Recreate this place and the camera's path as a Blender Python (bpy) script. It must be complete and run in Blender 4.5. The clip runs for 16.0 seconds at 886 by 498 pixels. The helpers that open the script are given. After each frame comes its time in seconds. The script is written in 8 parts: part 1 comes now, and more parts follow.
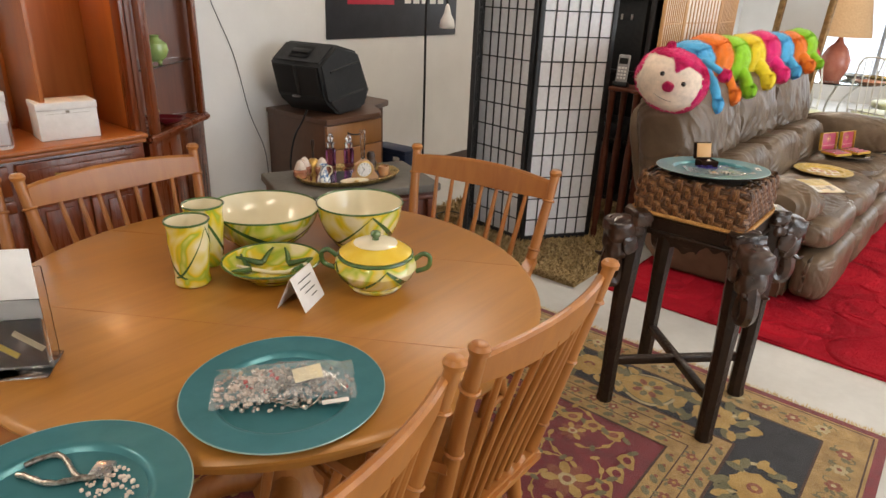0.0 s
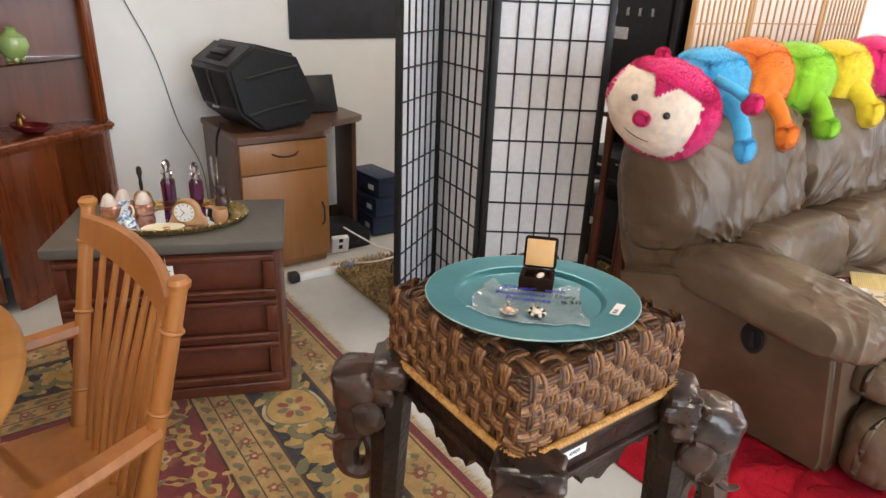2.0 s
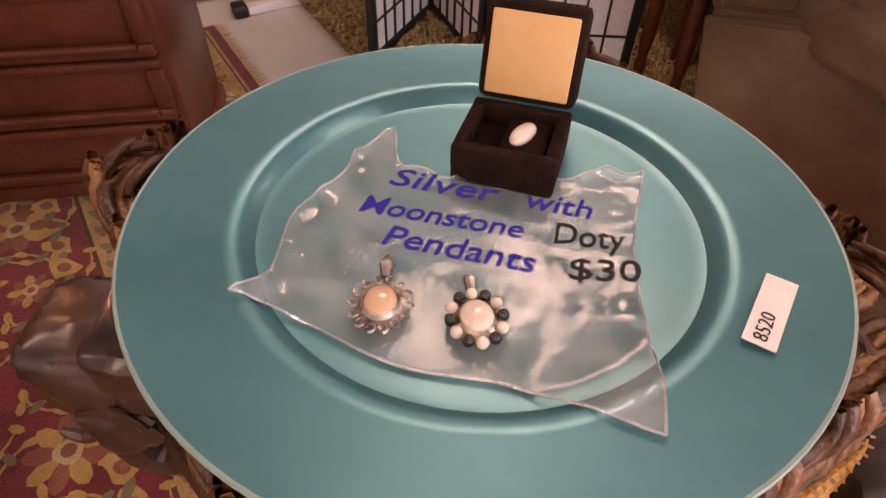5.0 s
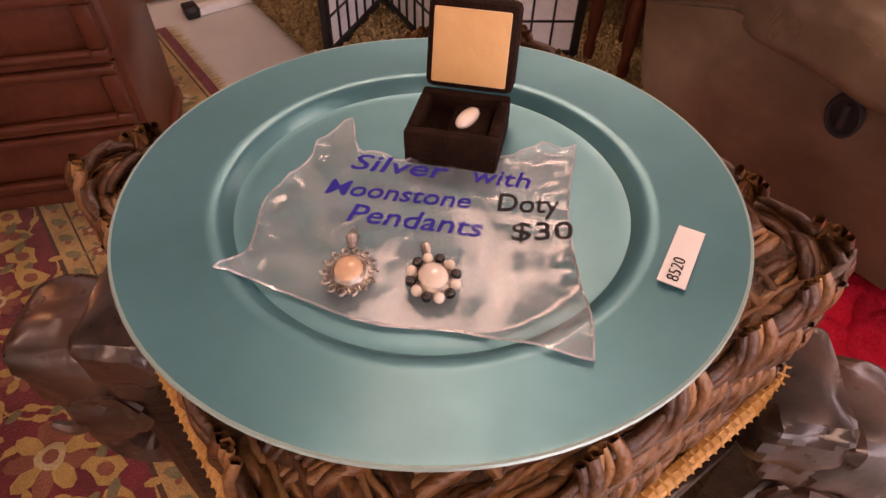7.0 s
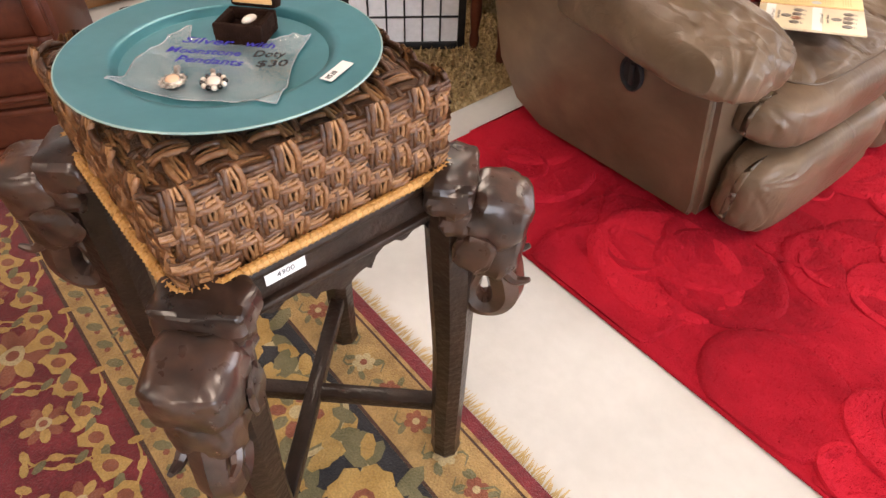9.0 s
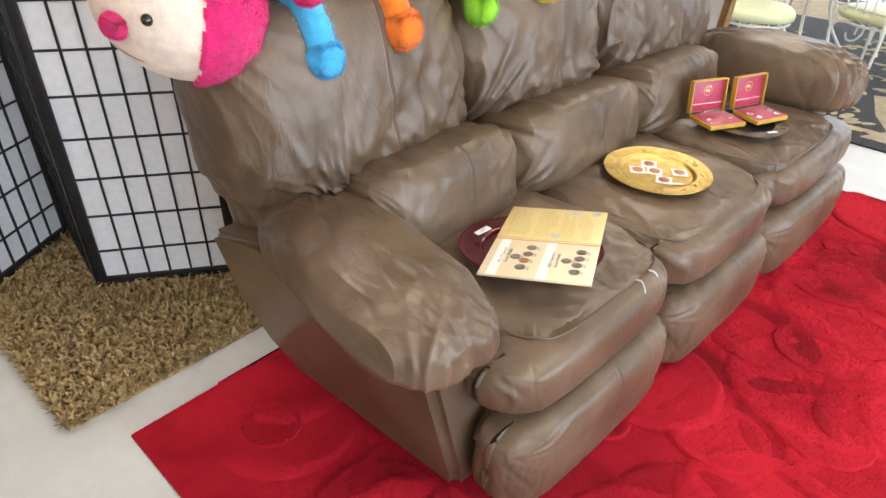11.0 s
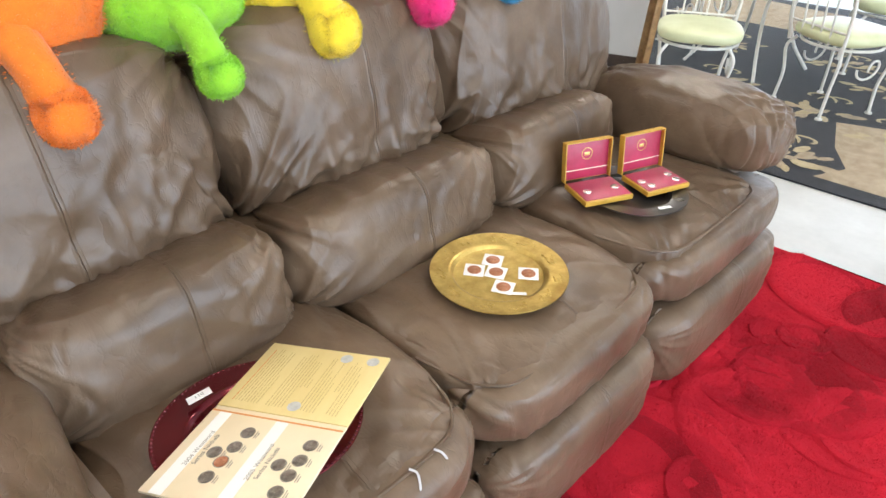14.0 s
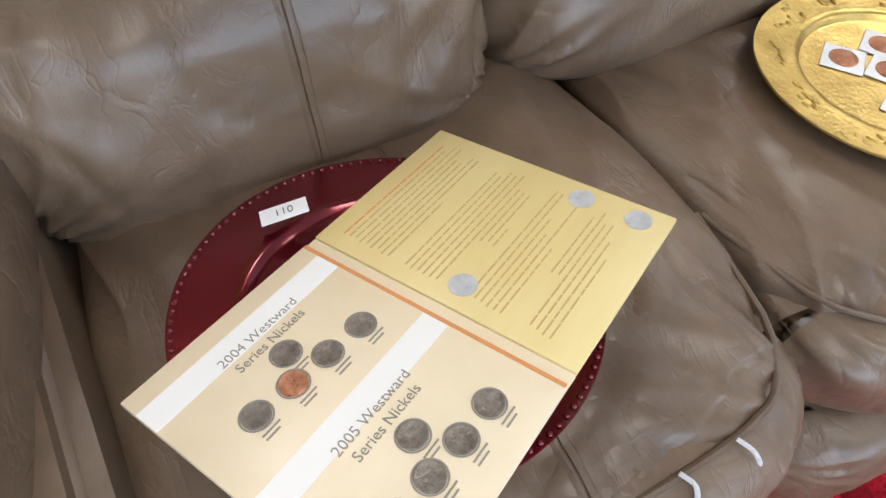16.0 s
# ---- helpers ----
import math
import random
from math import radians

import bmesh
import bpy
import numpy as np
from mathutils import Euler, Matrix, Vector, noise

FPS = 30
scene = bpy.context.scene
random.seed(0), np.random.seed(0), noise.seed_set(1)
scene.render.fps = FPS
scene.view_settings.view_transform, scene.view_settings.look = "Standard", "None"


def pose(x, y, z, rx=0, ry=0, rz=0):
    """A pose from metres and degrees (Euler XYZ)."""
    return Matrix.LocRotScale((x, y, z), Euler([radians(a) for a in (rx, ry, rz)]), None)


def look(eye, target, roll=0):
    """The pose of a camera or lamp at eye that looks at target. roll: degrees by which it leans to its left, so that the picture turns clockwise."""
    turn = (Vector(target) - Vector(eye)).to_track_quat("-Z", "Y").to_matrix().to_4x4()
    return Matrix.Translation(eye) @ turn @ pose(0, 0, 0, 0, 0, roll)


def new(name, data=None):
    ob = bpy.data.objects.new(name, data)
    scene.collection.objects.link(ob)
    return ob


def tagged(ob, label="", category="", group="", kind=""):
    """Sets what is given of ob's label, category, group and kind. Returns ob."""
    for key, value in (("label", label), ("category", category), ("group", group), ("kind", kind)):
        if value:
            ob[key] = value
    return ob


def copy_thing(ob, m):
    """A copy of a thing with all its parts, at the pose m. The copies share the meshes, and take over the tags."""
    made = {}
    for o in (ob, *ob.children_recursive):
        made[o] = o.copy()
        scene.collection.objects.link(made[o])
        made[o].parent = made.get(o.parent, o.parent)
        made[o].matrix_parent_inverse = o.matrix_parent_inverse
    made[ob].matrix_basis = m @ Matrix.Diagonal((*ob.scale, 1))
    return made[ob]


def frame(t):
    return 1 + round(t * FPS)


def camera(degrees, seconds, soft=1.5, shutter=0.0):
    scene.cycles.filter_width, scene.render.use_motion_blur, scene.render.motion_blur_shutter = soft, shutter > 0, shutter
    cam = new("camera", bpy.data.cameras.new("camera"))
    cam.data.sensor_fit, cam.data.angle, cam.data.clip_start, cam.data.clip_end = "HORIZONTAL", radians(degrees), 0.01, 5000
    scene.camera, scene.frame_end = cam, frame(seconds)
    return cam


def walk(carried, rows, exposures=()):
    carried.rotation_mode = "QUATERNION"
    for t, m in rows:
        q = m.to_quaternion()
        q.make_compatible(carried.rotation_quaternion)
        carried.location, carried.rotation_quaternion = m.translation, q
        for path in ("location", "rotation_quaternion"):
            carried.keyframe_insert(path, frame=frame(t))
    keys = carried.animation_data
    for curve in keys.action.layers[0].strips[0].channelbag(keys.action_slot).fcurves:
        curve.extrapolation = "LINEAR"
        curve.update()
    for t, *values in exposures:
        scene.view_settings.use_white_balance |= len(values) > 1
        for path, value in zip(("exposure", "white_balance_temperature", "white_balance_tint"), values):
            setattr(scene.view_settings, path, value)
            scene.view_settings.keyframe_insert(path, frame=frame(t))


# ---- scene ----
cam = camera(69.8, 16.0)
PATH = [
    (0, (0.528, 0.598, 1.52), (-0.627, 2.044, 0.761), 2.4),
    (0.5, (0.586, 1.03, 1.511), (-0.691, 2.371, 0.755), 2.3),
    (1, (0.648, 1.442, 1.53), (-0.734, 2.672, 0.77), 2.2),
    (1.5, (0.648, 1.821, 1.497), (-0.816, 2.948, 0.731), 2.1),
    (2, (0.612, 2.175, 1.465), (-0.882, 3.266, 0.705), 2.3),
    (2.5, (0.524, 2.371, 1.513), (-1.013, 3.397, 0.748), 2.2),
    (3, (0.348, 2.528, 1.443), (-1.24, 3.468, 0.673), 2.2),
    (3.5, (0.197, 2.665, 1.322), (-1.357, 3.576, 0.455), 2.2),
    (4, (0.117, 2.725, 1.216), (-1.253, 3.58, 0.036), 2.8),
    (4.5, (0.09, 2.747, 1.212), (-1.089, 3.473, -0.232), 1.7),
    (6.8, (0.105, 2.73, 1.222), (-0.973, 3.532, -0.259), 0.6),
    (7, (0.126, 2.728, 1.238), (-0.938, 3.54, -0.248), 1.4),
    (7.5, (0.294, 2.679, 1.29), (-0.739, 3.511, -0.206), 2.6),
    (8, (0.455, 2.617, 1.323), (-0.568, 3.47, -0.169), 2.6),
    (8.5, (0.515, 2.567, 1.315), (-0.501, 3.438, -0.172), 2.4),
    (9, (0.582, 2.64, 1.365), (-0.443, 3.566, -0.082), 2.7),
    (9.5, (0.629, 2.858, 1.413), (-0.509, 3.918, 0.156), 1.7),
    (10, (0.606, 3.089, 1.435), (-0.544, 4.263, 0.295), 2.1),
    (10.2, (0.609, 3.153, 1.435), (-0.523, 4.361, 0.313), 2.3),
    (12.5, (0.721, 3.698, 1.481), (-0.365, 4.953, 0.364), 2.0),
    (13, (0.642, 3.801, 1.427), (-0.409, 5.072, 0.296), 3.0),
    (13.5, (0.632, 4.039, 1.428), (-0.446, 5.287, 0.297), 2.1),
    (14, (0.669, 4.186, 1.445), (-0.447, 5.423, 0.338), 0.8),
    (14.5, (0.632, 4.233, 1.373), (-0.524, 5.43, 0.264), 1.6),
    (15, (0.539, 4.315, 1.267), (-0.776, 5.299, 0.127), 1.5),
    (15.5, (0.265, 4.41, 1.126), (-0.95, 5.186, -0.261), 2.0),
    (16, (0.186, 4.436, 1.022), (-0.834, 5.031, -0.592), 0.5),
]
EXPOSURES = [(0.0, 0.0, 7200, 12), (1.5, 0.15, 6700, 11), (3.0, 0.5, 6800, 12), (4.0, 0.50, 8400, 24), (4.5, 0.16, 8500, 40), (7.0, -0.12, 9100, 54), (7.5, 0.16, 8900, 53),
             (8.5, 0.42, 7600, 27), (9.5, 0.6, 6900, 17), (10.0, 0.58, 6700, 13), (12.5, 0.48, 6200, 9), (15.0, 0.45, 5950, 9), (16.0, 0.2, 5700, 9)]
walk(cam, [(t, look(eye, target, roll)) for t, eye, target, roll in PATH], EXPOSURES)


# ---- world, daylight through the shop windows, ceiling lamps ----
world = bpy.data.worlds.new("world")
scene.world = world
world.use_nodes = True
wn = world.node_tree.nodes
sky = wn.new("ShaderNodeTexSky")
sky.sky_type, sky.sun_disc = "NISHITA", False
sky.sun_elevation, sky.sun_rotation = radians(40), radians(60)
world.node_tree.links.new(sky.outputs[0], wn["Background"].inputs[0])
wn["Background"].inputs[1].default_value = 0.1


def area_lamp(name, m, sx, sy, watts, colour):
    data = bpy.data.lights.new(name, "AREA")
    data.shape, data.size, data.size_y, data.energy, data.color = "RECTANGLE", sx, sy, watts, colour
    ob = new(name, data)
    ob.matrix_world = m
    return ob


# daylight in the storefront openings (east side and far end)
area_lamp("window_light_east", look((5.35, 4.6, 1.6), (0, 4.2, 0.9)), 7.0, 2.2, 205, (0.80, 0.90, 1.0))
area_lamp("window_light_end", look((0.6, 13.3, 1.6), (0.4, 5, 0.8)), 5.5, 2.2, 80, (0.82, 0.91, 1.0))
# assumed fluorescent troffers, out of view; (0.5, -1.0) is added to lighten the sofa's side
TROFFERS = [(-2.4, -0.4), (-1.6, 4.2), (1.2, 1.6), (1.2, 4.8), (0.5, -1.0), (-0.8, 7.6), (2.2, 8.4), (-1.4, 10.6)]
for lx, ly in TROFFERS:
    area_lamp("unseen_troffer_light", pose(lx, ly, 2.96), 0.55, 1.15, 23, (1.0, 0.88, 0.73))


# ---- small tools ----
def thing(name, label, category, x=0.0, y=0.0, z=0.0, rz=0.0, group="", kind=""):
    ob = new(name)
    ob.empty_display_size = 0.05
    ob.matrix_world = pose(x, y, z, 0, 0, rz)
    return tagged(ob, label, category, group, kind)


def part(name, bm, mat, parent=None, label="", smooth=True):
    me = bpy.data.meshes.new(name)
    bm.normal_update()
    bm.to_mesh(me)
    bm.free()
    if smooth:
        me.shade_smooth()
        me.set_sharp_from_angle(angle=radians(38))
    me.materials.append(mat)
    ob = new(name, me)
    if parent is not None:
        ob.parent = parent
    if label:
        tagged(ob, label)
    return ob


def box(bm, x0, y0, z0, x1, y1, z1, bev=0.0, m=None, seg=2):
    r = bmesh.ops.create_cube(bm, size=1.0)
    vs = r["verts"]
    t = Matrix.Translation(((x0 + x1) / 2, (y0 + y1) / 2, (z0 + z1) / 2)) @ Matrix.Diagonal((abs(x1 - x0), abs(y1 - y0), abs(z1 - z0), 1))
    bmesh.ops.transform(bm, matrix=(m @ t) if m else t, verts=vs)
    if bev > 0:
        es = list({e for v in vs for e in v.link_edges})
        bmesh.ops.bevel(bm, geom=es, offset=bev, segments=seg, profile=0.5, affect="EDGES", clamp_overlap=True)
    return bm


def boxed(x0, y0, z0, x1, y1, z1, bev=0.004, seg=2):
    return box(bmesh.new(), x0, y0, z0, x1, y1, z1, bev, None, seg)


def lathe(bm, prof, n=32, m=None, sx=1.0, sy=1.0):
    """prof: (radius, height) pairs from bottom to top."""
    rings = []
    for r, h in prof:
        if r < 1e-5:
            rings.append([bm.verts.new((0, 0, h))])
        else:
            rings.append([bm.verts.new((sx * r * math.cos(2 * math.pi * i / n), sy * r * math.sin(2 * math.pi * i / n), h)) for i in range(n)])
    for a, b in zip(rings, rings[1:]):
        for i in range(n):
            j = (i + 1) % n
            if len(a) == 1 and len(b) == 1:
                continue
            if len(a) == 1:
                bm.faces.new((a[0], b[j], b[i]))
            elif len(b) == 1:
                bm.faces.new((a[i], a[j], b[0]))
            else:
                bm.faces.new((a[i], a[j], b[j], b[i]))
    if m:
        bmesh.ops.transform(bm, matrix=m, verts=[v for ring in rings for v in ring])
    return bm


def tube(bm, pts, rad, n=10, cap=True):
    """A round bar through pts; rad: one radius or one per point."""
    pts = [Vector(p) for p in pts]
    rads = rad if isinstance(rad, (list, tuple)) else [rad] * len(pts)
    up = Vector((0, 0, 1))
    d0 = (pts[1] - pts[0]).normalized()
    side = d0.cross(up)
    if side.length < 0.05:
        side = d0.cross(Vector((1, 0, 0)))
    side.normalize()
    rings = []
    for i, p in enumerate(pts):
        d = (pts[min(i + 1, len(pts) - 1)] - pts[max(i - 1, 0)]).normalized()
        side = (side - d * side.dot(d)).normalized()
        oth = d.cross(side)
        rings.append([bm.verts.new(p + rads[i] * (math.cos(2 * math.pi * k / n) * side + math.sin(2 * math.pi * k / n) * oth)) for k in range(n)])
    for a, b in zip(rings, rings[1:]):
        for k in range(n):
            bm.faces.new((a[k], a[(k + 1) % n], b[(k + 1) % n], b[k]))
    if cap:
        bm.faces.new(rings[0][::-1])
        bm.faces.new(rings[-1])
    return bm


def curve_pts(ctrl, n=8):
    """Catmull-Rom points through ctrl."""
    c = [Vector(p) for p in ctrl]
    c = [2 * c[0] - c[1]] + c + [2 * c[-1] - c[-2]]
    out = []
    for i in range(1, len(c) - 2):
        for k in range(n):
            t = k / n
            p0, p1, p2, p3 = c[i - 1], c[i], c[i + 1], c[i + 2]
            out.append(0.5 * ((2 * p1) + (p2 - p0) * t + (2 * p0 - 5 * p1 + 4 * p2 - p3) * t * t + (3 * p1 - p0 - 3 * p2 + p3) * t ** 3))
    out.append(c[-2])
    return out


def prism(bm, poly, z0, z1, m=None):
    """A polygon in x, y pulled up from z0 to z1."""
    lo = [bm.verts.new((x, y, z0)) for x, y in poly]
    hi = [bm.verts.new((x, y, z1)) for x, y in poly]
    n = len(poly)
    bm.faces.new(lo[::-1])
    bm.faces.new(hi)
    for i in range(n):
        bm.faces.new((lo[i], lo[(i + 1) % n], hi[(i + 1) % n], hi[i]))
    if m:
        bmesh.ops.transform(bm, matrix=m, verts=lo + hi)
    return bm


def ball(bm, x, y, z, rx, ry=None, rz=None, n=16, m=None):
    ry, rz = ry or rx, rz or rx
    t = Matrix.Translation((x, y, z)) @ Matrix.Diagonal((rx, ry, rz, 1))
    bmesh.ops.create_uvsphere(bm, u_segments=n, v_segments=max(6, n // 2), radius=1.0, matrix=(m @ t) if m else t)
    return bm


def puff(bm, sx, sy, sz, n=20, e=4.0, fn=None, m=None):
    """A stuffed, rounded block of full size sx, sy, sz; fn(p, d) shifts a point whose place on the unit block is d."""
    seen = {}
    def vert(i, j, k):
        key = (i, j, k)
        if key not in seen:
            d = Vector((2 * i / n - 1, 2 * j / n - 1, 2 * k / n - 1))
            d = Vector([math.sin(c * math.pi / 2 * 0.96) / math.sin(math.pi / 2 * 0.96) for c in d])
            r = (abs(d.x) ** e + abs(d.y) ** e + abs(d.z) ** e) ** (1 / e)
            u = d / r
            p = Vector((u.x * sx / 2, u.y * sy / 2, u.z * sz / 2))
            if fn:
                p = fn(p, u)
            seen[key] = bm.verts.new(m @ p if m else p)
        return seen[key]
    for a in range(n):
        for b in range(n):
            for quad in (((a, b, 0), (a, b + 1, 0), (a + 1, b + 1, 0), (a + 1, b, 0)), ((a, b, n), (a + 1, b, n), (a + 1, b + 1, n), (a, b + 1, n)),
                         ((a, 0, b), (a + 1, 0, b), (a + 1, 0, b + 1), (a, 0, b + 1)), ((a, n, b), (a, n, b + 1), (a + 1, n, b + 1), (a + 1, n, b)),
                         ((0, a, b), (0, a, b + 1), (0, a + 1, b + 1), (0, a + 1, b)), ((n, a, b), (n, a + 1, b), (n, a + 1, b + 1), (n, a, b + 1))):
                bm.faces.new([vert(*q) for q in quad])
    return bm


def nz(x, y, z):
    return noise.noise(Vector((x, y, z)))


# ---- materials ----
def mat_new(name):
    m = bpy.data.materials.new(name)
    m.use_nodes = True
    nt = m.node_tree
    return m, nt, nt.nodes["Principled BSDF"]


def node(nt, kind, **inputs):
    n = nt.nodes.new(kind)
    for k, v in inputs.items():
        n.inputs[k.replace("_", " ")].default_value = v
    return n


def ramp(nt, fac, stops):
    r = nt.nodes.new("ShaderNodeValToRGB")
    el = r.color_ramp.elements
    while len(el) < len(stops):
        el.new(0.5)
    for e, (p, c) in zip(el, stops):
        e.position, e.color = p, (*c, 1)
    nt.links.new(fac, r.inputs[0])
    return r


def coords(nt, scale=(1, 1, 1), world_space=False):
    tc = nt.nodes.new("ShaderNodeTexCoord")
    mp = nt.nodes.new("ShaderNodeMapping")
    mp.inputs["Scale"].default_value = scale
    nt.links.new(tc.outputs["Object"], mp.inputs["Vector"])
    return mp.outputs[0]


def surface(name, dark, light, rough=0.5, scale=8.0, stretch=(1, 1, 1), detail=6.0, bump=0.1, bump_scale=None, metal=0.0, spread=(0.3, 0.7), rough_var=0.08,
            coat=0.0, sheen=0.0, fine=0.0):
    """A surface that varies between two colours by noise, with relief at a second scale."""
    m, nt, bs = mat_new(name)
    v = coords(nt, stretch)
    n1 = node(nt, "ShaderNodeTexNoise", Scale=scale, Detail=detail, Roughness=0.6)
    nt.links.new(v, n1.inputs["Vector"])
    r = ramp(nt, n1.outputs[0], [(spread[0], dark), (spread[1], light)])
    col = r.outputs[0]
    if fine > 0:
        n3 = node(nt, "ShaderNodeTexNoise", Scale=scale * 14, Detail=3.0)
        nt.links.new(v, n3.inputs["Vector"])
        mix = nt.nodes.new("ShaderNodeMix")
        mix.data_type, mix.blend_type = "RGBA", "MULTIPLY"
        mix.inputs[0].default_value = fine
        nt.links.new(col, mix.inputs[6])
        rr = ramp(nt, n3.outputs[0], [(0.35, (0.45, 0.45, 0.45)), (0.65, (1, 1, 1))])
        nt.links.new(rr.outputs[0], mix.inputs[7])
        col = mix.outputs[2]
    nt.links.new(col, bs.inputs["Base Color"])
    bs.inputs["Metallic"].default_value = metal
    n2 = node(nt, "ShaderNodeTexNoise", Scale=bump_scale or scale * 6, Detail=5.0)
    nt.links.new(v, n2.inputs["Vector"])
    mr = node(nt, "ShaderNodeMapRange", To_Min=max(0.02, rough - rough_var), To_Max=min(1.0, rough + rough_var))
    nt.links.new(n2.outputs[0], mr.inputs[0])
    nt.links.new(mr.outputs[0], bs.inputs["Roughness"])
    if bump > 0:
        b = node(nt, "ShaderNodeBump", Strength=bump, Distance=0.01)
        nt.links.new(n2.outputs[0], b.inputs["Height"])
        nt.links.new(b.outputs[0], bs.inputs["Normal"])
    if coat:
        bs.inputs["Coat Weight"].default_value, bs.inputs["Coat Roughness"].default_value = coat, 0.12
    if sheen:
        bs.inputs["Sheen Weight"].default_value, bs.inputs["Sheen Roughness"].default_value = sheen, 0.5
    return m


def wood(name, dark, light, rough=0.35, along="y", scale=5.0, coat=0.3, bump=0.05):
    """Grain that runs along one axis, in long streaks with pores."""
    st = {"x": (0.12, 1.6, 1.6), "y": (1.6, 0.12, 1.6), "z": (1.6, 1.6, 0.12)}[along]
    m, nt, bs = mat_new(name)
    v = coords(nt, st)
    w = node(nt, "ShaderNodeTexNoise", Scale=scale * 3, Detail=8.0, Roughness=0.65, Distortion=0.6)
    nt.links.new(v, w.inputs["Vector"])
    big = node(nt, "ShaderNodeTexNoise", Scale=scale * 0.5, Detail=2.0)
    nt.links.new(v, big.inputs["Vector"])
    mix = node(nt, "ShaderNodeMix")
    mix.inputs[0].default_value = 0.35
    nt.links.new(w.outputs[0], mix.inputs[2])
    nt.links.new(big.outputs[0], mix.inputs[3])
    r = ramp(nt, mix.outputs[0], [(0.34, dark), (0.5, tuple((a + b) / 2 for a, b in zip(dark, light))), (0.66, light)])
    nt.links.new(r.outputs[0], bs.inputs["Base Color"])
    mr = node(nt, "ShaderNodeMapRange", To_Min=rough - 0.06, To_Max=rough + 0.1)
    nt.links.new(w.outputs[0], mr.inputs[0])
    nt.links.new(mr.outputs[0], bs.inputs["Roughness"])
    b = node(nt, "ShaderNodeBump", Strength=bump, Distance=0.004)
    nt.links.new(w.outputs[0], b.inputs["Height"])
    nt.links.new(b.outputs[0], bs.inputs["Normal"])
    bs.inputs["Coat Weight"].default_value, bs.inputs["Coat Roughness"].default_value = coat, 0.18
    return m


def plain(name, colour, rough=0.5, metal=0.0, coat=0.0, emit=0.0):
    m, nt, bs = mat_new(name)
    bs.inputs["Base Color"].default_value = (*colour, 1)
    bs.inputs["Roughness"].default_value, bs.inputs["Metallic"].default_value = rough, metal
    bs.inputs["Coat Weight"].default_value = coat
    if emit:
        bs.inputs["Emission Color"].default_value, bs.inputs["Emission Strength"].default_value = (*colour, 1), emit
    return m


def glassy(name, colour, rough=0.02, ior=1.45, alpha=1.0):
    m, nt, bs = mat_new(name)
    bs.inputs["Base Color"].default_value = (*colour, 1)
    bs.inputs["Roughness"].default_value, bs.inputs["IOR"].default_value = rough, ior
    bs.inputs["Transmission Weight"].default_value = 1.0
    bs.inputs["Alpha"].default_value = alpha
    return m


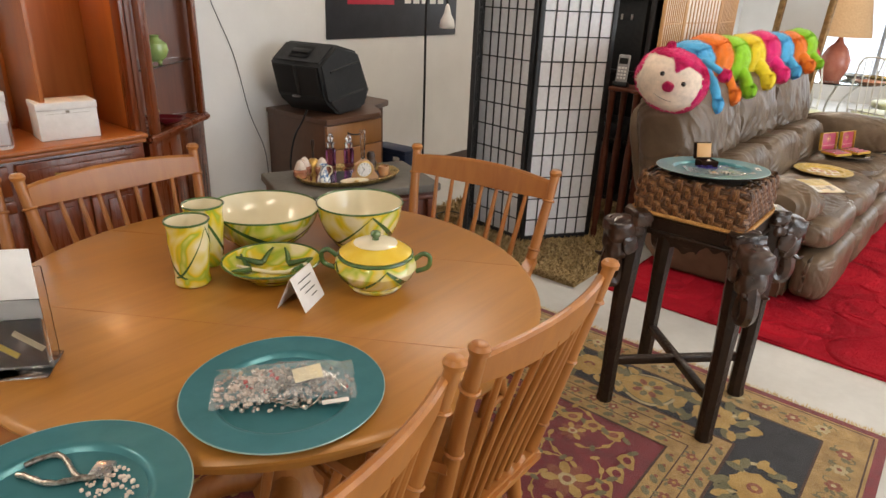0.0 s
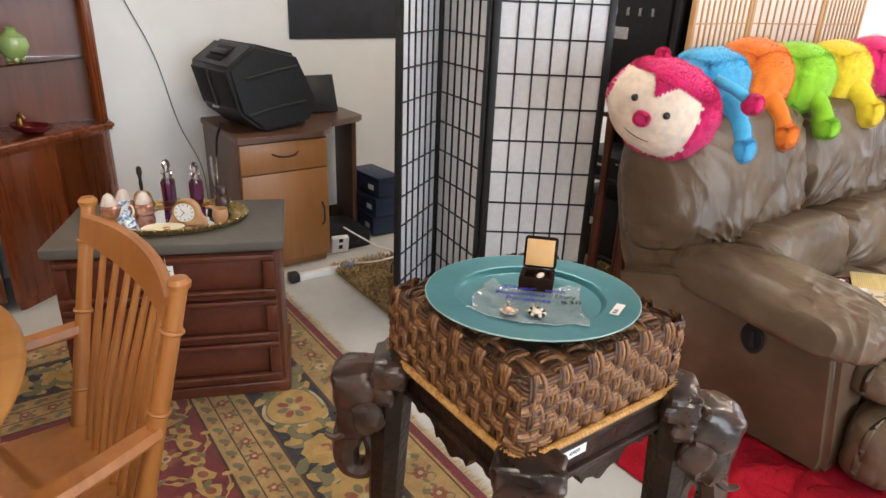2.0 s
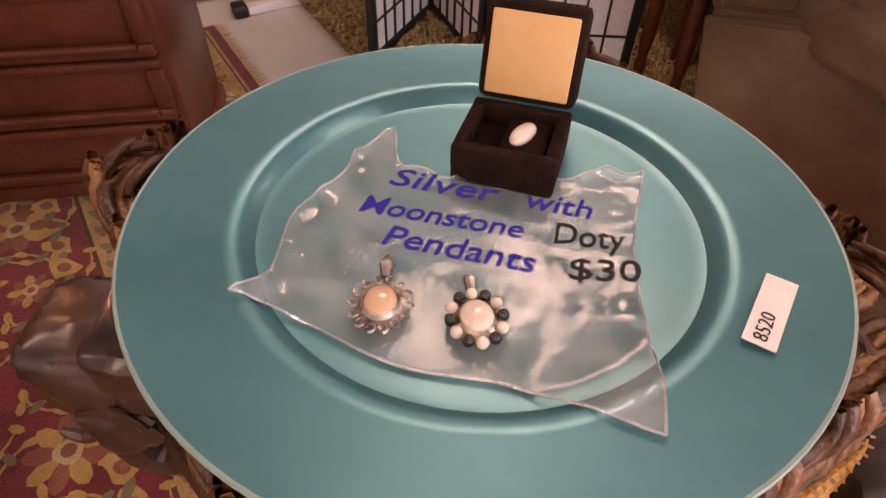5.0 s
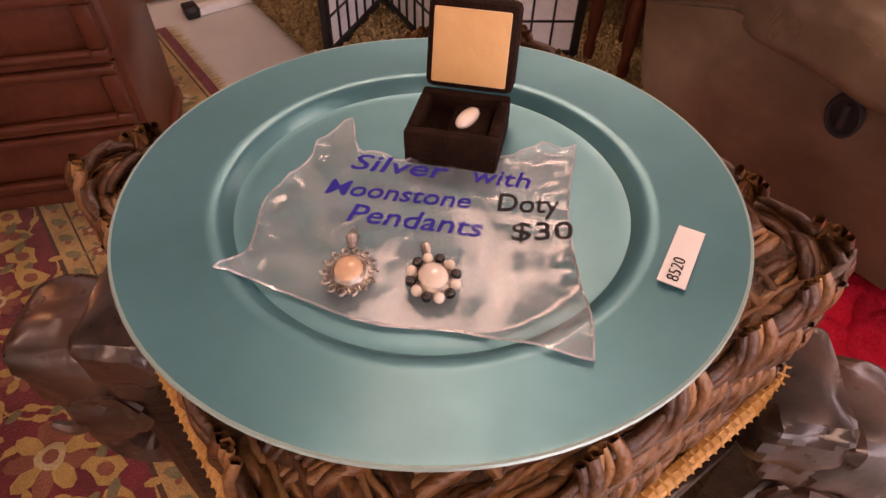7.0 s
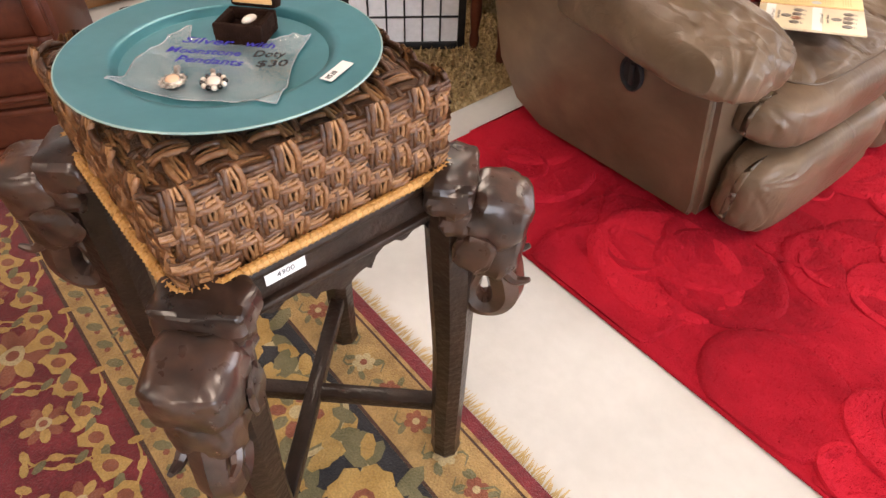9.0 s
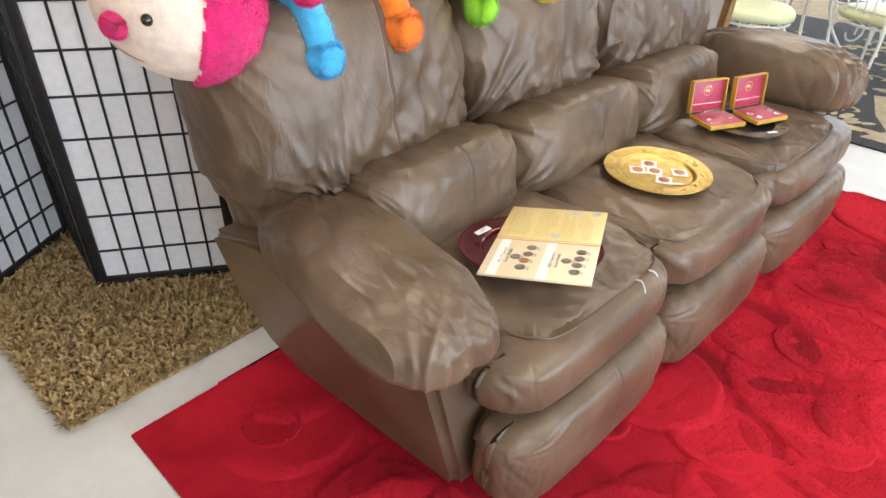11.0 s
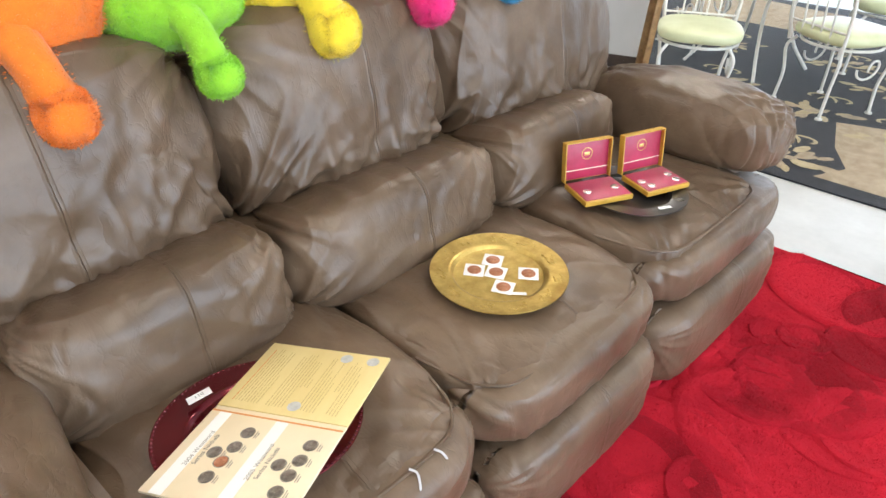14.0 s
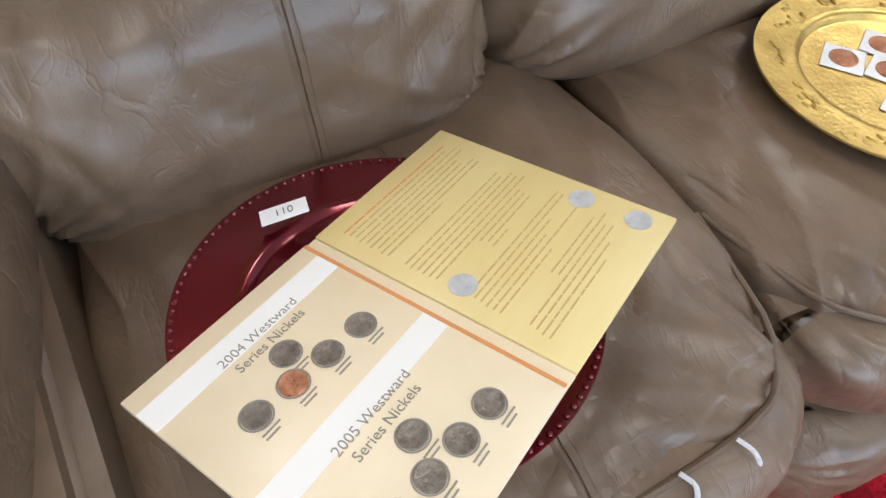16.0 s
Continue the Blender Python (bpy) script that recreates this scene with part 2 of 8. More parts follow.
def leather(name, seam=None, crease=1.0):
    """Worn leather: blotches, pores, three families of sharp creases, and a stitched seam across one axis if wanted."""
    m, nt, bs = mat_new(name)
    v = coords(nt)
    big = node(nt, "ShaderNodeTexNoise", Scale=3.6, Detail=8.0, Roughness=0.6, Distortion=0.4)
    nt.links.new(v, big.inputs["Vector"])
    r = ramp(nt, big.outputs[0], [(0.26, (0.066, 0.041, 0.024)), (0.50, (0.122, 0.080, 0.049)), (0.74, (0.195, 0.134, 0.086))])
    nt.links.new(r.outputs[0], bs.inputs["Base Color"])
    mr = node(nt, "ShaderNodeMapRange", To_Min=0.29, To_Max=0.45)
    nt.links.new(big.outputs[0], mr.inputs[0])
    nt.links.new(mr.outputs[0], bs.inputs["Roughness"])
    bs.inputs["Specular IOR Level"].default_value = 0.45
    pores = node(nt, "ShaderNodeTexVoronoi", Scale=420.0)
    nt.links.new(v, pores.inputs["Vector"])
    last = node(nt, "ShaderNodeBump", Strength=0.05, Distance=0.002)
    nt.links.new(pores.outputs[0], last.inputs["Height"])
    for scale, stretch, turn, half, strength, dist in ((3.2, (1.0, 0.35, 1.0), (0.4, 0.2, 0.6), 0.03, 0.04, 0.016), (7.5, (1.0, 1.8, 0.4), (0.3, -0.2, -0.5), 0.04, 0.09, 0.011),
                                                       (17.0, (0.6, 1.5, 1.0), (0.1, 0.5, 0.9), 0.07, 0.12, 0.006)):
        st = nt.nodes.new("ShaderNodeMapping")
        st.inputs["Scale"].default_value, st.inputs["Rotation"].default_value = stretch, turn
        nt.links.new(v, st.inputs["Vector"])
        c = node(nt, "ShaderNodeTexNoise", Scale=scale, Detail=3.0, Roughness=0.5, Distortion=0.8)
        nt.links.new(st.outputs[0], c.inputs["Vector"])
        rid = ramp(nt, c.outputs[0], [(0.5 - 2.4 * half, (1, 1, 1)), (0.5 - 0.5 * half, (0.72, 0.72, 0.72)), (0.5, (0, 0, 0)), (0.5 + 0.3 * half, (0.80, 0.80, 0.80)), (0.5 + 2.0 * half, (0.9, 0.9, 0.9))])
        b = node(nt, "ShaderNodeBump", Strength=strength * crease, Distance=dist)
        nt.links.new(rid.outputs[0], b.inputs["Height"])
        nt.links.new(last.outputs[0], b.inputs["Normal"])
        last = b
    if seam is not None:
        sx = nt.nodes.new("ShaderNodeSeparateXYZ")
        nt.links.new(v, sx.inputs[0])
        mr2 = node(nt, "ShaderNodeMapRange", From_Min=seam - 0.02, From_Max=seam + 0.02)
        nt.links.new(sx.outputs[1], mr2.inputs[0])
        line = ramp(nt, mr2.outputs[0], [(0.30, (0.6, 0.6, 0.6)), (0.42, (1, 1, 1)), (0.47, (0.9, 0.9, 0.9)), (0.5, (0, 0, 0)), (0.53, (0.9, 0.9, 0.9)), (0.66, (0.65, 0.65, 0.65)), (0.69, (0.45, 0.45, 0.45)), (0.72, (0.6, 0.6, 0.6))])
        b = node(nt, "ShaderNodeBump", Strength=0.7, Distance=0.006)
        nt.links.new(line.outputs[0], b.inputs["Height"])
        nt.links.new(last.outputs[0], b.inputs["Normal"])
        last = b
    nt.links.new(last.outputs[0], bs.inputs["Normal"])
    return m


def plush(name, colour):
    d = tuple(c * 0.72 for c in colour)
    return surface(name, d, colour, rough=0.95, scale=26, bump=0.12 if name.endswith("cream") else 0.35, bump_scale=260, sheen=0.25, detail=4)


M_LEATHER = leather("taupe_leather")
M_LEATHER_FLAT = leather("taut_taupe_leather", None, 0.3)
M_LEATHER_SEAM = leather("stitched_taupe_leather", 0.03)
M_WALL = surface("white_wall_paint", (0.70, 0.69, 0.67), (0.80, 0.79, 0.77), 0.75, 1.6, bump=0.05, bump_scale=120)
M_CEIL = surface("ceiling_tile", (0.50, 0.50, 0.48), (0.60, 0.60, 0.58), 0.9, 30, bump=0.1)
M_FLOOR = surface("painted_concrete", (0.50, 0.49, 0.46), (0.64, 0.63, 0.60), 0.42, 2.2, bump=0.06, bump_scale=60, fine=0.06)
M_SCUFF = surface("floor_scuff", (0.20, 0.18, 0.15), (0.30, 0.27, 0.22), 0.7, 30)
M_MAPLE = wood("honey_maple", (0.29, 0.112, 0.018), (0.42, 0.180, 0.034), 0.36, "y", 4.0, 0.10)
M_CHAIR = wood("honey_maple_turned", (0.30, 0.10, 0.022), (0.42, 0.165, 0.040), 0.36, "z", 5.0, 0.2)
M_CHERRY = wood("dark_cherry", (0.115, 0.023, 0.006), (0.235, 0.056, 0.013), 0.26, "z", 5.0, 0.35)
# same cherry, paler and more orange: the cabinet lamp's glow put into the colour
M_CHERRY_LIT = wood("cherry_lamplit", (0.32, 0.085, 0.018), (0.44, 0.135, 0.03), 0.35, "z", 4.0, 0.3)
M_ESPRESSO = wood("mahogany_chest", (0.070, 0.017, 0.009), (0.135, 0.038, 0.019), 0.38, "y", 5.0, 0.2)
M_CHESTTOP = surface("dusty_chest_top", (0.085, 0.078, 0.068), (0.13, 0.12, 0.105), 0.5, 5, bump=0.05, fine=0.2)
M_DESK = wood("oak_veneer", (0.25, 0.10, 0.028), (0.35, 0.155, 0.048), 0.42, "z", 3.0, 0.15)
M_DESKDARK = wood("dark_veneer", (0.08, 0.038, 0.022), (0.13, 0.062, 0.036), 0.4, "y", 4.0, 0.2)
M_CARVED = surface("carved_dark_wood", (0.010, 0.0055, 0.004), (0.030, 0.015, 0.009), 0.38, 18, bump=0.35, bump_scale=70, coat=0.15)
M_CARVED_TOP = surface("worn_carved_wood", (0.016, 0.009, 0.007), (0.110, 0.052, 0.034), 0.30, 14, bump=0.10, bump_scale=50, coat=0.25, spread=(0.38, 0.78))
M_TEAL = surface("teal_lacquer", (0.034, 0.175, 0.205), (0.056, 0.230, 0.275), 0.34, 9, bump=0.012, coat=0.12, metal=0.45)
# pale teal that paints the bright glint along a plate's edge
M_RIM_GLINT = plain("plate_rim_highlight", (0.30, 0.46, 0.44), 0.3, 0.4)
M_BLACK = surface("black_lacquer", (0.010, 0.010, 0.011), (0.022, 0.021, 0.021), 0.4, 20, bump=0.03)
M_PAPER = surface("rice_paper", (0.66, 0.66, 0.67), (0.76, 0.76, 0.77), 0.9, 40, bump=0.1, bump_scale=300)
M_WARMPAPER = surface("warm_rice_paper", (0.74, 0.64, 0.55), (0.82, 0.73, 0.64), 0.9, 30, bump=0.1)
M_PINE = wood("pale_pine", (0.48, 0.25, 0.10), (0.62, 0.36, 0.16), 0.5, "z", 5, 0.1)
M_PLASTIC = surface("black_plastic", (0.012, 0.013, 0.014), (0.022, 0.023, 0.025), 0.42, 40, bump=0.12, bump_scale=500)
M_DARKHOLE = plain("black_plastic_and_recess_shade", (0.006, 0.006, 0.007), 0.8)
M_STEEL = surface("worn_steel", (0.42, 0.42, 0.42), (0.62, 0.61, 0.6), 0.28, 30, metal=1.0, bump=0.02)
M_BRASS = surface("aged_brass", (0.45, 0.29, 0.09), (0.68, 0.48, 0.18), 0.3, 40, metal=1.0, bump=0.05)
M_GOLD = surface("gold_leaf_plate", (0.42, 0.29, 0.075), (0.66, 0.49, 0.16), 0.34, 30, metal=0.85, bump=0.12, bump_scale=160)
M_WHITE = surface("white_card", (0.74, 0.73, 0.72), (0.82, 0.81, 0.80), 0.6, 30, bump=0.02)
M_INK = plain("black_ink", (0.03, 0.03, 0.035), 0.6)
M_BLUEINK = plain("blue_marker_ink", (0.025, 0.025, 0.30), 0.55)
M_INK.node_tree.nodes["Principled BSDF"].inputs["Specular IOR Level"].default_value = 0.1
M_BLUEINK.node_tree.nodes["Principled BSDF"].inputs["Specular IOR Level"].default_value = 0.1
M_GREYINK = plain("grey_print", (0.26, 0.24, 0.20), 0.6)

for m_dark in (M_CARVED, M_ESPRESSO, M_BLACK, M_PLASTIC):
    m_dark.node_tree.nodes["Principled BSDF"].inputs["Specular IOR Level"].default_value = 0.3


# ---- the room ----
def structure(name, bm, mat, label, category):
    return tagged(part(name, bm, mat), label, category, kind="structure")


XW, XE, YS, YN, HC = -3.08, 5.4, -2.2, 13.4, 3.0
structure("floor", boxed(XW - 0.2, YS - 0.2, -0.12, XE + 0.2, YN + 0.2, 0.0, 0), M_FLOOR, "pale grey painted concrete shop floor", "floor")
structure("ceiling", boxed(XW - 0.2, YS - 0.2, HC, XE + 0.2, YN + 0.2, HC + 0.1, 0), M_CEIL, "white tiled ceiling", "ceiling")
structure("wall_west", boxed(XW - 0.2, YS - 0.2, 0.0, XW, YN + 0.2, HC, 0), M_WALL, "plain white painted wall behind the furniture", "wall")
structure("wall_south", boxed(XW, YS - 0.2, 0.0, XE, YS, HC, 0), M_WALL, "plain white painted end wall", "wall")
# storefront walls with window openings
bm = bmesh.new()
box(bm, XE, YS, 0, XE + 0.2, 0.9, HC)
box(bm, XE, 8.3, 0, XE + 0.2, YN, HC)
box(bm, XE, 0.9, 0, XE + 0.2, 8.3, 0.45)
box(bm, XE, 0.9, 2.75, XE + 0.2, 8.3, HC)
structure("wall_east", bm, M_WALL, "white storefront wall with a wide window", "wall")
bm = bmesh.new()
box(bm, XW, YN, 0, -2.3, YN + 0.2, HC)
box(bm, 3.5, YN, 0, XE, YN + 0.2, HC)
box(bm, -2.3, YN, 0, 3.5, YN + 0.2, 0.4)
box(bm, -2.3, YN, 2.75, 3.5, YN + 0.2, HC)
structure("wall_north", bm, M_WALL, "white storefront end wall with a wide window", "wall")
M_SKYGLOW = plain("bright_street_backdrop", (0.72, 0.84, 1.0), 1.0, emit=1.6)
structure("backdrop", boxed(-4, YN + 1.2, -0.5, 6, YN + 1.25, 4.5, 0), M_SKYGLOW, "bright daylight street beyond the shop window", "backdrop")
structure("backdrop", boxed(XE + 1.2, -2, -0.5, XE + 1.25, 12, 4.5, 0), M_SKYGLOW, "bright daylight street beyond the shop window", "backdrop")
M_ALU = surface("aluminium_frame", (0.5, 0.52, 0.55), (0.62, 0.64, 0.67), 0.35, 30, metal=0.8)
def shop_window(name, x0, x1, y0, y1, z0, z1, n):
    w = thing(name, "tall storefront window in an aluminium frame", "window", kind="structure")
    along_y = abs(y1 - y0) > abs(x1 - x0)
    for i in range(n + 1):
        f = i / n
        if along_y:
            yy = y0 + (y1 - y0) * f
            part("mullion", boxed(x0, yy - 0.03, z0, x1, yy + 0.03, z1, 0.004), M_ALU, w)
        else:
            xx = x0 + (x1 - x0) * f
            part("mullion", boxed(xx - 0.03, y0, z0, xx + 0.03, y1, z1, 0.004), M_ALU, w)
    for zz in (z0 + 0.03, z1 - 0.03):
        part("rail", boxed(x0 + 0.002, y0 + 0.002, zz - 0.03, x1 - 0.002, y1 - 0.002, zz + 0.03, 0.004), M_ALU, w)
shop_window("window_1", XE + 0.05, XE + 0.12, 0.95, 8.25, 0.45, 2.75, 5)
shop_window("window_2", -2.25, 3.45, YN + 0.05, YN + 0.12, 0.4, 2.75, 4)
M_BASEB = surface("brown_vinyl_baseboard", (0.05, 0.035, 0.028), (0.08, 0.055, 0.042), 0.5, 20)
structure("baseboard", boxed(XW, 2.72, 0.0, XW + 0.012, YN, 0.10, 0.003), M_BASEB, "dark brown vinyl baseboard along the wall", "baseboard")

# assumed ceiling troffers, out of view, one panel at each added lamp
M_DIFF = plain("troffer_diffuser", (1.0, 0.97, 0.92), 0.6, emit=2.2)
for lx, ly in TROFFERS:
    tr = thing("ceiling_light", "assumed white fluorescent ceiling light panel, out of view", "ceiling light", lx, ly, HC, group="ceiling lights")
    part("frame", boxed(-0.31, -0.61, -0.02, 0.31, 0.61, -0.004, 0.003), M_WHITE, tr)
    part("diffuser", boxed(-0.28, -0.58, -0.026, 0.28, 0.58, -0.0205, 0.001), M_DIFF, tr)

# ---- rugs ----
LAY = [0]


def lift():
    """A hair's difference in height, so that no two motifs share a plane."""
    LAY[0] = (LAY[0] + 37) % 101
    return LAY[0] * 6e-6


def flat_disc(bm, x, y, z, r, n=10, sx=1.0, rot=0.0, wob=0.0):
    vs = []
    z += lift()
    for i in range(n):
        a = 2 * math.pi * i / n
        rr = r * (1 + wob * math.sin(3 * a + x * 40))
        px, py = rr * sx * math.cos(a), rr * math.sin(a)
        vs.append(bm.verts.new((x + px * math.cos(rot) - py * math.sin(rot), y + px * math.sin(rot) + py * math.cos(rot), z)))
    bm.faces.new(vs)


def flat_strip(bm, pts, z, w):
    pts = [Vector((p[0], p[1], 0)) for p in pts]
    z += lift()
    rows = []
    for i, p in enumerate(pts):
        d = (pts[min(i + 1, len(pts) - 1)] - pts[max(0, i - 1)]).normalized()
        s = Vector((-d.y, d.x, 0)) * (w / 2 * (1.0 if 0 < i < len(pts) - 1 else 0.3))
        rows.append((bm.verts.new((p.x + s.x, p.y + s.y, z)), bm.verts.new((p.x - s.x, p.y - s.y, z))))
    for a, b in zip(rows, rows[1:]):
        bm.faces.new((a[0], a[1], b[1], b[0]))


def woven(name, dark, light):
    return surface(name, dark, light, 0.95, 16, bump=0.8, bump_scale=240, fine=0.5, sheen=0.15, spread=(0.34, 0.62))


M_RUGFIELD = woven("rug_beige_wool", (0.36, 0.215, 0.075), (0.54, 0.345, 0.135))
M_RUGNAVY = woven("rug_navy_wool", (0.012, 0.013, 0.018), (0.03, 0.03, 0.036))
M_RUGRED = woven("rug_crimson_wool", (0.15, 0.012, 0.018), (0.24, 0.022, 0.03))
M_RUGGOLD = woven("rug_gold_wool", (0.44, 0.26, 0.065), (0.58, 0.37, 0.12))
M_RUGCREAM = woven("rug_cream_wool", (0.48, 0.37, 0.19), (0.62, 0.50, 0.28))
M_RUGGREEN = woven("rug_sage_wool", (0.15, 0.135, 0.06), (0.23, 0.20, 0.10))
M_RUGRUST = woven("rug_rust_wool", (0.23, 0.06, 0.03), (0.34, 0.11, 0.06))
M_RUGBROWN = woven("rug_brown_line", (0.06, 0.025, 0.015), (0.10, 0.04, 0.02))

# oriental rug: nested border bands, corner at (RX, RY), fringe on the long north side
RX, RY, RW, RL = 0.64, 3.215, 2.9, 4.6
ZR = 0.012
rug = thing("oriental_rug", "beige, navy and crimson floral oriental rug with fringe under the table", "rug")
part("base", boxed(RX - RW, RY - RL, 0.0, RX, RY, ZR - 0.001, 0.003), M_RUGRED, rug)
def ring(name, inset, width, mat, z):
    bm = bmesh.new()
    x0, x1, y0, y1 = RX - RW + inset, RX - inset, RY - RL + inset, RY - inset
    w = width
    for a in ((x0, y1 - w, x1, y1), (x0, y0, x1, y0 + w), (x0, y0 + w, x0 + w, y1 - w), (x1 - w, y0 + w, x1, y1 - w)):
        bm.faces.new([bm.verts.new((*c, z)) for c in ((a[0], a[1]), (a[2], a[1]), (a[2], a[3]), (a[0], a[3]))])
    return part(name, bm, mat, rug, smooth=False)
ring("border_band", 0.035, 0.165, M_RUGFIELD, ZR)
ring("border_line", 0.045, 0.006, M_RUGBROWN, ZR + 0.0006)
ring("border_line", 0.192, 0.008, M_RUGBROWN, ZR + 0.0006)
ring("main_border", 0.20, 0.24, M_RUGNAVY, ZR)
ring("border_line", 0.437, 0.010, M_RUGBROWN, ZR + 0.0006)
ring("border_band", 0.44, 0.19, M_RUGFIELD, ZR)
ring("border_line", 0.50, 0.005, M_RUGBROWN, ZR + 0.0006)
ring("border_line", 0.565, 0.005, M_RUGBROWN, ZR + 0.0006)
ring("border_line", 0.622, 0.009, M_RUGBROWN, ZR + 0.0006)
rnd = random.Random(5)
cream, rust, green, gold, red = (bmesh.new() for _ in range(5))
def along_border(inset, step):
    """Places round the rug on the line that lies inset from its edge, with the way along."""
    x0, x1, y0, y1 = RX - RW + inset, RX - inset, RY - RL + inset, RY - inset
    for k in range(int((x1 - x0) / step)):
        yield x0 + (k + 0.5) * step, y1, 0.0
        yield x0 + (k + 0.5) * step, y0, 0.0
    for k in range(int((y1 - y0) / step)):
        yield x0, y0 + (k + 0.5) * step, math.pi / 2
        yield x1, y0 + (k + 0.5) * step, math.pi / 2
def rosette(x, y, r, z, petals, heart, n=6):
    for k in range(n):
        a = 2 * math.pi * k / n + rnd.random() * 0.3
        flat_disc(petals, x + r * 0.62 * math.cos(a), y + r * 0.62 * math.sin(a), z + 0.0001 * k, r * 0.42, 7, 1.25, a)
    flat_disc(heart, x, y, z + 0.001, r * 0.36, 8)
    for k in range(4):
        a = rnd.random() * 6.3
        flat_disc(green, x + r * 1.45 * math.cos(a), y + r * 1.45 * math.sin(a), z - 0.0003, r * 0.3, 6, 2.0, a + 0.5)
for k, (x, y, a) in enumerate(along_border(0.118, 0.105)):
    rosette(x, y, 0.026, ZR + 0.0012, rust if k % 3 else cream, cream if k % 3 else rust, 6)
    s, c = math.sin(a), math.cos(a)
    pts = [(x + c * u - s * (0.040 * math.sin(u * 55)), y + s * u + c * (0.040 * math.sin(u * 55))) for u in (-0.05, -0.035, -0.02, 0, 0.02, 0.035, 0.05)]
    flat_strip(green, pts, ZR + 0.0009, 0.006)
for k, (x, y, a) in enumerate(along_border(0.535, 0.085)):
    rosette(x, y, 0.02, ZR + 0.0012, rust, gold if k % 2 else cream, 5)
for inset in (0.472, 0.594):
    for x, y, a in along_border(inset, 0.07):
        flat_disc(green, x, y, ZR + 0.0012, 0.013, 7, 1.8, a + 0.7)
        flat_disc(rust, x + 0.02 * math.cos(a), y + 0.02 * math.sin(a), ZR + 0.0013, 0.008, 6)
for k, (x, y, a) in enumerate(along_border(0.32, 0.27)):
    s, c = math.sin(a), math.cos(a)
    if k % 4 < 2:
        flat_disc(cream, x, y, ZR + 0.0008, 0.112, 22, 1.15, a, 0.07)
        flat_disc(green, x, y, ZR + 0.0012, 0.100, 22, 1.15, a, 0.07)
        flat_disc(gold, x, y, ZR + 0.0016, 0.094, 22, 1.15, a, 0.07)
        for j in range(8):
            b = j * math.pi / 4
            flat_disc(rust if j % 2 else green, x + 0.045 * math.cos(b), y + 0.045 * math.sin(b), ZR + 0.0021, 0.015, 7, 1.5, b)
        flat_disc(cream, x, y, ZR + 0.0022, 0.018, 9)
    else:
        rosette(x, y, 0.075, ZR + 0.0012, gold, rust, 9)
        flat_disc(gold, x, y, ZR + 0.0026, 0.012, 7)
    for q in (-1, 1):
        for w in (-1, 1):
            pts = []
            for j in range(9):
                u = j / 8
                uu, vv = q * (0.055 + 0.085 * u), w * (0.035 + 0.05 * math.sin(u * 3.6))
                pts.append((x + c * uu - s * vv, y + s * uu + c * vv))
            flat_strip(cream if w > 0 else gold, pts, ZR + 0.001, 0.017)
            for j in (2, 4, 6, 8):
                px, py = pts[j]
                flat_disc(green if j % 4 else gold, px + rnd.uniform(-0.012, 0.012), py + rnd.uniform(-0.012, 0.012), ZR + 0.0015, 0.018, 7, 1.9, rnd.random() * 6)
# crimson field: large palmettes and trailing vines
for gx in range(7):
    for gy in range(14):
        x = RX - RW + 0.80 + gx * 0.235 + (gy % 2) * 0.11
        y = RY - 0.78 - gy * 0.24
        if x > RX - 0.70 or y < RY - RL + 0.7:
            continue
        big = 1.0 if (gx + gy) % 3 == 0 else 0.6
        for k in range(9):
            a = 2 * math.pi * k / 9 + gx
            flat_disc(gold if k % 2 else rust, x + 0.055 * big * math.cos(a), y + 0.055 * big * math.sin(a), ZR + 0.0010, 0.020 * big, 8, 1.7, a)
        flat_disc(cream, x, y, ZR + 0.0022, 0.030 * big, 12, 1, 0, 0.1)
        flat_disc(rust, x, y, ZR + 0.003, 0.016 * big, 9)
        for q in range(4):
            a0 = q * 1.57 + 0.6 + gy
            pts = [(x + (0.07 + 0.013 * j) * math.cos(a0 + j * 0.2), y + (0.07 + 0.013 * j) * math.sin(a0 + j * 0.2)) for j in range(8)]
            flat_strip(gold, pts, ZR + 0.0008, 0.006)
            for j in (1, 3, 5, 7):
                flat_disc(gold if j % 3 else green, *pts[j], ZR + 0.0013, 0.010, 7, 1.9, a0 + j)
for k, (x, y, a) in enumerate(along_border(0.70, 0.085)):
    flat_disc(gold, x, y, ZR + 0.0011, 0.030, 9, 1.4, a + 0.6, 0.25)
    flat_disc(red if k % 2 else rust, x, y, ZR + 0.0016, 0.015, 8, 1.3, a + 0.6)
    flat_disc(green, x + 0.05 * math.cos(a), y + 0.05 * math.sin(a), ZR + 0.0013, 0.012, 7, 2.0, a - 0.6)
for nm, b, mt in (("cream_motif", cream, M_RUGCREAM), ("rust_motif", rust, M_RUGRUST), ("sage_motif", green, M_RUGGREEN), ("gold_motif", gold, M_RUGGOLD), ("crimson_motif", red, M_RUGRED)):
    tagged(part(nm, b, mt, rug, smooth=False), kind="stuff")
bm = bmesh.new()
for k in range(900):
    x = RX - RW + RW * k / 900 + rnd.uniform(-0.002, 0.002)
    L, dx = rnd.uniform(0.018, 0.046), rnd.uniform(-0.012, 0.012)
    flat_strip(bm, [(x, RY - 0.002), (x + dx * 0.5, RY + L * 0.5), (x + dx, RY + L)], rnd.uniform(0.002, 0.006), 0.0035)
M_FRINGE = surface("cotton_fringe", (0.40, 0.27, 0.11), (0.60, 0.45, 0.23), 0.95, 20)
tagged(part("fringe", bm, M_FRINGE, rug, "cream cotton fringe", smooth=False), kind="stuff")

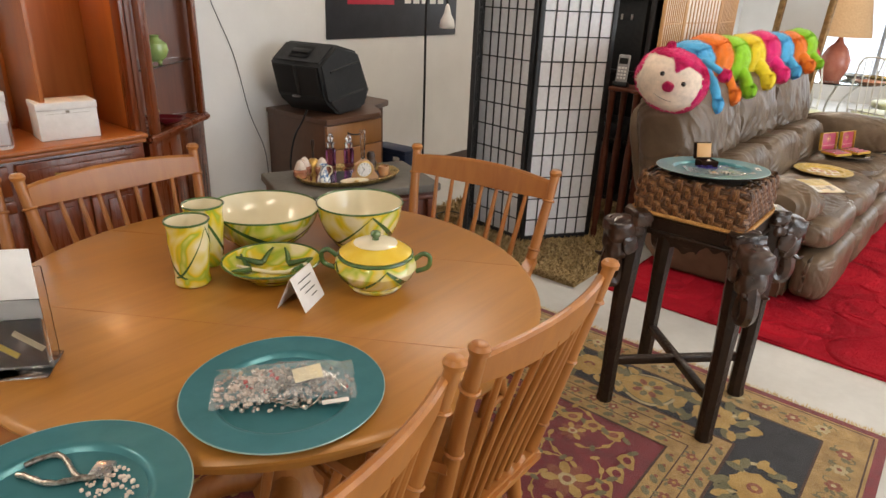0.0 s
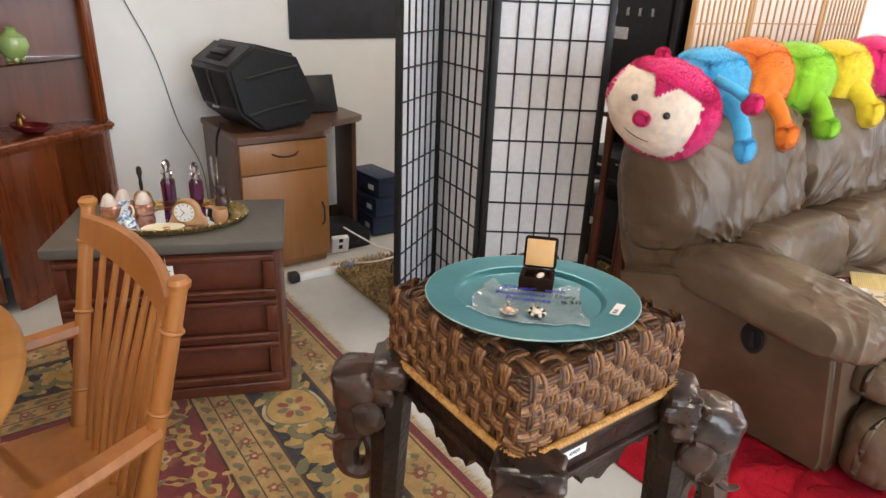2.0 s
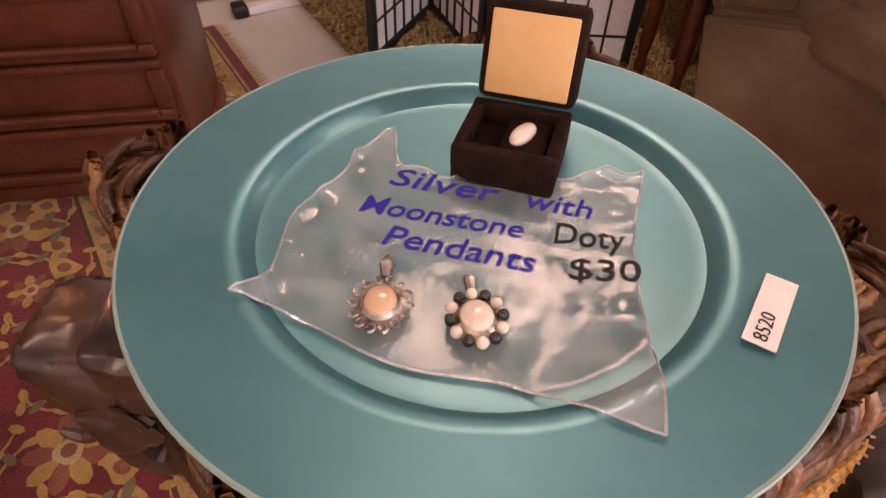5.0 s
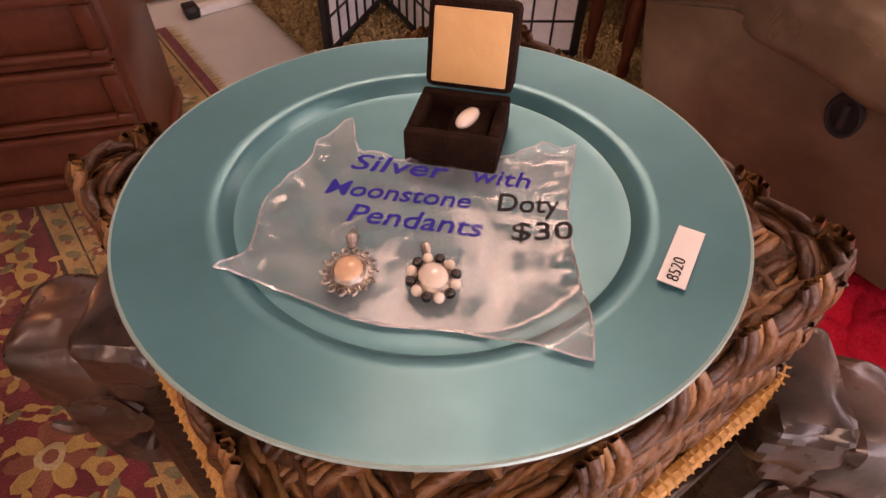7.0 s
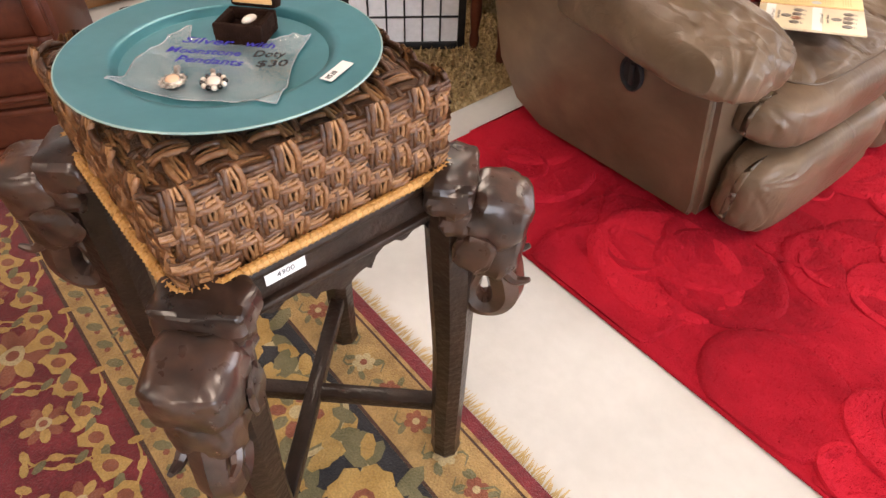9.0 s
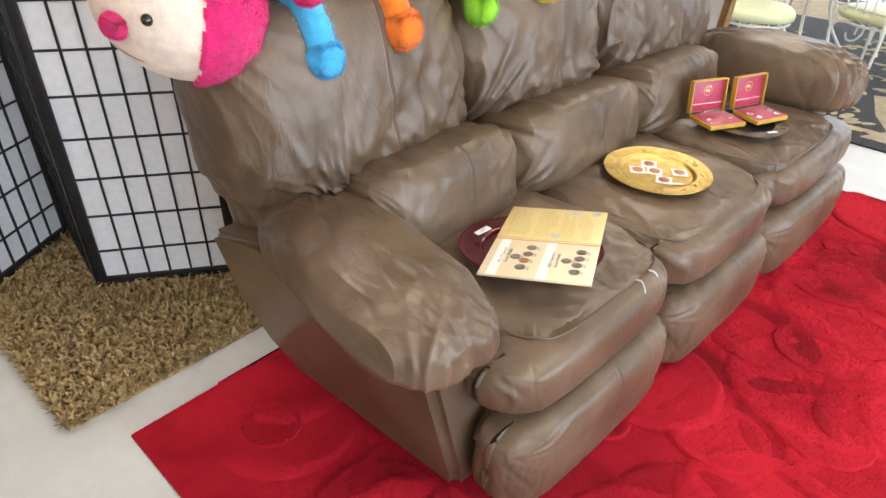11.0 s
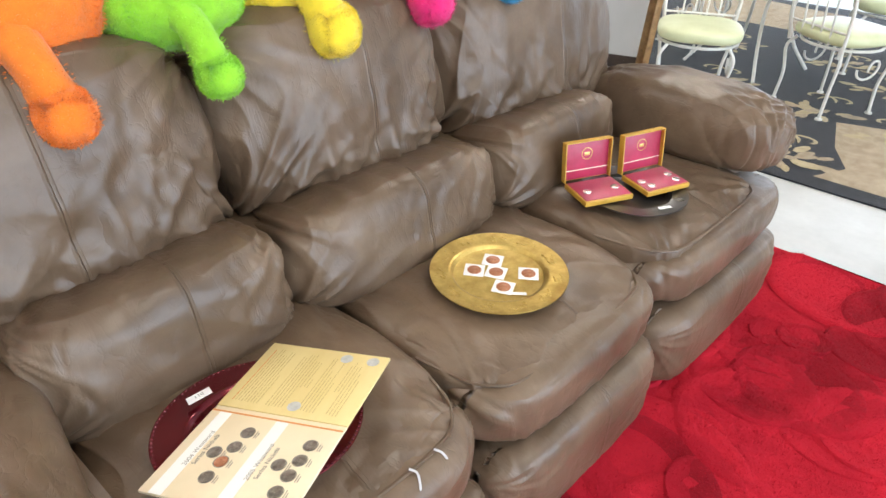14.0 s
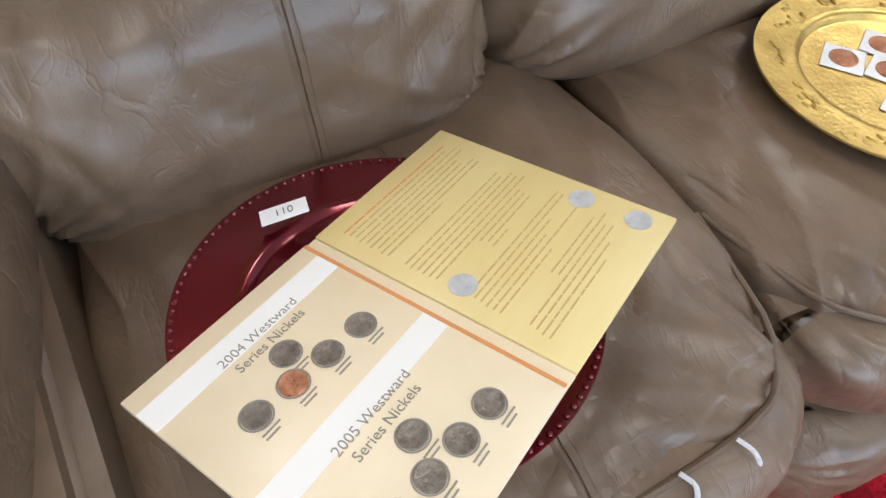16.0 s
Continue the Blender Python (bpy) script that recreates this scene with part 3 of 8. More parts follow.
# red carved-pile carpet: overlapping round petals
def pile_red():
    m, nt, bs = mat_new("red_pile")
    v = coords(nt)
    g = nt.nodes.new("ShaderNodeNewGeometry")
    big = node(nt, "ShaderNodeTexNoise", Scale=2.4, Detail=7.0, Roughness=0.62, Distortion=0.4)
    nt.links.new(v, big.inputs["Vector"])
    add = node(nt, "ShaderNodeMix")
    add.inputs[0].default_value = 0.20
    nt.links.new(big.outputs[0], add.inputs[2])
    nt.links.new(g.outputs["Random Per Island"], add.inputs[3])
    r = ramp(nt, add.outputs[0], [(0.32, (0.24, 0.005, 0.012)), (0.46, (0.41, 0.009, 0.022)), (0.62, (0.56, 0.015, 0.032))])
    nt.links.new(r.outputs[0], bs.inputs["Base Color"])
    bs.inputs["Roughness"].default_value = 0.95
    bs.inputs["Specular IOR Level"].default_value = 0.15
    n2 = node(nt, "ShaderNodeTexNoise", Scale=330.0, Detail=4.0)
    nt.links.new(v, n2.inputs["Vector"])
    n3 = node(nt, "ShaderNodeTexNoise", Scale=38.0, Detail=4.0)
    nt.links.new(v, n3.inputs["Vector"])
    b = node(nt, "ShaderNodeBump", Strength=0.9, Distance=0.006)
    nt.links.new(n2.outputs[0], b.inputs["Height"])
    b2 = node(nt, "ShaderNodeBump", Strength=0.5, Distance=0.012)
    nt.links.new(n3.outputs[0], b2.inputs["Height"])
    nt.links.new(b.outputs[0], b2.inputs["Normal"])
    nt.links.new(b2.outputs[0], bs.inputs["Normal"])
    return m
M_REDPILE = pile_red()
CX0, CX1, CY0, CY1 = -0.76, 1.75, 3.68, 6.75
carpet = thing("red_carpet", "bright red carved pile carpet with overlapping circles under the sofa", "carpet")
part("backing", boxed(CX0, CY0, 0.0, CX1, CY1, 0.014, 0.008, 3), M_REDPILE, carpet)
bm = bmesh.new()
rnd = random.Random(11)
PETALS = []
for k in range(150):
    PETALS.append((rnd.uniform(CX0 + 0.05, CX1 - 0.05), rnd.uniform(CY0 + 0.05, CY1 - 0.05), rnd.choice((0.09, 0.15, 0.20, 0.24, 0.28)), 0.012 + 0.006 * rnd.random(), rnd.uniform(-0.005, 0.005), rnd.uniform(-0.005, 0.005)))
RISE = ((0.0, 0.0), (0.50, 0.001), (0.74, 0.0045), (0.87, 0.0085), (0.95, 0.0070), (1.0, -0.002))
for x, y, r, z0, tx, ty in PETALS:
    rings = []
    for rr, h in RISE:
        row = []
        for i in range(36 if rr else 1):
            a = 2 * math.pi * i / 36
            px, py = x + r * rr * math.cos(a), y + 0.92 * r * rr * math.sin(a)
            px, py = min(max(px, CX0 + 0.006), CX1 - 0.006), min(max(py, CY0 + 0.006), CY1 - 0.006)
            row.append(bm.verts.new((px, py, max(0.006, z0 + h + tx * (px - x) / r + ty * (py - y) / r))))
        rings.append(row)
    for a, b in zip(rings, rings[1:]):
        for i in range(36):
            j = (i + 1) % 36
            if len(a) == 1:
                bm.faces.new((a[0], b[i], b[j]))
            else:
                bm.faces.new((a[i], b[i], b[j], a[j]))
tagged(part("carved_petals", bm, M_REDPILE, carpet), kind="stuff")
# short tufts that roughen the pile, standing on the petals
rs = np.random.RandomState(17)
nst = 150000
xx = rs.uniform(CX0 + 0.004, CX1 - 0.004, nst)
yy = rs.uniform(CY0 + 0.004, CY1 - 0.004, nst)
zz = np.full(nst, 0.013)
for x, y, r, z0, tx, ty in PETALS:
    rad = np.hypot((xx - x) / r, (yy - y) / (0.92 * r))
    zz = np.where(rad < 1.0, np.maximum(zz, z0 + np.interp(rad, [q[0] for q in RISE], [q[1] for q in RISE]) + tx * (xx - x) / r + ty * (yy - y) / r), zz)
ang, ln = rs.uniform(0, 6.283, nst), rs.uniform(0.002, 0.005, nst)
V = np.zeros((nst, 3, 3))
V[:, 0] = np.stack([xx - 0.0016 * np.sin(ang), yy + 0.0016 * np.cos(ang), zz - 0.002], 1)
V[:, 1] = np.stack([xx + 0.0016 * np.sin(ang), yy - 0.0016 * np.cos(ang), zz - 0.002], 1)
V[:, 2] = np.stack([xx + ln * np.cos(ang), yy + ln * np.sin(ang), zz + rs.uniform(0.002, 0.008, nst)], 1)
me = bpy.data.meshes.new("wool_pile")
me.from_pydata(V.reshape(-1, 3).tolist(), [], np.arange(nst * 3).reshape(-1, 3).tolist())
me.materials.append(M_REDPILE)
ob = new("wool_pile", me)
ob.parent = carpet
tagged(ob, "short red wool tufts", kind="stuff")

# tan shag rug of loose strands
M_SHAG = surface("tan_shag", (0.24, 0.155, 0.060), (0.52, 0.37, 0.18), 0.9, 55, bump=0.3, spread=(0.38, 0.62))
shag = thing("shag_rug", "tan shaggy rug under the folding screen", "rug")
SX0, SX1, SY0, SY1 = -2.32, -0.90, 3.57, 5.6
part("backing", boxed(SX0, SY0, 0.0, SX1, SY1, 0.006, 0.002), M_SHAG, shag)
rs = np.random.RandomState(3)
nst = 26000
yy = SY0 + (SY1 - SY0) * rs.rand(nst) ** 1.7
xx = rs.uniform(SX0, SX1, nst)
ang, lean, hh = rs.uniform(0, 6.283, nst), rs.uniform(0.010, 0.034, nst), rs.uniform(0.014, 0.044, nst)
ww = rs.uniform(0.0024, 0.0046, nst)
dx, dy = np.cos(ang), np.sin(ang)
V = np.zeros((nst, 6, 3))
for k, (f, h, w) in enumerate(((0, 0, 1.0), (0.45, 0.8, 1.0), (1.0, 0.95, 0.5))):
    for s in (0, 1):
        V[:, 2 * k + s, 0] = xx + dx * lean * f - dy * ww * w * (s * 2 - 1)
        V[:, 2 * k + s, 1] = yy + dy * lean * f + dx * ww * w * (s * 2 - 1)
        V[:, 2 * k + s, 2] = 0.004 + hh * h
base = (np.arange(nst) * 6)[:, None]
F = np.concatenate([base + np.array([[0, 1, 3, 2]]), base + np.array([[2, 3, 5, 4]])])
me = bpy.data.meshes.new("yarn")
me.from_pydata(V.reshape(-1, 3).tolist(), [], F.tolist())
me.materials.append(M_SHAG)
ob = new("yarn", me)
ob.parent = shag
tagged(ob, "tan yarn strands", kind="stuff")


# ---- reclining sofa ----
sofa = thing("reclining_sofa", "creased taupe leather three-seat reclining sofa on the red carpet", "sofa")
SEATS = [(4.275, 4.895), (4.895, 5.575), (5.575, 6.26)]
BACKS = [(4.245, 4.795), (4.795, 5.480), (5.480, 6.085)]


def furrow(v, width):
    """A sharp valley where v passes zero."""
    return math.exp(-(v / width) ** 2)


def fold(v):
    """A pleat: rounded on top, with a sharp valley."""
    return 1 - 2 * abs(v) ** 0.6 if v > 0 else 1 - 1.6 * abs(v)


def wrinkle(p, u, amp, sy, seed, gather=0.0, gz=-1.0, fans=()):
    """Soft swells, creases that wander over a cushion, gathers that fade away from one seam, pleats that fan out from corners."""
    d = amp * 0.55 * (nz(p.x * 5 + seed, p.y * 5, p.z * 5) * 0.8 + nz(p.x * 11, p.y * 11 + seed, p.z * 11) * 0.35)
    warp = 0.35 * nz(p.x * 3, p.y * 3 + seed, p.z * 3)
    c1 = nz((p.x + p.z) * 4.5 + seed, p.y * 11 + warp * 3, seed * 0.7)
    c2 = nz((p.x + p.y) * 9 + seed * 1.3, (p.y - p.x) * 3.5 + warp * 2, p.z * 3 + 7)
    gate = max(0.0, nz(p.x * 2.2 + seed * 2, p.y * 2.2, p.z * 2.2) + 0.35)
    d -= amp * gate * (1.3 * furrow(c1, 0.07) + 1.0 * furrow(c2, 0.06))
    if gather:
        near = max(0.0, 1 - abs(u.z - gz) / 1.0) ** 1.3
        edge = 0.6 + 0.8 * abs(u.y) ** 2
        w = nz(p.y * 17 + 2.0 * p.z * u.y * 4, p.z * 2, seed)
        d += gather * near * edge * (1.7 * fold(w * 1.6) - 0.6)
    for a, b, which, size in fans:
        q = (p.z / 0.25 if which == "z" else p.x / 0.38)
        du, dv = (u.y - a) * sy / 2, (q - b) * (0.25 if which == "z" else 0.38)
        r = math.hypot(du, dv)
        th = math.atan2(dv, du)
        flat = 1.0 if which == "z" else 0.25 + 0.75 * max(0.0, u.z)
        d += flat * size * math.exp(-r / 0.17) * min(1.0, r / 0.035) * (1.5 * fold(1.5 * nz(th * 3.4 + seed * 3, r * 4, seed)) - 0.5)
    return d


def cushion(name, cx, cy, cz, sx, sy, sz, ry=0.0, n=26, e=3.6, amp=0.012, gather=0.0, gz=-1.0, seed=0.0, shape=None, label="", fans=(), mat=None):
    def fn(p, u):
        if shape:
            p = shape(p, u)
        return p + u.normalized() * wrinkle(p, u, amp, sy, seed, gather, gz, fans)
    bm = puff(bmesh.new(), sx, sy, sz, n, e, fn)
    ob = part(name, bm, mat or M_LEATHER, sofa, label)
    ob.matrix_local = pose(cx, cy, cz, 0, ry, 0)
    ob.data.set_sharp_from_angle(angle=radians(180))
    return ob


# base, side panels and rear
part("base", boxed(-0.72, 4.30, 0.05, 0.02, 6.30, 0.34, 0.02), M_LEATHER_FLAT, sofa)
def side_panel(y0, y1):
    prof = [(-0.60, 0.03), (0.020, 0.03), (0.030, 0.10), (0.004, 0.575), (-0.55, 0.585), (-0.80, 0.50), (-0.79, 0.25), (-0.72, 0.10)]
    bm = bmesh.new()
    prism(bm, prof, 0, y1 - y0, Matrix.Translation((0, y1, 0)) @ Matrix.Rotation(radians(90), 4, "X"))
    bmesh.ops.bevel(bm, geom=bm.edges[:], offset=0.022, segments=5, affect="EDGES", clamp_overlap=True)
    lean = -0.105 if y0 < 5 else 0.09
    for v in bm.verts:
        if (v.co.y < (y0 + y1) / 2) == (y0 < 5):
            v.co.y += lean * max(0.0, v.co.z - 0.03) / 0.5
        v.co.y += 0.08 * v.co.x
    return part("side_panel", bm, M_LEATHER_FLAT, sofa)
side_panel(4.165, 4.300)
side_panel(6.180, 6.38)
part("inner_frame", boxed(-0.78, 4.28, 0.30, -0.45, 6.20, 0.66, 0.03), M_LEATHER_FLAT, sofa)
SEATFAN = ((-1, 1.0, "x", 0.013), (1, 1.0, "x", 0.013), (-1, -0.6, "x", 0.012), (1, -0.6, "x", 0.012), (0.1, 1.0, "x", 0.006))
LUMBFAN = ((-1, -0.4, "z", 0.007), (1, -0.4, "z", 0.007), (-1, 0.5, "z", 0.006), (1, 0.5, "z", 0.006))
ENDFAN = ((-1, 0.3, "z", 0.004), (1, 0.3, "z", 0.004))
WELT = 0.128


def seat_shape(p, u):
    """Crowned top that is drawn down to a sewn edge along the front."""
    t = min(1.0, max(0.0, (p.x - 0.16) / 0.18))
    z = p.z + (0.007 * (1 - u.x * u.x) * (1 - u.y ** 4) if u.z > 0 else 0)
    if z > 0.045:
        z = 0.045 + (z - 0.045) * math.sqrt(max(0.0, 1 - t * t))
    return Vector((p.x - 0.035 * max(0.0, abs(u.y) - 0.75) / 0.25 * max(0.0, u.x), p.y, z))


for i, (a, b) in enumerate(SEATS):
    c, w = (a + b) / 2, b - a
    lift_seat = (-0.006, -0.014, 0.004)[i]
    ba, bb = BACKS[i]
    bc, bw = (ba + bb) / 2, bb - ba
    cushion("seat_cushion", WELT - 0.34, c, 0.450 + lift_seat, 0.68, w - 0.002, 0.150, 0.0, 68, 5.0, 0.005, 0.0, seed=i * 7.3, fans=SEATFAN, mat=M_LEATHER_SEAM, shape=seat_shape)
    lo, hi = (4.175 if i == 0 else a), (6.40 if i == 2 else b)
    c1, w1 = (lo + hi) / 2, hi - lo
    ends = lambda p, u: Vector((p.x - 0.028 * max(0.0, abs(u.y) - 0.72) / 0.28 * (1 if u.x > 0 else 0), p.y, p.z))
    cushion("seat_border", 0.062, c1, 0.408, 0.235, w1 + 0.004, 0.175, 0, 44, 3.4, 0.005, seed=i * 5.1 + 2, fans=ENDFAN, shape=ends)
    cushion("footrest", 0.112, c1, 0.180, 0.205, w1 + 0.004, 0.295, 2, 48, 4.0, 0.006, seed=i * 3.7 + 9, fans=ENDFAN, mat=M_LEATHER_SEAM, shape=ends)
    # sewn welt along the front edge of the seat
    wz = 0.497 + lift_seat
    tube_pts = []
    for k in range(25):
        v = -0.985 + 1.97 * k / 24
        reach = 0.34 * max(0.02, 1 - abs(v) ** 5 - 0.6 ** 5) ** 0.2
        tube_pts.append((WELT - 0.337 + reach - 0.035 * max(0.0, abs(v) - 0.75) / 0.25, c + v * (w - 0.002) / 2, wz))
    part("welt", tube(bmesh.new(), curve_pts(tube_pts, 2), 0.0038, 8), M_LEATHER_FLAT, sofa, "sewn leather piping")
    cushion("lumbar_cushion", -0.475, bc, 0.585, 0.33, bw + 0.006, 0.28, -12, 60, 4.0, 0.005, 0.004, 1.0, seed=i * 4.4 + 1, fans=LUMBFAN, mat=M_LEATHER_SEAM)
    lo, hi = (4.010 if i == 0 else ba), (6.36 if i == 2 else bb)
    c2, w2 = (lo + hi) / 2, hi - lo
    tuck = [(((ba if i == 0 else lo) - c2) / w2 * 2, -1.0, "z", 0.014 if i == 0 else 0.030), (((bb if i == 2 else hi) - c2) / w2 * 2, -1.0, "z", 0.014 if i == 2 else 0.030), (0.25, -1.0, "z", 0.016), (-0.3, -1.0, "z", 0.012), (-1, 0.9, "z", 0.010), (1, 0.9, "z", 0.010)]
    cushion("back_cushion", -0.735, c2, 0.825, 0.37, w2 + (0.036 if i == 1 else 0.020), 0.53, -17, 88, 3.6, 0.006, 0.008, -1.0, seed=i * 6.1 + 3, fans=tuck, mat=M_LEATHER_SEAM,
            shape=lambda p, u: Vector((p.x + (0.045 * (1 - u.y ** 4) if u.x > 0 else 0) + 0.02 * u.z, p.y, p.z)))
# rear shell
cushion("back_shell", -0.88, 5.22, 0.66, 0.16, 2.22, 0.66, -15, 22, 5.0, 0.006, seed=21)
# lower corner blocks under the back cushions
for y in (4.195, 6.22):
    cushion("wing", -0.70, y, 0.62, 0.34, 0.25, 0.36, -14, 40, 4.0, 0.006, seed=y)


def arm_shape(p, u):
    """A long pillow with a blunt front end, pinched into pleats at the lower front."""
    f = max(0.0, (u.x - 0.45) / 0.55)
    pleat = 0.008 * f * f * (1 - max(0.0, u.z)) * fold(1.4 * nz(p.y * 22, p.z * 9, 5.0))
    drop = 0.010 * f ** 2 + 0.055 * max(0.0, -u.x - 0.15)
    return Vector((p.x + pleat, p.y * (1 + 0.04 * u.x), p.z - drop - 0.012 * u.y * u.y))


for y, dx, dz, turn, thick in ((4.122, 0.034, -0.002, -6.0, 0.185), (6.285, 0.06, 0.030, 3.0, 0.250)):
    arm = cushion("armrest", -0.295 + dx, y, 0.612 + dz, 0.735, 0.310, thick, 2, 76, 3.2, 0.004, seed=y * 3,
                  fans=((-0.75, 1.0, "x", 0.014), (0.7, 1.0, "x", 0.010), (0.0, 1.05, "x", 0.008), (0.3, -0.9, "x", 0.010)), shape=arm_shape)
    arm.matrix_local = pose(-0.295 + dx, y, 0.612 + dz, 0, 2, turn)
# recliner pull
bm = lathe(bmesh.new(), [(0.050, -0.004), (0.050, 0.006), (0.046, 0.009), (0.041, 0.007), (0.038, 0.001), (0.0, 0.000)], 32)
lev = part("recliner_pull", bm, M_DARKHOLE, sofa, "black plastic recliner pull cup")
lev.matrix_local = pose(-0.246, 4.052, 0.452, 102, 0, 0) @ Matrix.Diagonal((0.78, 1.15, 1, 1))
part("pull_tab", boxed(-0.007, -0.030, 0.001, 0.013, 0.030, 0.009, 0.004), M_PLASTIC, lev)
# burst seam with white stuffing
M_FLUFF = surface("white_batting", (0.50, 0.49, 0.50), (0.66, 0.65, 0.66), 0.95, 60, bump=0.5)
bm = bmesh.new()
tube(bm, curve_pts([(0.124, 4.690, 0.498), (0.138, 4.696, 0.496), (0.150, 4.692, 0.484), (0.158, 4.686, 0.474)], 5), [0.0024] * 15 + [0.0012], 6)
part("loose_batting", bm, M_FLUFF, sofa, "white stuffing at a burst seam")
bm = bmesh.new()
tube(bm, curve_pts([(0.124, 4.752, 0.498), (0.138, 4.758, 0.496), (0.149, 4.762, 0.484)], 5), [0.0024] * 10 + [0.0012], 6)
part("loose_batting", bm, M_FLUFF, sofa, "white stuffing at a burst seam")


# the sofa stands a little askew on the carpet
ASKEW = Matrix.Translation((0.0, 4.2, 0.0)) @ Matrix.Rotation(radians(-2.6), 4, "Z") @ Matrix.Translation((0.0, -4.2, 0.0))
sofa.matrix_world = ASKEW


# ---- plush caterpillar on the sofa back (a toy: one plain mesh each colour zone) ----
PINK, BLUE, ORANGE, GREEN, YELLOW, CREAM = (0.84, 0.015, 0.20), (0.07, 0.48, 0.80), (0.92, 0.22, 0.012), (0.32, 0.70, 0.025), (0.92, 0.70, 0.03), (0.90, 0.74, 0.60)
TOYMATS = [plush("plush_" + n, c) for n, c in (("pink", PINK), ("blue", BLUE), ("orange", ORANGE), ("green", GREEN), ("yellow", YELLOW), ("cream", CREAM))]
M_EYE = plain("glossy_bead", (0.01, 0.008, 0.006), 0.1, coat=0.5)
def fur_ball(bm, c, r, mi, n=24, m=None, amp=0.05, seed=0.0):
    s = len(bm.faces)
    def fn(p, u):
        return p * (1 + amp * nz(u.x * 3 + seed, u.y * 3, u.z * 3) + 0.5 * amp * nz(u.x * 13 + seed, u.y * 13, u.z * 13))
    t = Matrix.Translation(c) @ (m or Matrix.Identity(4))
    puff(bm, 2 * r[0], 2 * r[1], 2 * r[2], n, 2.1, fn, t)
    bm.faces.ensure_lookup_table()
    for f in bm.faces[s:]:
        f.material_index = mi
def build_toy():
    bm = bmesh.new()
    hm = Matrix.Rotation(radians(21), 4, "Z") @ Matrix.Rotation(radians(4), 4, "X") @ Matrix.Rotation(radians(22), 4, "Y")
    head = Vector((-0.715, 4.008, 1.116))
    R = Vector((0.182, 0.160, 0.152))
    grid0 = len(bm.faces)
    def is_face(u):
        peak = 0.80 - 0.32 * math.exp(-((u.x + 0.02) / 0.15) ** 2) - 0.30 * u.x * u.x
        return u.y < 0.02 - 0.35 * max(0.0, abs(u.x) - 0.55) - 0.75 * max(0.0, u.x - 0.1) and u.z < peak and abs(u.x) < 0.93 and u.z > -0.95
    def fn(p, u):
        if is_face(u):
            return Vector((p.x, p.y, p.z)) * 0.985
        return p * (1.035 + 0.035 * nz(u.x * 7, u.y * 7, u.z * 7) + 0.02 * nz(u.x * 20, u.y * 20, u.z * 20))
    T = Matrix.Translation(head) @ hm
    puff(bm, 2 * R.x, 2 * R.y, 2 * R.z, 56, 2.15, fn, T)
    bm.faces.ensure_lookup_table()
    TI = T.inverted()
    for f in bm.faces[grid0:]:
        c = TI @ f.calc_center_median()
        f.material_index = 5 if is_face(Vector((c.x / R.x, c.y / R.y, c.z / R.z))) else 0
    def on_face(x, z, out=0.0):
        y = -R.y * 0.985 * math.sqrt(max(0.0, 1 - (x / R.x) ** 2 - (z / R.z) ** 2)) - out
        return T @ Vector((x, y, z))
    fur_ball(bm, on_face(-0.005, -0.005, 0.008), (0.026, 0.021, 0.023), 0, 14, hm, 0.02)
    for dx in (-0.062, 0.056):
        s = len(bm.faces)
        ball(bm, 0, 0, 0, 0.0125, n=12, m=Matrix.Translation(on_face(dx, 0.036, 0.002)))
        bm.faces.ensure_lookup_table()
        for f in bm.faces[s:]:
            f.material_index = 6
    s = len(bm.faces)
    tube(bm, [on_face(x, -0.075 + 3.0 * x * x, 0.001) for x in [i * 0.012 - 0.09 for i in range(16)]], 0.0028, 6)
    bm.faces.ensure_lookup_table()
    for f in bm.faces[s:]:
        f.material_index = 6
    # feelers
    fur_ball(bm, head + hm @ Vector((-0.090, 0.02, 0.146)), (0.022, 0.022, 0.024), 0, 12)
    fur_ball(bm, Vector((-0.51, 4.20, 1.150)), (0.032, 0.032, 0.034), 0, 12)
    s = len(bm.faces)
    tube(bm, [(-0.62, 4.13, 1.22), (-0.56, 4.17, 1.19), (-0.515, 4.20, 1.155)], 0.018, 10)
    bm.faces.ensure_lookup_table()
    for f in bm.faces[s:]:
        f.material_index = 1
    # body rings with a stubby leg each
    body = [(1, 4.26), (2, 4.50), (3, 4.80), (4, 5.09), (0, 5.40), (1, 5.72), (2, 6.05), (3, 6.34)]
    for i, (mi, y) in enumerate(body):
        r = 0.145 if i else 0.125
        fur_ball(bm, (-0.735, y, 1.185 + 0.01 * math.sin(i * 2)), (r * 0.98, 0.175, r), mi, 26, None, 0.05, i * 3.0)
        for side in ((1,) if i else (1,)):
            s = len(bm.faces)
            down, fat = ((0.0, 0.9), (0.0, 1.0), (0.005, 0.85), (0.045, 1.15), (0.06, 1.1), (0.06, 0.9), (0.08, 1.0), (0.08, 0.8))[i]
            tube(bm, curve_pts([(-0.67, y - 0.04, 1.16), (-0.605, y - 0.02, 1.115 + down * 0.5), (-0.575, y - 0.01, 1.06 + down * 0.8), (-0.566, y - 0.005, 1.015 + down)], 5), [q * fat for q in [0.046] * 5 + [0.040] * 5 + [0.043] * 6], 14)
            bm.faces.ensure_lookup_table()
            for f in bm.faces[s:]:
                f.material_index = mi
            fur_ball(bm, (-0.553, y - 0.002, (1.012 if i else 0.985) + down), (0.050 * fat, 0.054 * fat, 0.054 * fat), mi, 14, None, 0.05, i)
    fur_ball(bm, (-0.72, 6.62, 1.13), (0.09, 0.16, 0.085), 0, 18, None, 0.05)
    # short fur over the coloured zones
    rf = random.Random(31)
    bm.normal_update()
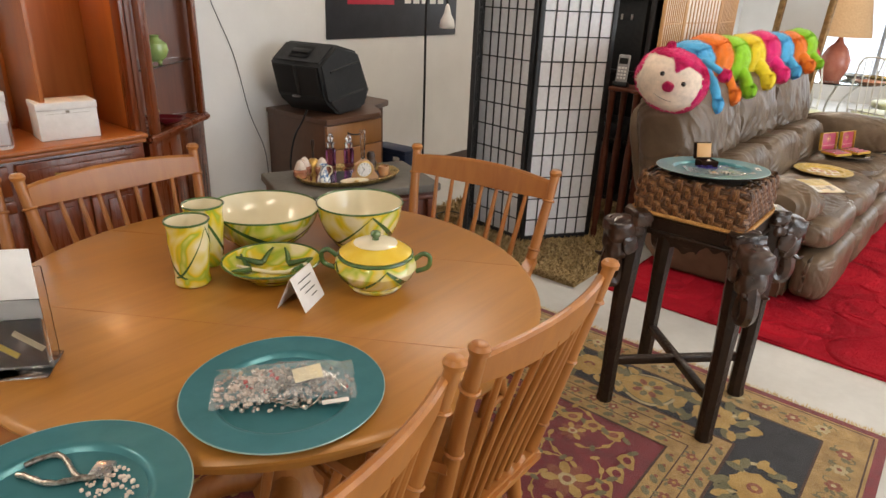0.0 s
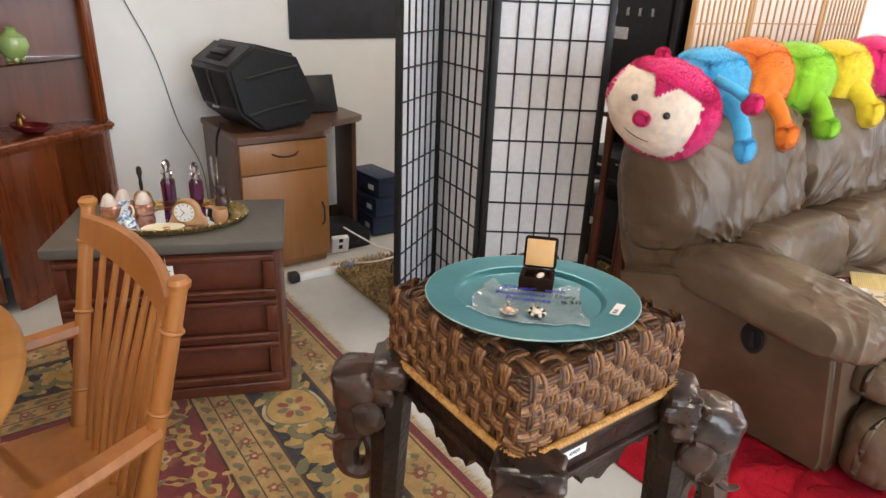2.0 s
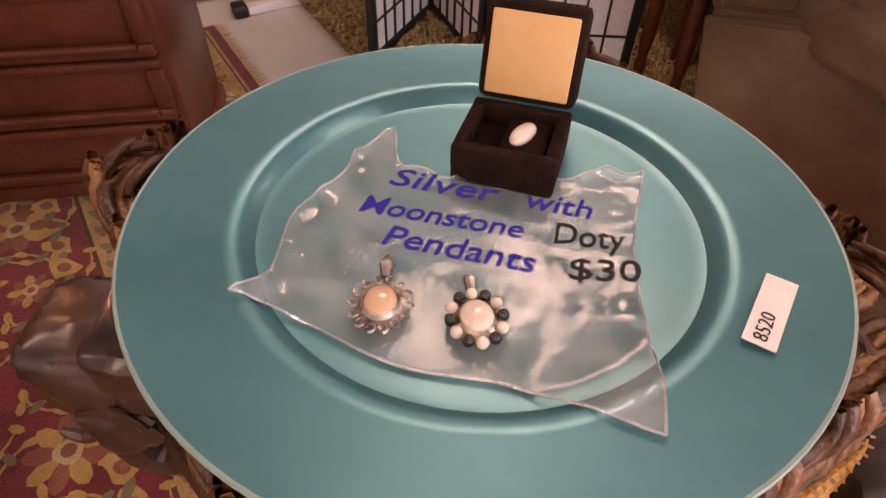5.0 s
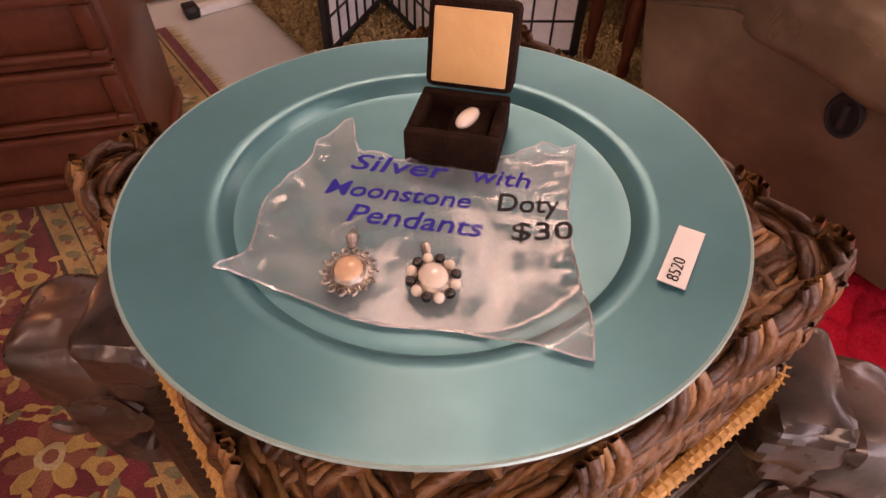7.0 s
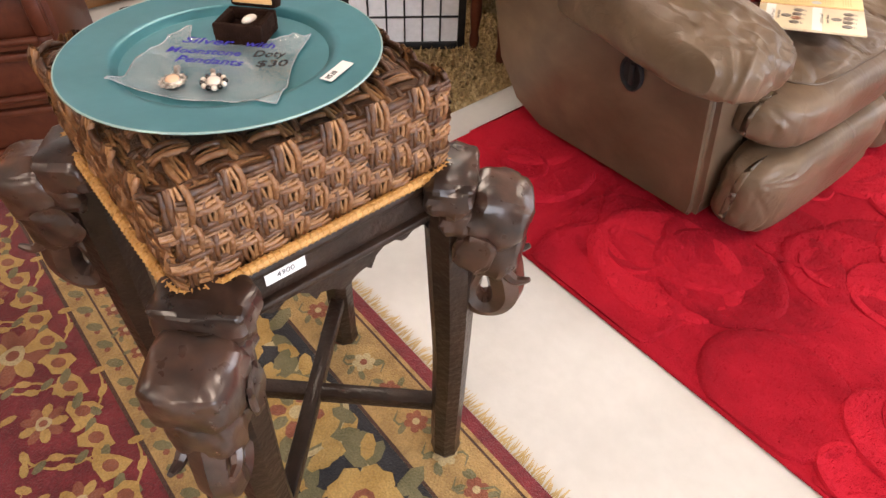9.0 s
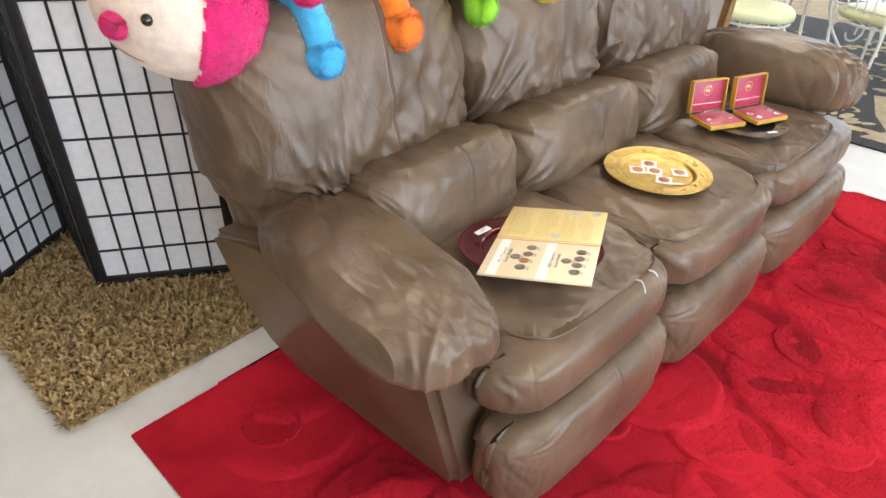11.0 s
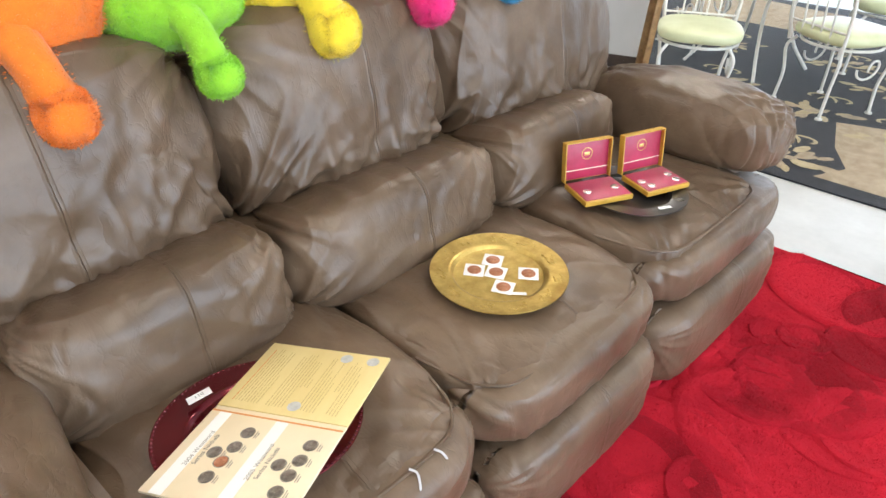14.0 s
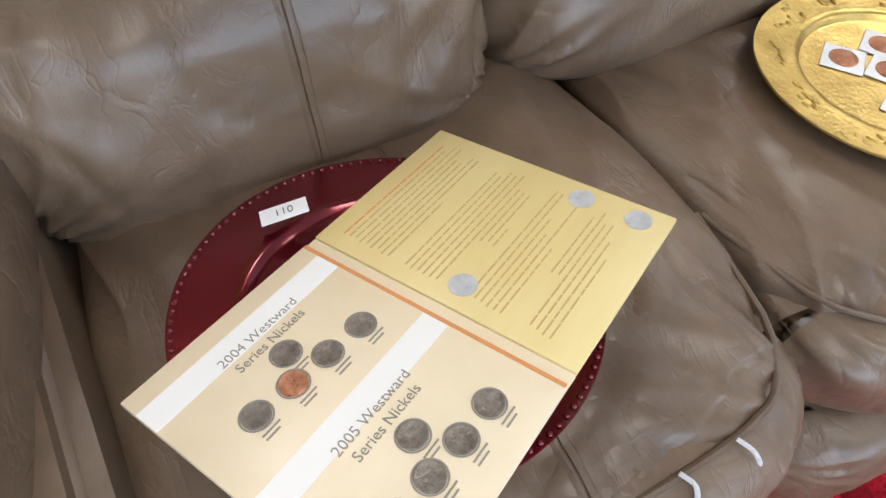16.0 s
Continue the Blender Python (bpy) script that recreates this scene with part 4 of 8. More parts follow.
    for f in list(bm.faces):
        if f.material_index in (5, 6):
            continue
        c, nn, reach = f.calc_center_median(), f.normal.copy(), f.calc_area() ** 0.5
        for k in range(7):
            o = c + Vector((rf.uniform(-1, 1), rf.uniform(-1, 1), rf.uniform(-1, 1))) * reach * 0.6
            t = (nn + Vector((rf.uniform(-1, 1), rf.uniform(-1, 1), rf.uniform(-1, 0.6))) * 0.8).normalized()
            w = t.cross(Vector((rf.random(), rf.random(), rf.random()))).normalized() * 0.0010
            nf = bm.faces.new([bm.verts.new(q) for q in (o - nn * 0.002 - w, o - nn * 0.002 + w, o + t * rf.uniform(0.003, 0.0065))])
            nf.material_index = f.material_index
    ob = part("plush_caterpillar", bm, TOYMATS[0], None)
    ob.matrix_world = ASKEW
    for m in TOYMATS[1:] + [M_EYE]:
        ob.data.materials.append(m)
    ob.data.set_sharp_from_angle(angle=radians(180))
    return tagged(ob, "long rainbow plush caterpillar with a cream face", "plush toy")
build_toy()


# ---- carved stand with a woven basket ----
stand = thing("carved_stand", "dark carved wooden plant stand with four trunked animal heads", "plant stand", -0.105, 2.917, 0.0)
LEGS = [(-0.185, -0.215), (0.205, -0.195), (0.205, 0.195), (-0.190, 0.190)]
def leg_bm(x, y):
    bm = bmesh.new()
    sx, sy = (1 if x > 0 else -1), (1 if y > 0 else -1)
    pts = [(x, y, 0.014), (x * 0.99, y * 0.99, 0.10), (x * 0.985, y * 0.985, 0.40), (x * 0.95, y * 0.95, 0.66), (x * 0.93, y * 0.93, 0.80)]
    tube(bm, curve_pts(pts, 4), [0.030, 0.034, 0.031, 0.031, 0.032, 0.032, 0.033, 0.033, 0.034, 0.036, 0.038, 0.039, 0.040, 0.041, 0.042, 0.042, 0.042], 8)
    return bm
def head_bm(x, y):
    """An animal's head that juts out from the corner: a capped neck, a heavy brow cut in facets, tusks and a trunk curled back to a loop."""
    a = math.atan2(y, x)
    m = Matrix.Translation((x * 0.93, y * 0.93, 0.0)) @ Matrix.Rotation(a, 4, "Z")
    bm = bmesh.new()
    def cut(p, u):
        return p + u * 0.006 * nz(u.x * 2.0 + x * 9, u.y * 2.0 + y * 9, u.z * 2.0) + u * 0.0015 * nz(u.x * 6, u.y * 6 + x * 5, u.z * 6)
    puff(bm, 0.070, 0.112, 0.056, 10, 6.0, cut, m @ pose(0.000, 0, 0.797))
    puff(bm, 0.058, 0.098, 0.060, 10, 4.0, cut, m @ pose(0.014, 0, 0.752))
    puff(bm, 0.098, 0.104, 0.094, 12, 3.6, cut, m @ pose(0.066, 0, 0.752, 0, 10, 0))
    puff(bm, 0.080, 0.086, 0.110, 12, 3.2, cut, m @ pose(0.072, 0, 0.685, 0, 6, 0))
    for s in (-1, 1):
        puff(bm, 0.060, 0.014, 0.075, 6, 2.6, cut, m @ pose(0.040, s * 0.050, 0.705, 0, 12, s * 8))
        tube(bm, [m @ p for p in curve_pts([(0.085, s * 0.028, 0.655), (0.108, s * 0.034, 0.640), (0.128, s * 0.036, 0.648)], 3)], [0.010, 0.0095, 0.009, 0.008, 0.007, 0.006, 0.004], 7)
    pts = [(0.074, 0, 0.68), (0.090, 0, 0.625), (0.097, 0, 0.580), (0.084, 0, 0.548), (0.056, 0, 0.543), (0.038, 0, 0.568), (0.042, 0, 0.605), (0.056, 0, 0.640)]
    tube(bm, [m @ p for p in curve_pts(pts, 4)], [0.034 - 0.0007 * k for k in range(29)], 8)
    return bm
for x, y in LEGS:
    part("leg", leg_bm(x, y), M_CARVED, stand)
    hd = part("carved_head", head_bm(x, y), M_CARVED_TOP, stand, "worn carved animal head")
    hd.data.set_sharp_from_angle(angle=radians(24))
def apron(m):
    bm = bmesh.new()
    n, w = 40, 0.36
    top, z1 = [], 0.805
    lo = []
    for i in range(n + 1):
        u = i / n * 2 - 1
        au = abs(u)
        d = 0.075 + (0.030 if au < 0.16 else 0.022 if au < 0.30 else 0.0) + 0.045 * max(0.0, (au - 0.74) / 0.26) ** 1.5 + 0.008 * math.cos(au * 22)
        lo.append((u * w / 2, z1 - d))
    poly = [(-w / 2, z1), *lo, (w / 2, z1)]
    prism(bm, poly, -0.012, 0.012, m @ Matrix.Rotation(radians(90), 4, "X"))
    return bm
for k, (dx, dy) in enumerate(((0, -0.172), (0.172, 0), (0, 0.172), (-0.172, 0))):
    m = Matrix.Translation((dx, dy, 0)) @ Matrix.Rotation(k * math.pi / 2, 4, "Z")
    part("apron", apron(m), M_CARVED, stand, smooth=False)
    bm = box(bmesh.new(), -0.17, -0.022, 0.742, 0.17, -0.008, 0.756, 0.004, m)
    part("apron_bead", bm, M_CARVED, stand)
part("top_board", boxed(-0.19, -0.19, 0.795, 0.19, 0.19, 0.812, 0.006), M_CARVED, stand)
part("brace", box(bmesh.new(), -0.26, -0.016, 0.170, 0.26, 0.016, 0.200, 0.004, Matrix.Rotation(radians(46), 4, "Z")), M_CARVED, stand)
part("brace", box(bmesh.new(), -0.255, -0.016, 0.172, 0.255, 0.016, 0.202, 0.004, Matrix.Rotation(radians(-45), 4, "Z")), M_CARVED, stand)

# price sticker on the apron
def sticker(x, y, z, rx, ry, rz, sx, sy, text="", bars=0, group=""):
    st = thing("price_sticker", "small white price sticker with handwriting", "price tag", group="price stickers")
    st.matrix_world = pose(x, y, z, rx, ry, rz)
    part("paper", boxed(-sx / 2, -sy / 2, 0.0, sx / 2, sy / 2, 0.0006, 0), M_WHITE, st, smooth=False)
    if text:
        put_text(text, st, sy * 0.62, 0.0012, M_INK, thin=0.012)
    for k in range(bars):
        part("ink_mark", boxed(-sx * 0.3 + k * sx * 0.2, -sy * 0.2, 0.0006, -sx * 0.3 + k * sx * 0.2 + sx * 0.1, sy * 0.2, 0.0010, 0), M_INK, st, smooth=False)
    return st


def put_text(text, parent, size, z, mat, x=0.0, y=0.0, rot=0.0, shear=0.0, align="CENTER", name="lettering", sx=1.0, width=0.0, thin=0.0):
    cu = bpy.data.curves.new(name, "FONT")
    cu.body, cu.size, cu.align_x, cu.align_y, cu.extrude, cu.shear, cu.resolution_u = text, size, align, "CENTER", 0.0002, shear, 3
    cu.offset = -size * thin
    tmp = bpy.data.objects.new("tmp", cu)
    scene.collection.objects.link(tmp)
    dg = bpy.context.evaluated_depsgraph_get()
    me = bpy.data.meshes.new_from_object(tmp.evaluated_get(dg))
    bpy.data.objects.remove(tmp)
    me.name = name
    if width:
        xs = [v.co.x for v in me.vertices]
        sx = width / (max(xs) - min(xs))
    me.materials.clear()
    me.materials.append(mat)
    ob = new(name, me)
    ob.parent = parent
    ob.matrix_local = pose(x, y, z, 0, 0, rot) @ Matrix.Diagonal((sx, 1, 1, 1))
    return ob
sticker(0.0815, 2.838, 0.787, 90, 0, 90, 0.055, 0.020, "4900")

# ---- woven basket ----
def basket_mat():
    m, nt, bs = mat_new("water_hyacinth")
    v = coords(nt)
    oi = nt.nodes.new("ShaderNodeObjectInfo")
    g = nt.nodes.new("ShaderNodeNewGeometry")
    n1 = node(nt, "ShaderNodeTexNoise", Scale=60.0, Detail=5.0, Roughness=0.7)
    nt.links.new(v, n1.inputs["Vector"])
    mix = node(nt, "ShaderNodeMix")
    mix.inputs[0].default_value = 0.5
    nt.links.new(n1.outputs[0], mix.inputs[2])
    nt.links.new(g.outputs["Random Per Island"], mix.inputs[3])
    r = ramp(nt, mix.outputs[0], [(0.24, (0.034, 0.012, 0.005)), (0.48, (0.155, 0.062, 0.022)), (0.78, (0.46, 0.24, 0.105))])
    nt.links.new(r.outputs[0], bs.inputs["Base Color"])
    bs.inputs["Roughness"].default_value = 0.33
    n2 = node(nt, "ShaderNodeTexNoise", Scale=240.0, Detail=4.0)
    nt.links.new(v, n2.inputs["Vector"])
    b = node(nt, "ShaderNodeBump", Strength=0.6, Distance=0.003)
    nt.links.new(n2.outputs[0], b.inputs["Height"])
    nt.links.new(b.outputs[0], bs.inputs["Normal"])
    return m
M_HYA = basket_mat()
M_HYADARK = surface("basket_inside", (0.03, 0.013, 0.006), (0.10, 0.045, 0.018), 0.7, 60, bump=0.5)
M_CANE = surface("pale_cane", (0.42, 0.20, 0.05), (0.60, 0.33, 0.11), 0.45, 50, bump=0.3)
BX, BY, BS = -0.115, 2.912, 0.193
basket = thing("woven_basket", "flat brown woven rush basket with a pale cane edge", "basket", BX, BY, 0.812)
part("core", boxed(-BS + 0.012, -BS + 0.012, 0.004, BS - 0.012, BS - 0.012, 0.128, 0.03, 3), M_HYADARK, basket)
rnd = random.Random(2)
def strand_mesh(nm, L, W, T):
    """A bundle of three twisted stalks, bowed outward."""
    bm = bmesh.new()
    for k in range(5):
        pts, rad = [], []
        off, ph = (k - 2.0) * W / 5.0, k * 1.7
        for i in range(7):
            u = i / 6
            pts.append((L * (u - 0.5), off * (0.86 + 0.20 * math.sin(u * math.pi)) + 0.0012 * math.sin(u * 6 + ph), T * math.sin(u * math.pi) ** 0.55 * (0.75 + 0.25 * math.cos(k * 2.1))))
            rad.append(W / 7.2 * (0.85 + 0.3 * math.sin(u * math.pi + ph)))
        tube(bm, pts, rad, 5, False)
    me = bpy.data.meshes.new(nm)
    bm.to_mesh(me)
    bm.free()
    me.shade_smooth()
    me.materials.append(M_HYA)
    return me
SM_H, SM_V = strand_mesh("strand", 0.045, 0.028, 0.0065), strand_mesh("strand", 0.043, 0.028, 0.0075)
def strand(me, m):
    ob = new("strand", me)
    ob.parent = basket
    ob.matrix_local = m @ pose(rnd.uniform(-0.001, 0.001), rnd.uniform(-0.001, 0.001), 0, rnd.uniform(-4, 4), rnd.uniform(-3, 3), rnd.uniform(-4, 4)) @ Matrix.Diagonal((rnd.uniform(0.95, 1.12), rnd.uniform(0.95, 1.15), rnd.uniform(0.8, 1.2), 1))
step = (2 * BS - 0.022) / 12
for k in range(4):
    face = Matrix.Rotation(k * math.pi / 2, 4, "Z") @ Matrix.Translation((0, -BS + 0.010, 0)) @ Matrix.Rotation(radians(90), 4, "X")
    for i in range(12):
        for j in range(5):
            m = face @ Matrix.Translation((-BS + 0.011 + step * (i + 0.5), 0.025 + j * 0.0234, 0))
            strand(SM_H if (i + j) % 2 else SM_V, m if (i + j) % 2 else m @ Matrix.Rotation(radians(90), 4, "Z"))
for i in range(12):
    for j in range(12):
        if 2 <= i <= 9 and 2 <= j <= 9:
            continue
        edge = 0.008 if i in (0, 11) or j in (0, 11) else 0.0
        m = Matrix.Translation((-BS + 0.011 + step * (i + 0.5), -BS + 0.011 + step * (j + 0.5), 0.126 - edge))
        along_x = (i + j) % 2 == 1
        if i in (0, 11) and j in (0, 11):
            continue
        if i in (0, 11) or j in (0, 11):
            along_x = j in (0, 11)
        strand(SM_H if along_x else SM_V, m if along_x else m @ Matrix.Rotation(radians(90), 4, "Z"))
# strands that wrap the rounded corners
for k in range(4):
    cm = Matrix.Rotation((k + 0.5) * math.pi / 2, 4, "Z") @ Matrix.Translation((0, -BS * 1.414 + 0.026, 0)) @ Matrix.Rotation(radians(90), 4, "X")
    for j in range(5):
        m = cm @ Matrix.Translation((0, 0.028 + j * 0.0225, 0))
        strand(SM_V if j % 2 else SM_H, m if j % 2 == 0 else m @ Matrix.Rotation(radians(90), 4, "Z"))
    strand(SM_H, Matrix.Rotation((k + 0.5) * math.pi / 2, 4, "Z") @ Matrix.Translation((0, -BS * 1.414 + 0.036, 0.119)) @ Matrix.Rotation(radians(35), 4, "X"))
# a second, lower course closes the gaps along the upper edge
for i in range(11):
    for j in range(11):
        if 1 <= i <= 9 and 1 <= j <= 9:
            continue
        m = Matrix.Translation((-BS + 0.011 + step * (i + 1.0), -BS + 0.011 + step * (j + 1.0), 0.117))
        strand(SM_V if (i + j) % 2 else SM_H, m if (i + j) % 2 else m @ Matrix.Rotation(radians(90), 4, "Z"))
def rounded_square(h, r, z, n=6):
    out = []
    for cx, cy, a0 in ((h - r, h - r, 0), (-h + r, h - r, 90), (-h + r, -h + r, 180), (h - r, -h + r, 270)):
        for k in range(n + 1):
            a = radians(a0 + 90 * k / n)
            out.append((cx + r * math.cos(a), cy + r * math.sin(a), z))
    return out + [out[0]]
part("cane_edge", tube(bmesh.new(), rounded_square(BS + 0.004, 0.03, 0.006), 0.0065, 8, False), M_CANE, basket, "pale cane binding")
bm = bmesh.new()
loop = [Vector(p) for p in rounded_square(BS + 0.004, 0.03, 0.006)]
for a, b in zip(loop, loop[1:]):
    L = (b - a).length
    for k in range(max(1, int(L / 0.008))):
        p = a + (b - a) * (k / max(1, int(L / 0.008)))
        d = (b - a).normalized()
        s = Vector((-d.y, d.x, 0))
        tube(bm, [p + 0.0072 * (math.cos(q) * s + math.sin(q) * Vector((0, 0, 1))) + d * 0.003 * q / 6.28 for q in [w * 6.28 / 6 for w in range(7)]], 0.0012, 4, False)
tagged(part("cane_wrap", bm, M_CANE, basket), kind="stuff")


# ---- charger plates ----
def charger(name, label, mat, x, y, z, r=0.18, rim=None, tilt=(0, 0)):
    ob = thing(name, label, "plate", x, y, z)
    ob.matrix_world = pose(x, y, z, tilt[0], tilt[1], 0)
    prof = [(0.0, 0.004), (r * 0.60, 0.004), (r * 0.63, 0.0), (r * 0.66, 0.004), (r * 0.72, 0.013), (r * 0.97, 0.016), (r, 0.017), (r * 1.003, 0.0185), (r, 0.020),
            (r * 0.97, 0.0192), (r * 0.74, 0.0165), (r * 0.705, 0.0165), (r * 0.685, 0.014), (r * 0.655, 0.0075), (r * 0.62, 0.0065), (0.0, 0.0065)]
    part("dish", lathe(bmesh.new(), prof, 96), mat, ob)
    # thin pale ring on the edge, a highlight painted in colour
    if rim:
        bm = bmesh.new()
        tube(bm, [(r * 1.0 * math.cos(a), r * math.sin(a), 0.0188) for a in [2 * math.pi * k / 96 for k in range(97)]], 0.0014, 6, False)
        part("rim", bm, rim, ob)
    return ob
PX, PY, PZ = -0.111, 2.900, 0.951
top_plate = charger("charger_plate", "teal lacquered charger plate on the woven basket", M_TEAL, PX, PY, PZ, 0.187, M_RIM_GLINT)


# ---- round dining table ----
TX, TY, TR, TH = -0.715, 1.482, 0.668, 0.81
table = thing("round_table", "round honey maple dining table with a pedestal", "dining table", TX, TY, 0)
part("tabletop", lathe(bmesh.new(), [(0.0, TH - 0.03), (TR - 0.03, TH - 0.03), (TR - 0.012, TH - 0.027), (TR, TH - 0.018), (TR + 0.002, TH - 0.010), (TR - 0.004, TH - 0.003), (TR - 0.012, TH), (0.0, TH)], 96), M_MAPLE, table)
part("apron", lathe(bmesh.new(), [(TR - 0.10, TH - 0.10), (TR - 0.08, TH - 0.10), (TR - 0.08, TH - 0.031), (TR - 0.10, TH - 0.031)], 64), M_MAPLE, table)
part("pedestal", lathe(bmesh.new(), [(0.0, 0.12), (0.10, 0.12), (0.11, 0.16), (0.07, 0.24), (0.085, 0.40), (0.06, 0.52), (0.09, 0.62), (0.18, TH - 0.031), (0.0, TH - 0.031)], 32), M_CHAIR, table)
for k in range(4):
    m = Matrix.Rotation(radians(45 + 90 * k), 4, "Z")
    part("foot", tube(bmesh.new(), [m @ Vector(p) for p in curve_pts([(0.05, 0, 0.20), (0.20, 0, 0.16), (0.34, 0, 0.07), (0.42, 0, 0.042)], 5)], [0.045 - 0.001 * i for i in range(16)], 10), M_CHAIR, table)
# faint joints where the leaves of the top meet
for dy in (-0.235, 0.235):
    hw = math.sqrt(TR ** 2 - dy ** 2) - 0.02
    jt = part("leaf_joint", boxed(-hw, dy - 0.0012, TH, hw, dy + 0.0012, TH + 0.0004, 0), M_CHAIR, table, smooth=False)
    jt.matrix_local = pose(0, 0, 0, 0, 0, 32)


# ---- spindle-back armchairs ----
def build_chair():
    ch = thing("spindle_armchair", "honey maple spindle-back armchair with bamboo-turned posts", "dining chair", group="chairs round the table")
    # sits facing +y; back at y = -0.22
    poly = [(-0.24, -0.22), (-0.255, 0.05), (-0.235, 0.20), (-0.12, 0.25), (0.12, 0.25), (0.235, 0.20), (0.255, 0.05), (0.24, -0.22)]
    bm = prism(bmesh.new(), poly, 0.415, 0.45)
    bmesh.ops.bevel(bm, geom=bm.edges[:], offset=0.010, segments=2, affect="EDGES", clamp_overlap=True)
    part("seat", bm, M_CHAIR, ch)
    for s in (-1, 1):
        pts = [(s * 0.215, -0.19, 0.44), (s * 0.235, -0.225, 0.60), (s * 0.258, -0.27, 0.80), (s * 0.275, -0.31, 0.975)]
        cp = curve_pts(pts, 8)
        post = part("back_post", tube(bmesh.new(), cp, [0.020 - 0.0002 * i for i in range(len(cp))], 12), M_CHAIR, ch)
        for q in (5, 13, 20):
            p, d = cp[q], (cp[q + 1] - cp[q - 1]).normalized()
            part("turned_ring", tube(bmesh.new(), [p - d * 0.004, p, p + d * 0.004], [0.0195, 0.0222, 0.0195], 12), M_CHAIR, post)
        part("finial", lathe(bmesh.new(), [(0.0, 0.0), (0.019, 0.002), (0.021, 0.012), (0.015, 0.020), (0.0, 0.023)], 14, Matrix.Translation(cp[-1] - Vector((0, 0, 0.006)))), M_CHAIR, post)
        # arm: flat, curved, with two spindles below
        ap = curve_pts([(s * 0.248, -0.245, 0.685), (s * 0.275, -0.10, 0.665), (s * 0.300, 0.06, 0.655), (s * 0.295, 0.185, 0.652)], 6)
        bm = bmesh.new()
        rows = []
        for i, p in enumerate(ap):
            w = 0.020 + 0.012 * (i / len(ap))
            d = (ap[min(i + 1, len(ap) - 1)] - ap[max(i - 1, 0)]).normalized()
            sd = Vector((d.y, -d.x, 0)).normalized()
            rows.append([bm.verts.new(p + sd * a + Vector((0, 0, b))) for a, b in ((-w, -0.006), (-w * 0.8, 0.012), (w * 0.8, 0.012), (w, -0.006), (w * 0.8, -0.014), (-w * 0.8, -0.014))])
        for a, b in zip(rows, rows[1:]):
            for k in range(6):
                bm.faces.new((a[k], a[(k + 1) % 6], b[(k + 1) % 6], b[k]))
        bm.faces.new(rows[0][::-1])
        bm.faces.new(rows[-1])
        arm = part("arm", bm, M_CHAIR, ch)
        for (x0, y0), (x1, y1) in (((0.235, -0.02), (0.282, -0.06)), ((0.23, 0.13), (0.296, 0.13))):
            part("arm_spindle", tube(bmesh.new(), curve_pts([(s * x0, y0, 0.44), (s * (x0 * 0.5 + x1 * 0.5), (y0 + y1) / 2, 0.55), (s * x1, y1, 0.645)], 4), [0.009, 0.010, 0.011, 0.012, 0.013, 0.012, 0.011, 0.010, 0.009], 10), M_CHAIR, ch)
        for y0, y1 in ((-0.16, -0.22), (0.16, 0.20)):
            part("leg", tube(bmesh.new(), [(s * 0.18, y0, 0.42), (s * 0.20, y0 * 0.7 + y1 * 0.3, 0.25), (s * 0.235, y1, 0.012)], [0.021, 0.020, 0.013], 12), M_CHAIR, ch)
        part("side_stretcher", tube(bmesh.new(), [(s * 0.213, -0.19, 0.16), (s * 0.21, 0.0, 0.165), (s * 0.213, 0.18, 0.16)], [0.010, 0.014, 0.010], 10), M_CHAIR, ch)
    part("cross_stretcher", tube(bmesh.new(), [(-0.21, 0.0, 0.165), (0, 0.0, 0.165), (0.21, 0.0, 0.165)], [0.010, 0.014, 0.010], 10), M_CHAIR, ch)
    # top rail, bowed
    bm = bmesh.new()
    rows = []
    for i in range(17):
        u = i / 8 - 1
        x, y = u * 0.262, -0.292 - 0.035 * (1 - u * u)
        zc = 0.925
        h = 0.030 + 0.012 * (1 - u * u)
        rows.append([bm.verts.new((x, y + a - b * 0.2, zc + b)) for a, b in ((-0.009, -h), (0.009, -h), (0.010, h - 0.006), (0.004, h), (-0.004, h), (-0.010, h - 0.006))])
    for a, b in zip(rows, rows[1:]):
        for k in range(6):
            bm.faces.new((a[k], b[k], b[(k + 1) % 6], a[(k + 1) % 6]))
    bm.faces.new(rows[0])
    bm.faces.new(rows[-1][::-1])
    part("top_rail", bm, M_CHAIR, ch)
    for k in range(7):
        u = (k - 3) / 3.9
        x0, x1 = u * 0.18, u * 0.235
        part("back_spindle", tube(bmesh.new(), [(x0, -0.19, 0.44), (x0 * 0.6 + x1 * 0.4, -0.235, 0.62), (x1, -0.292 - 0.035 * (1 - u * u), 0.90)], [0.0075, 0.0105, 0.0065], 9), M_CHAIR, ch)
    return ch


chair = build_chair()
chair.matrix_world = pose(-0.685, 2.05, 0, 0, 0, 186.5)
copy_thing(chair, pose(-1.19, 1.47, 0, 0, 0, -88))
copy_thing(chair, pose(-0.29, 1.580, 0, 0, 0, 90) @ Matrix.Diagonal((0.87, 1, 1, 1)))
copy_thing(chair, pose(-0.262, 1.005, 0, 0, 0, 97) @ Matrix.Diagonal((0.87, 1, 1, 1)))
copy_thing(chair, pose(-1.16, 0.90, 0, 0, 0, -82))


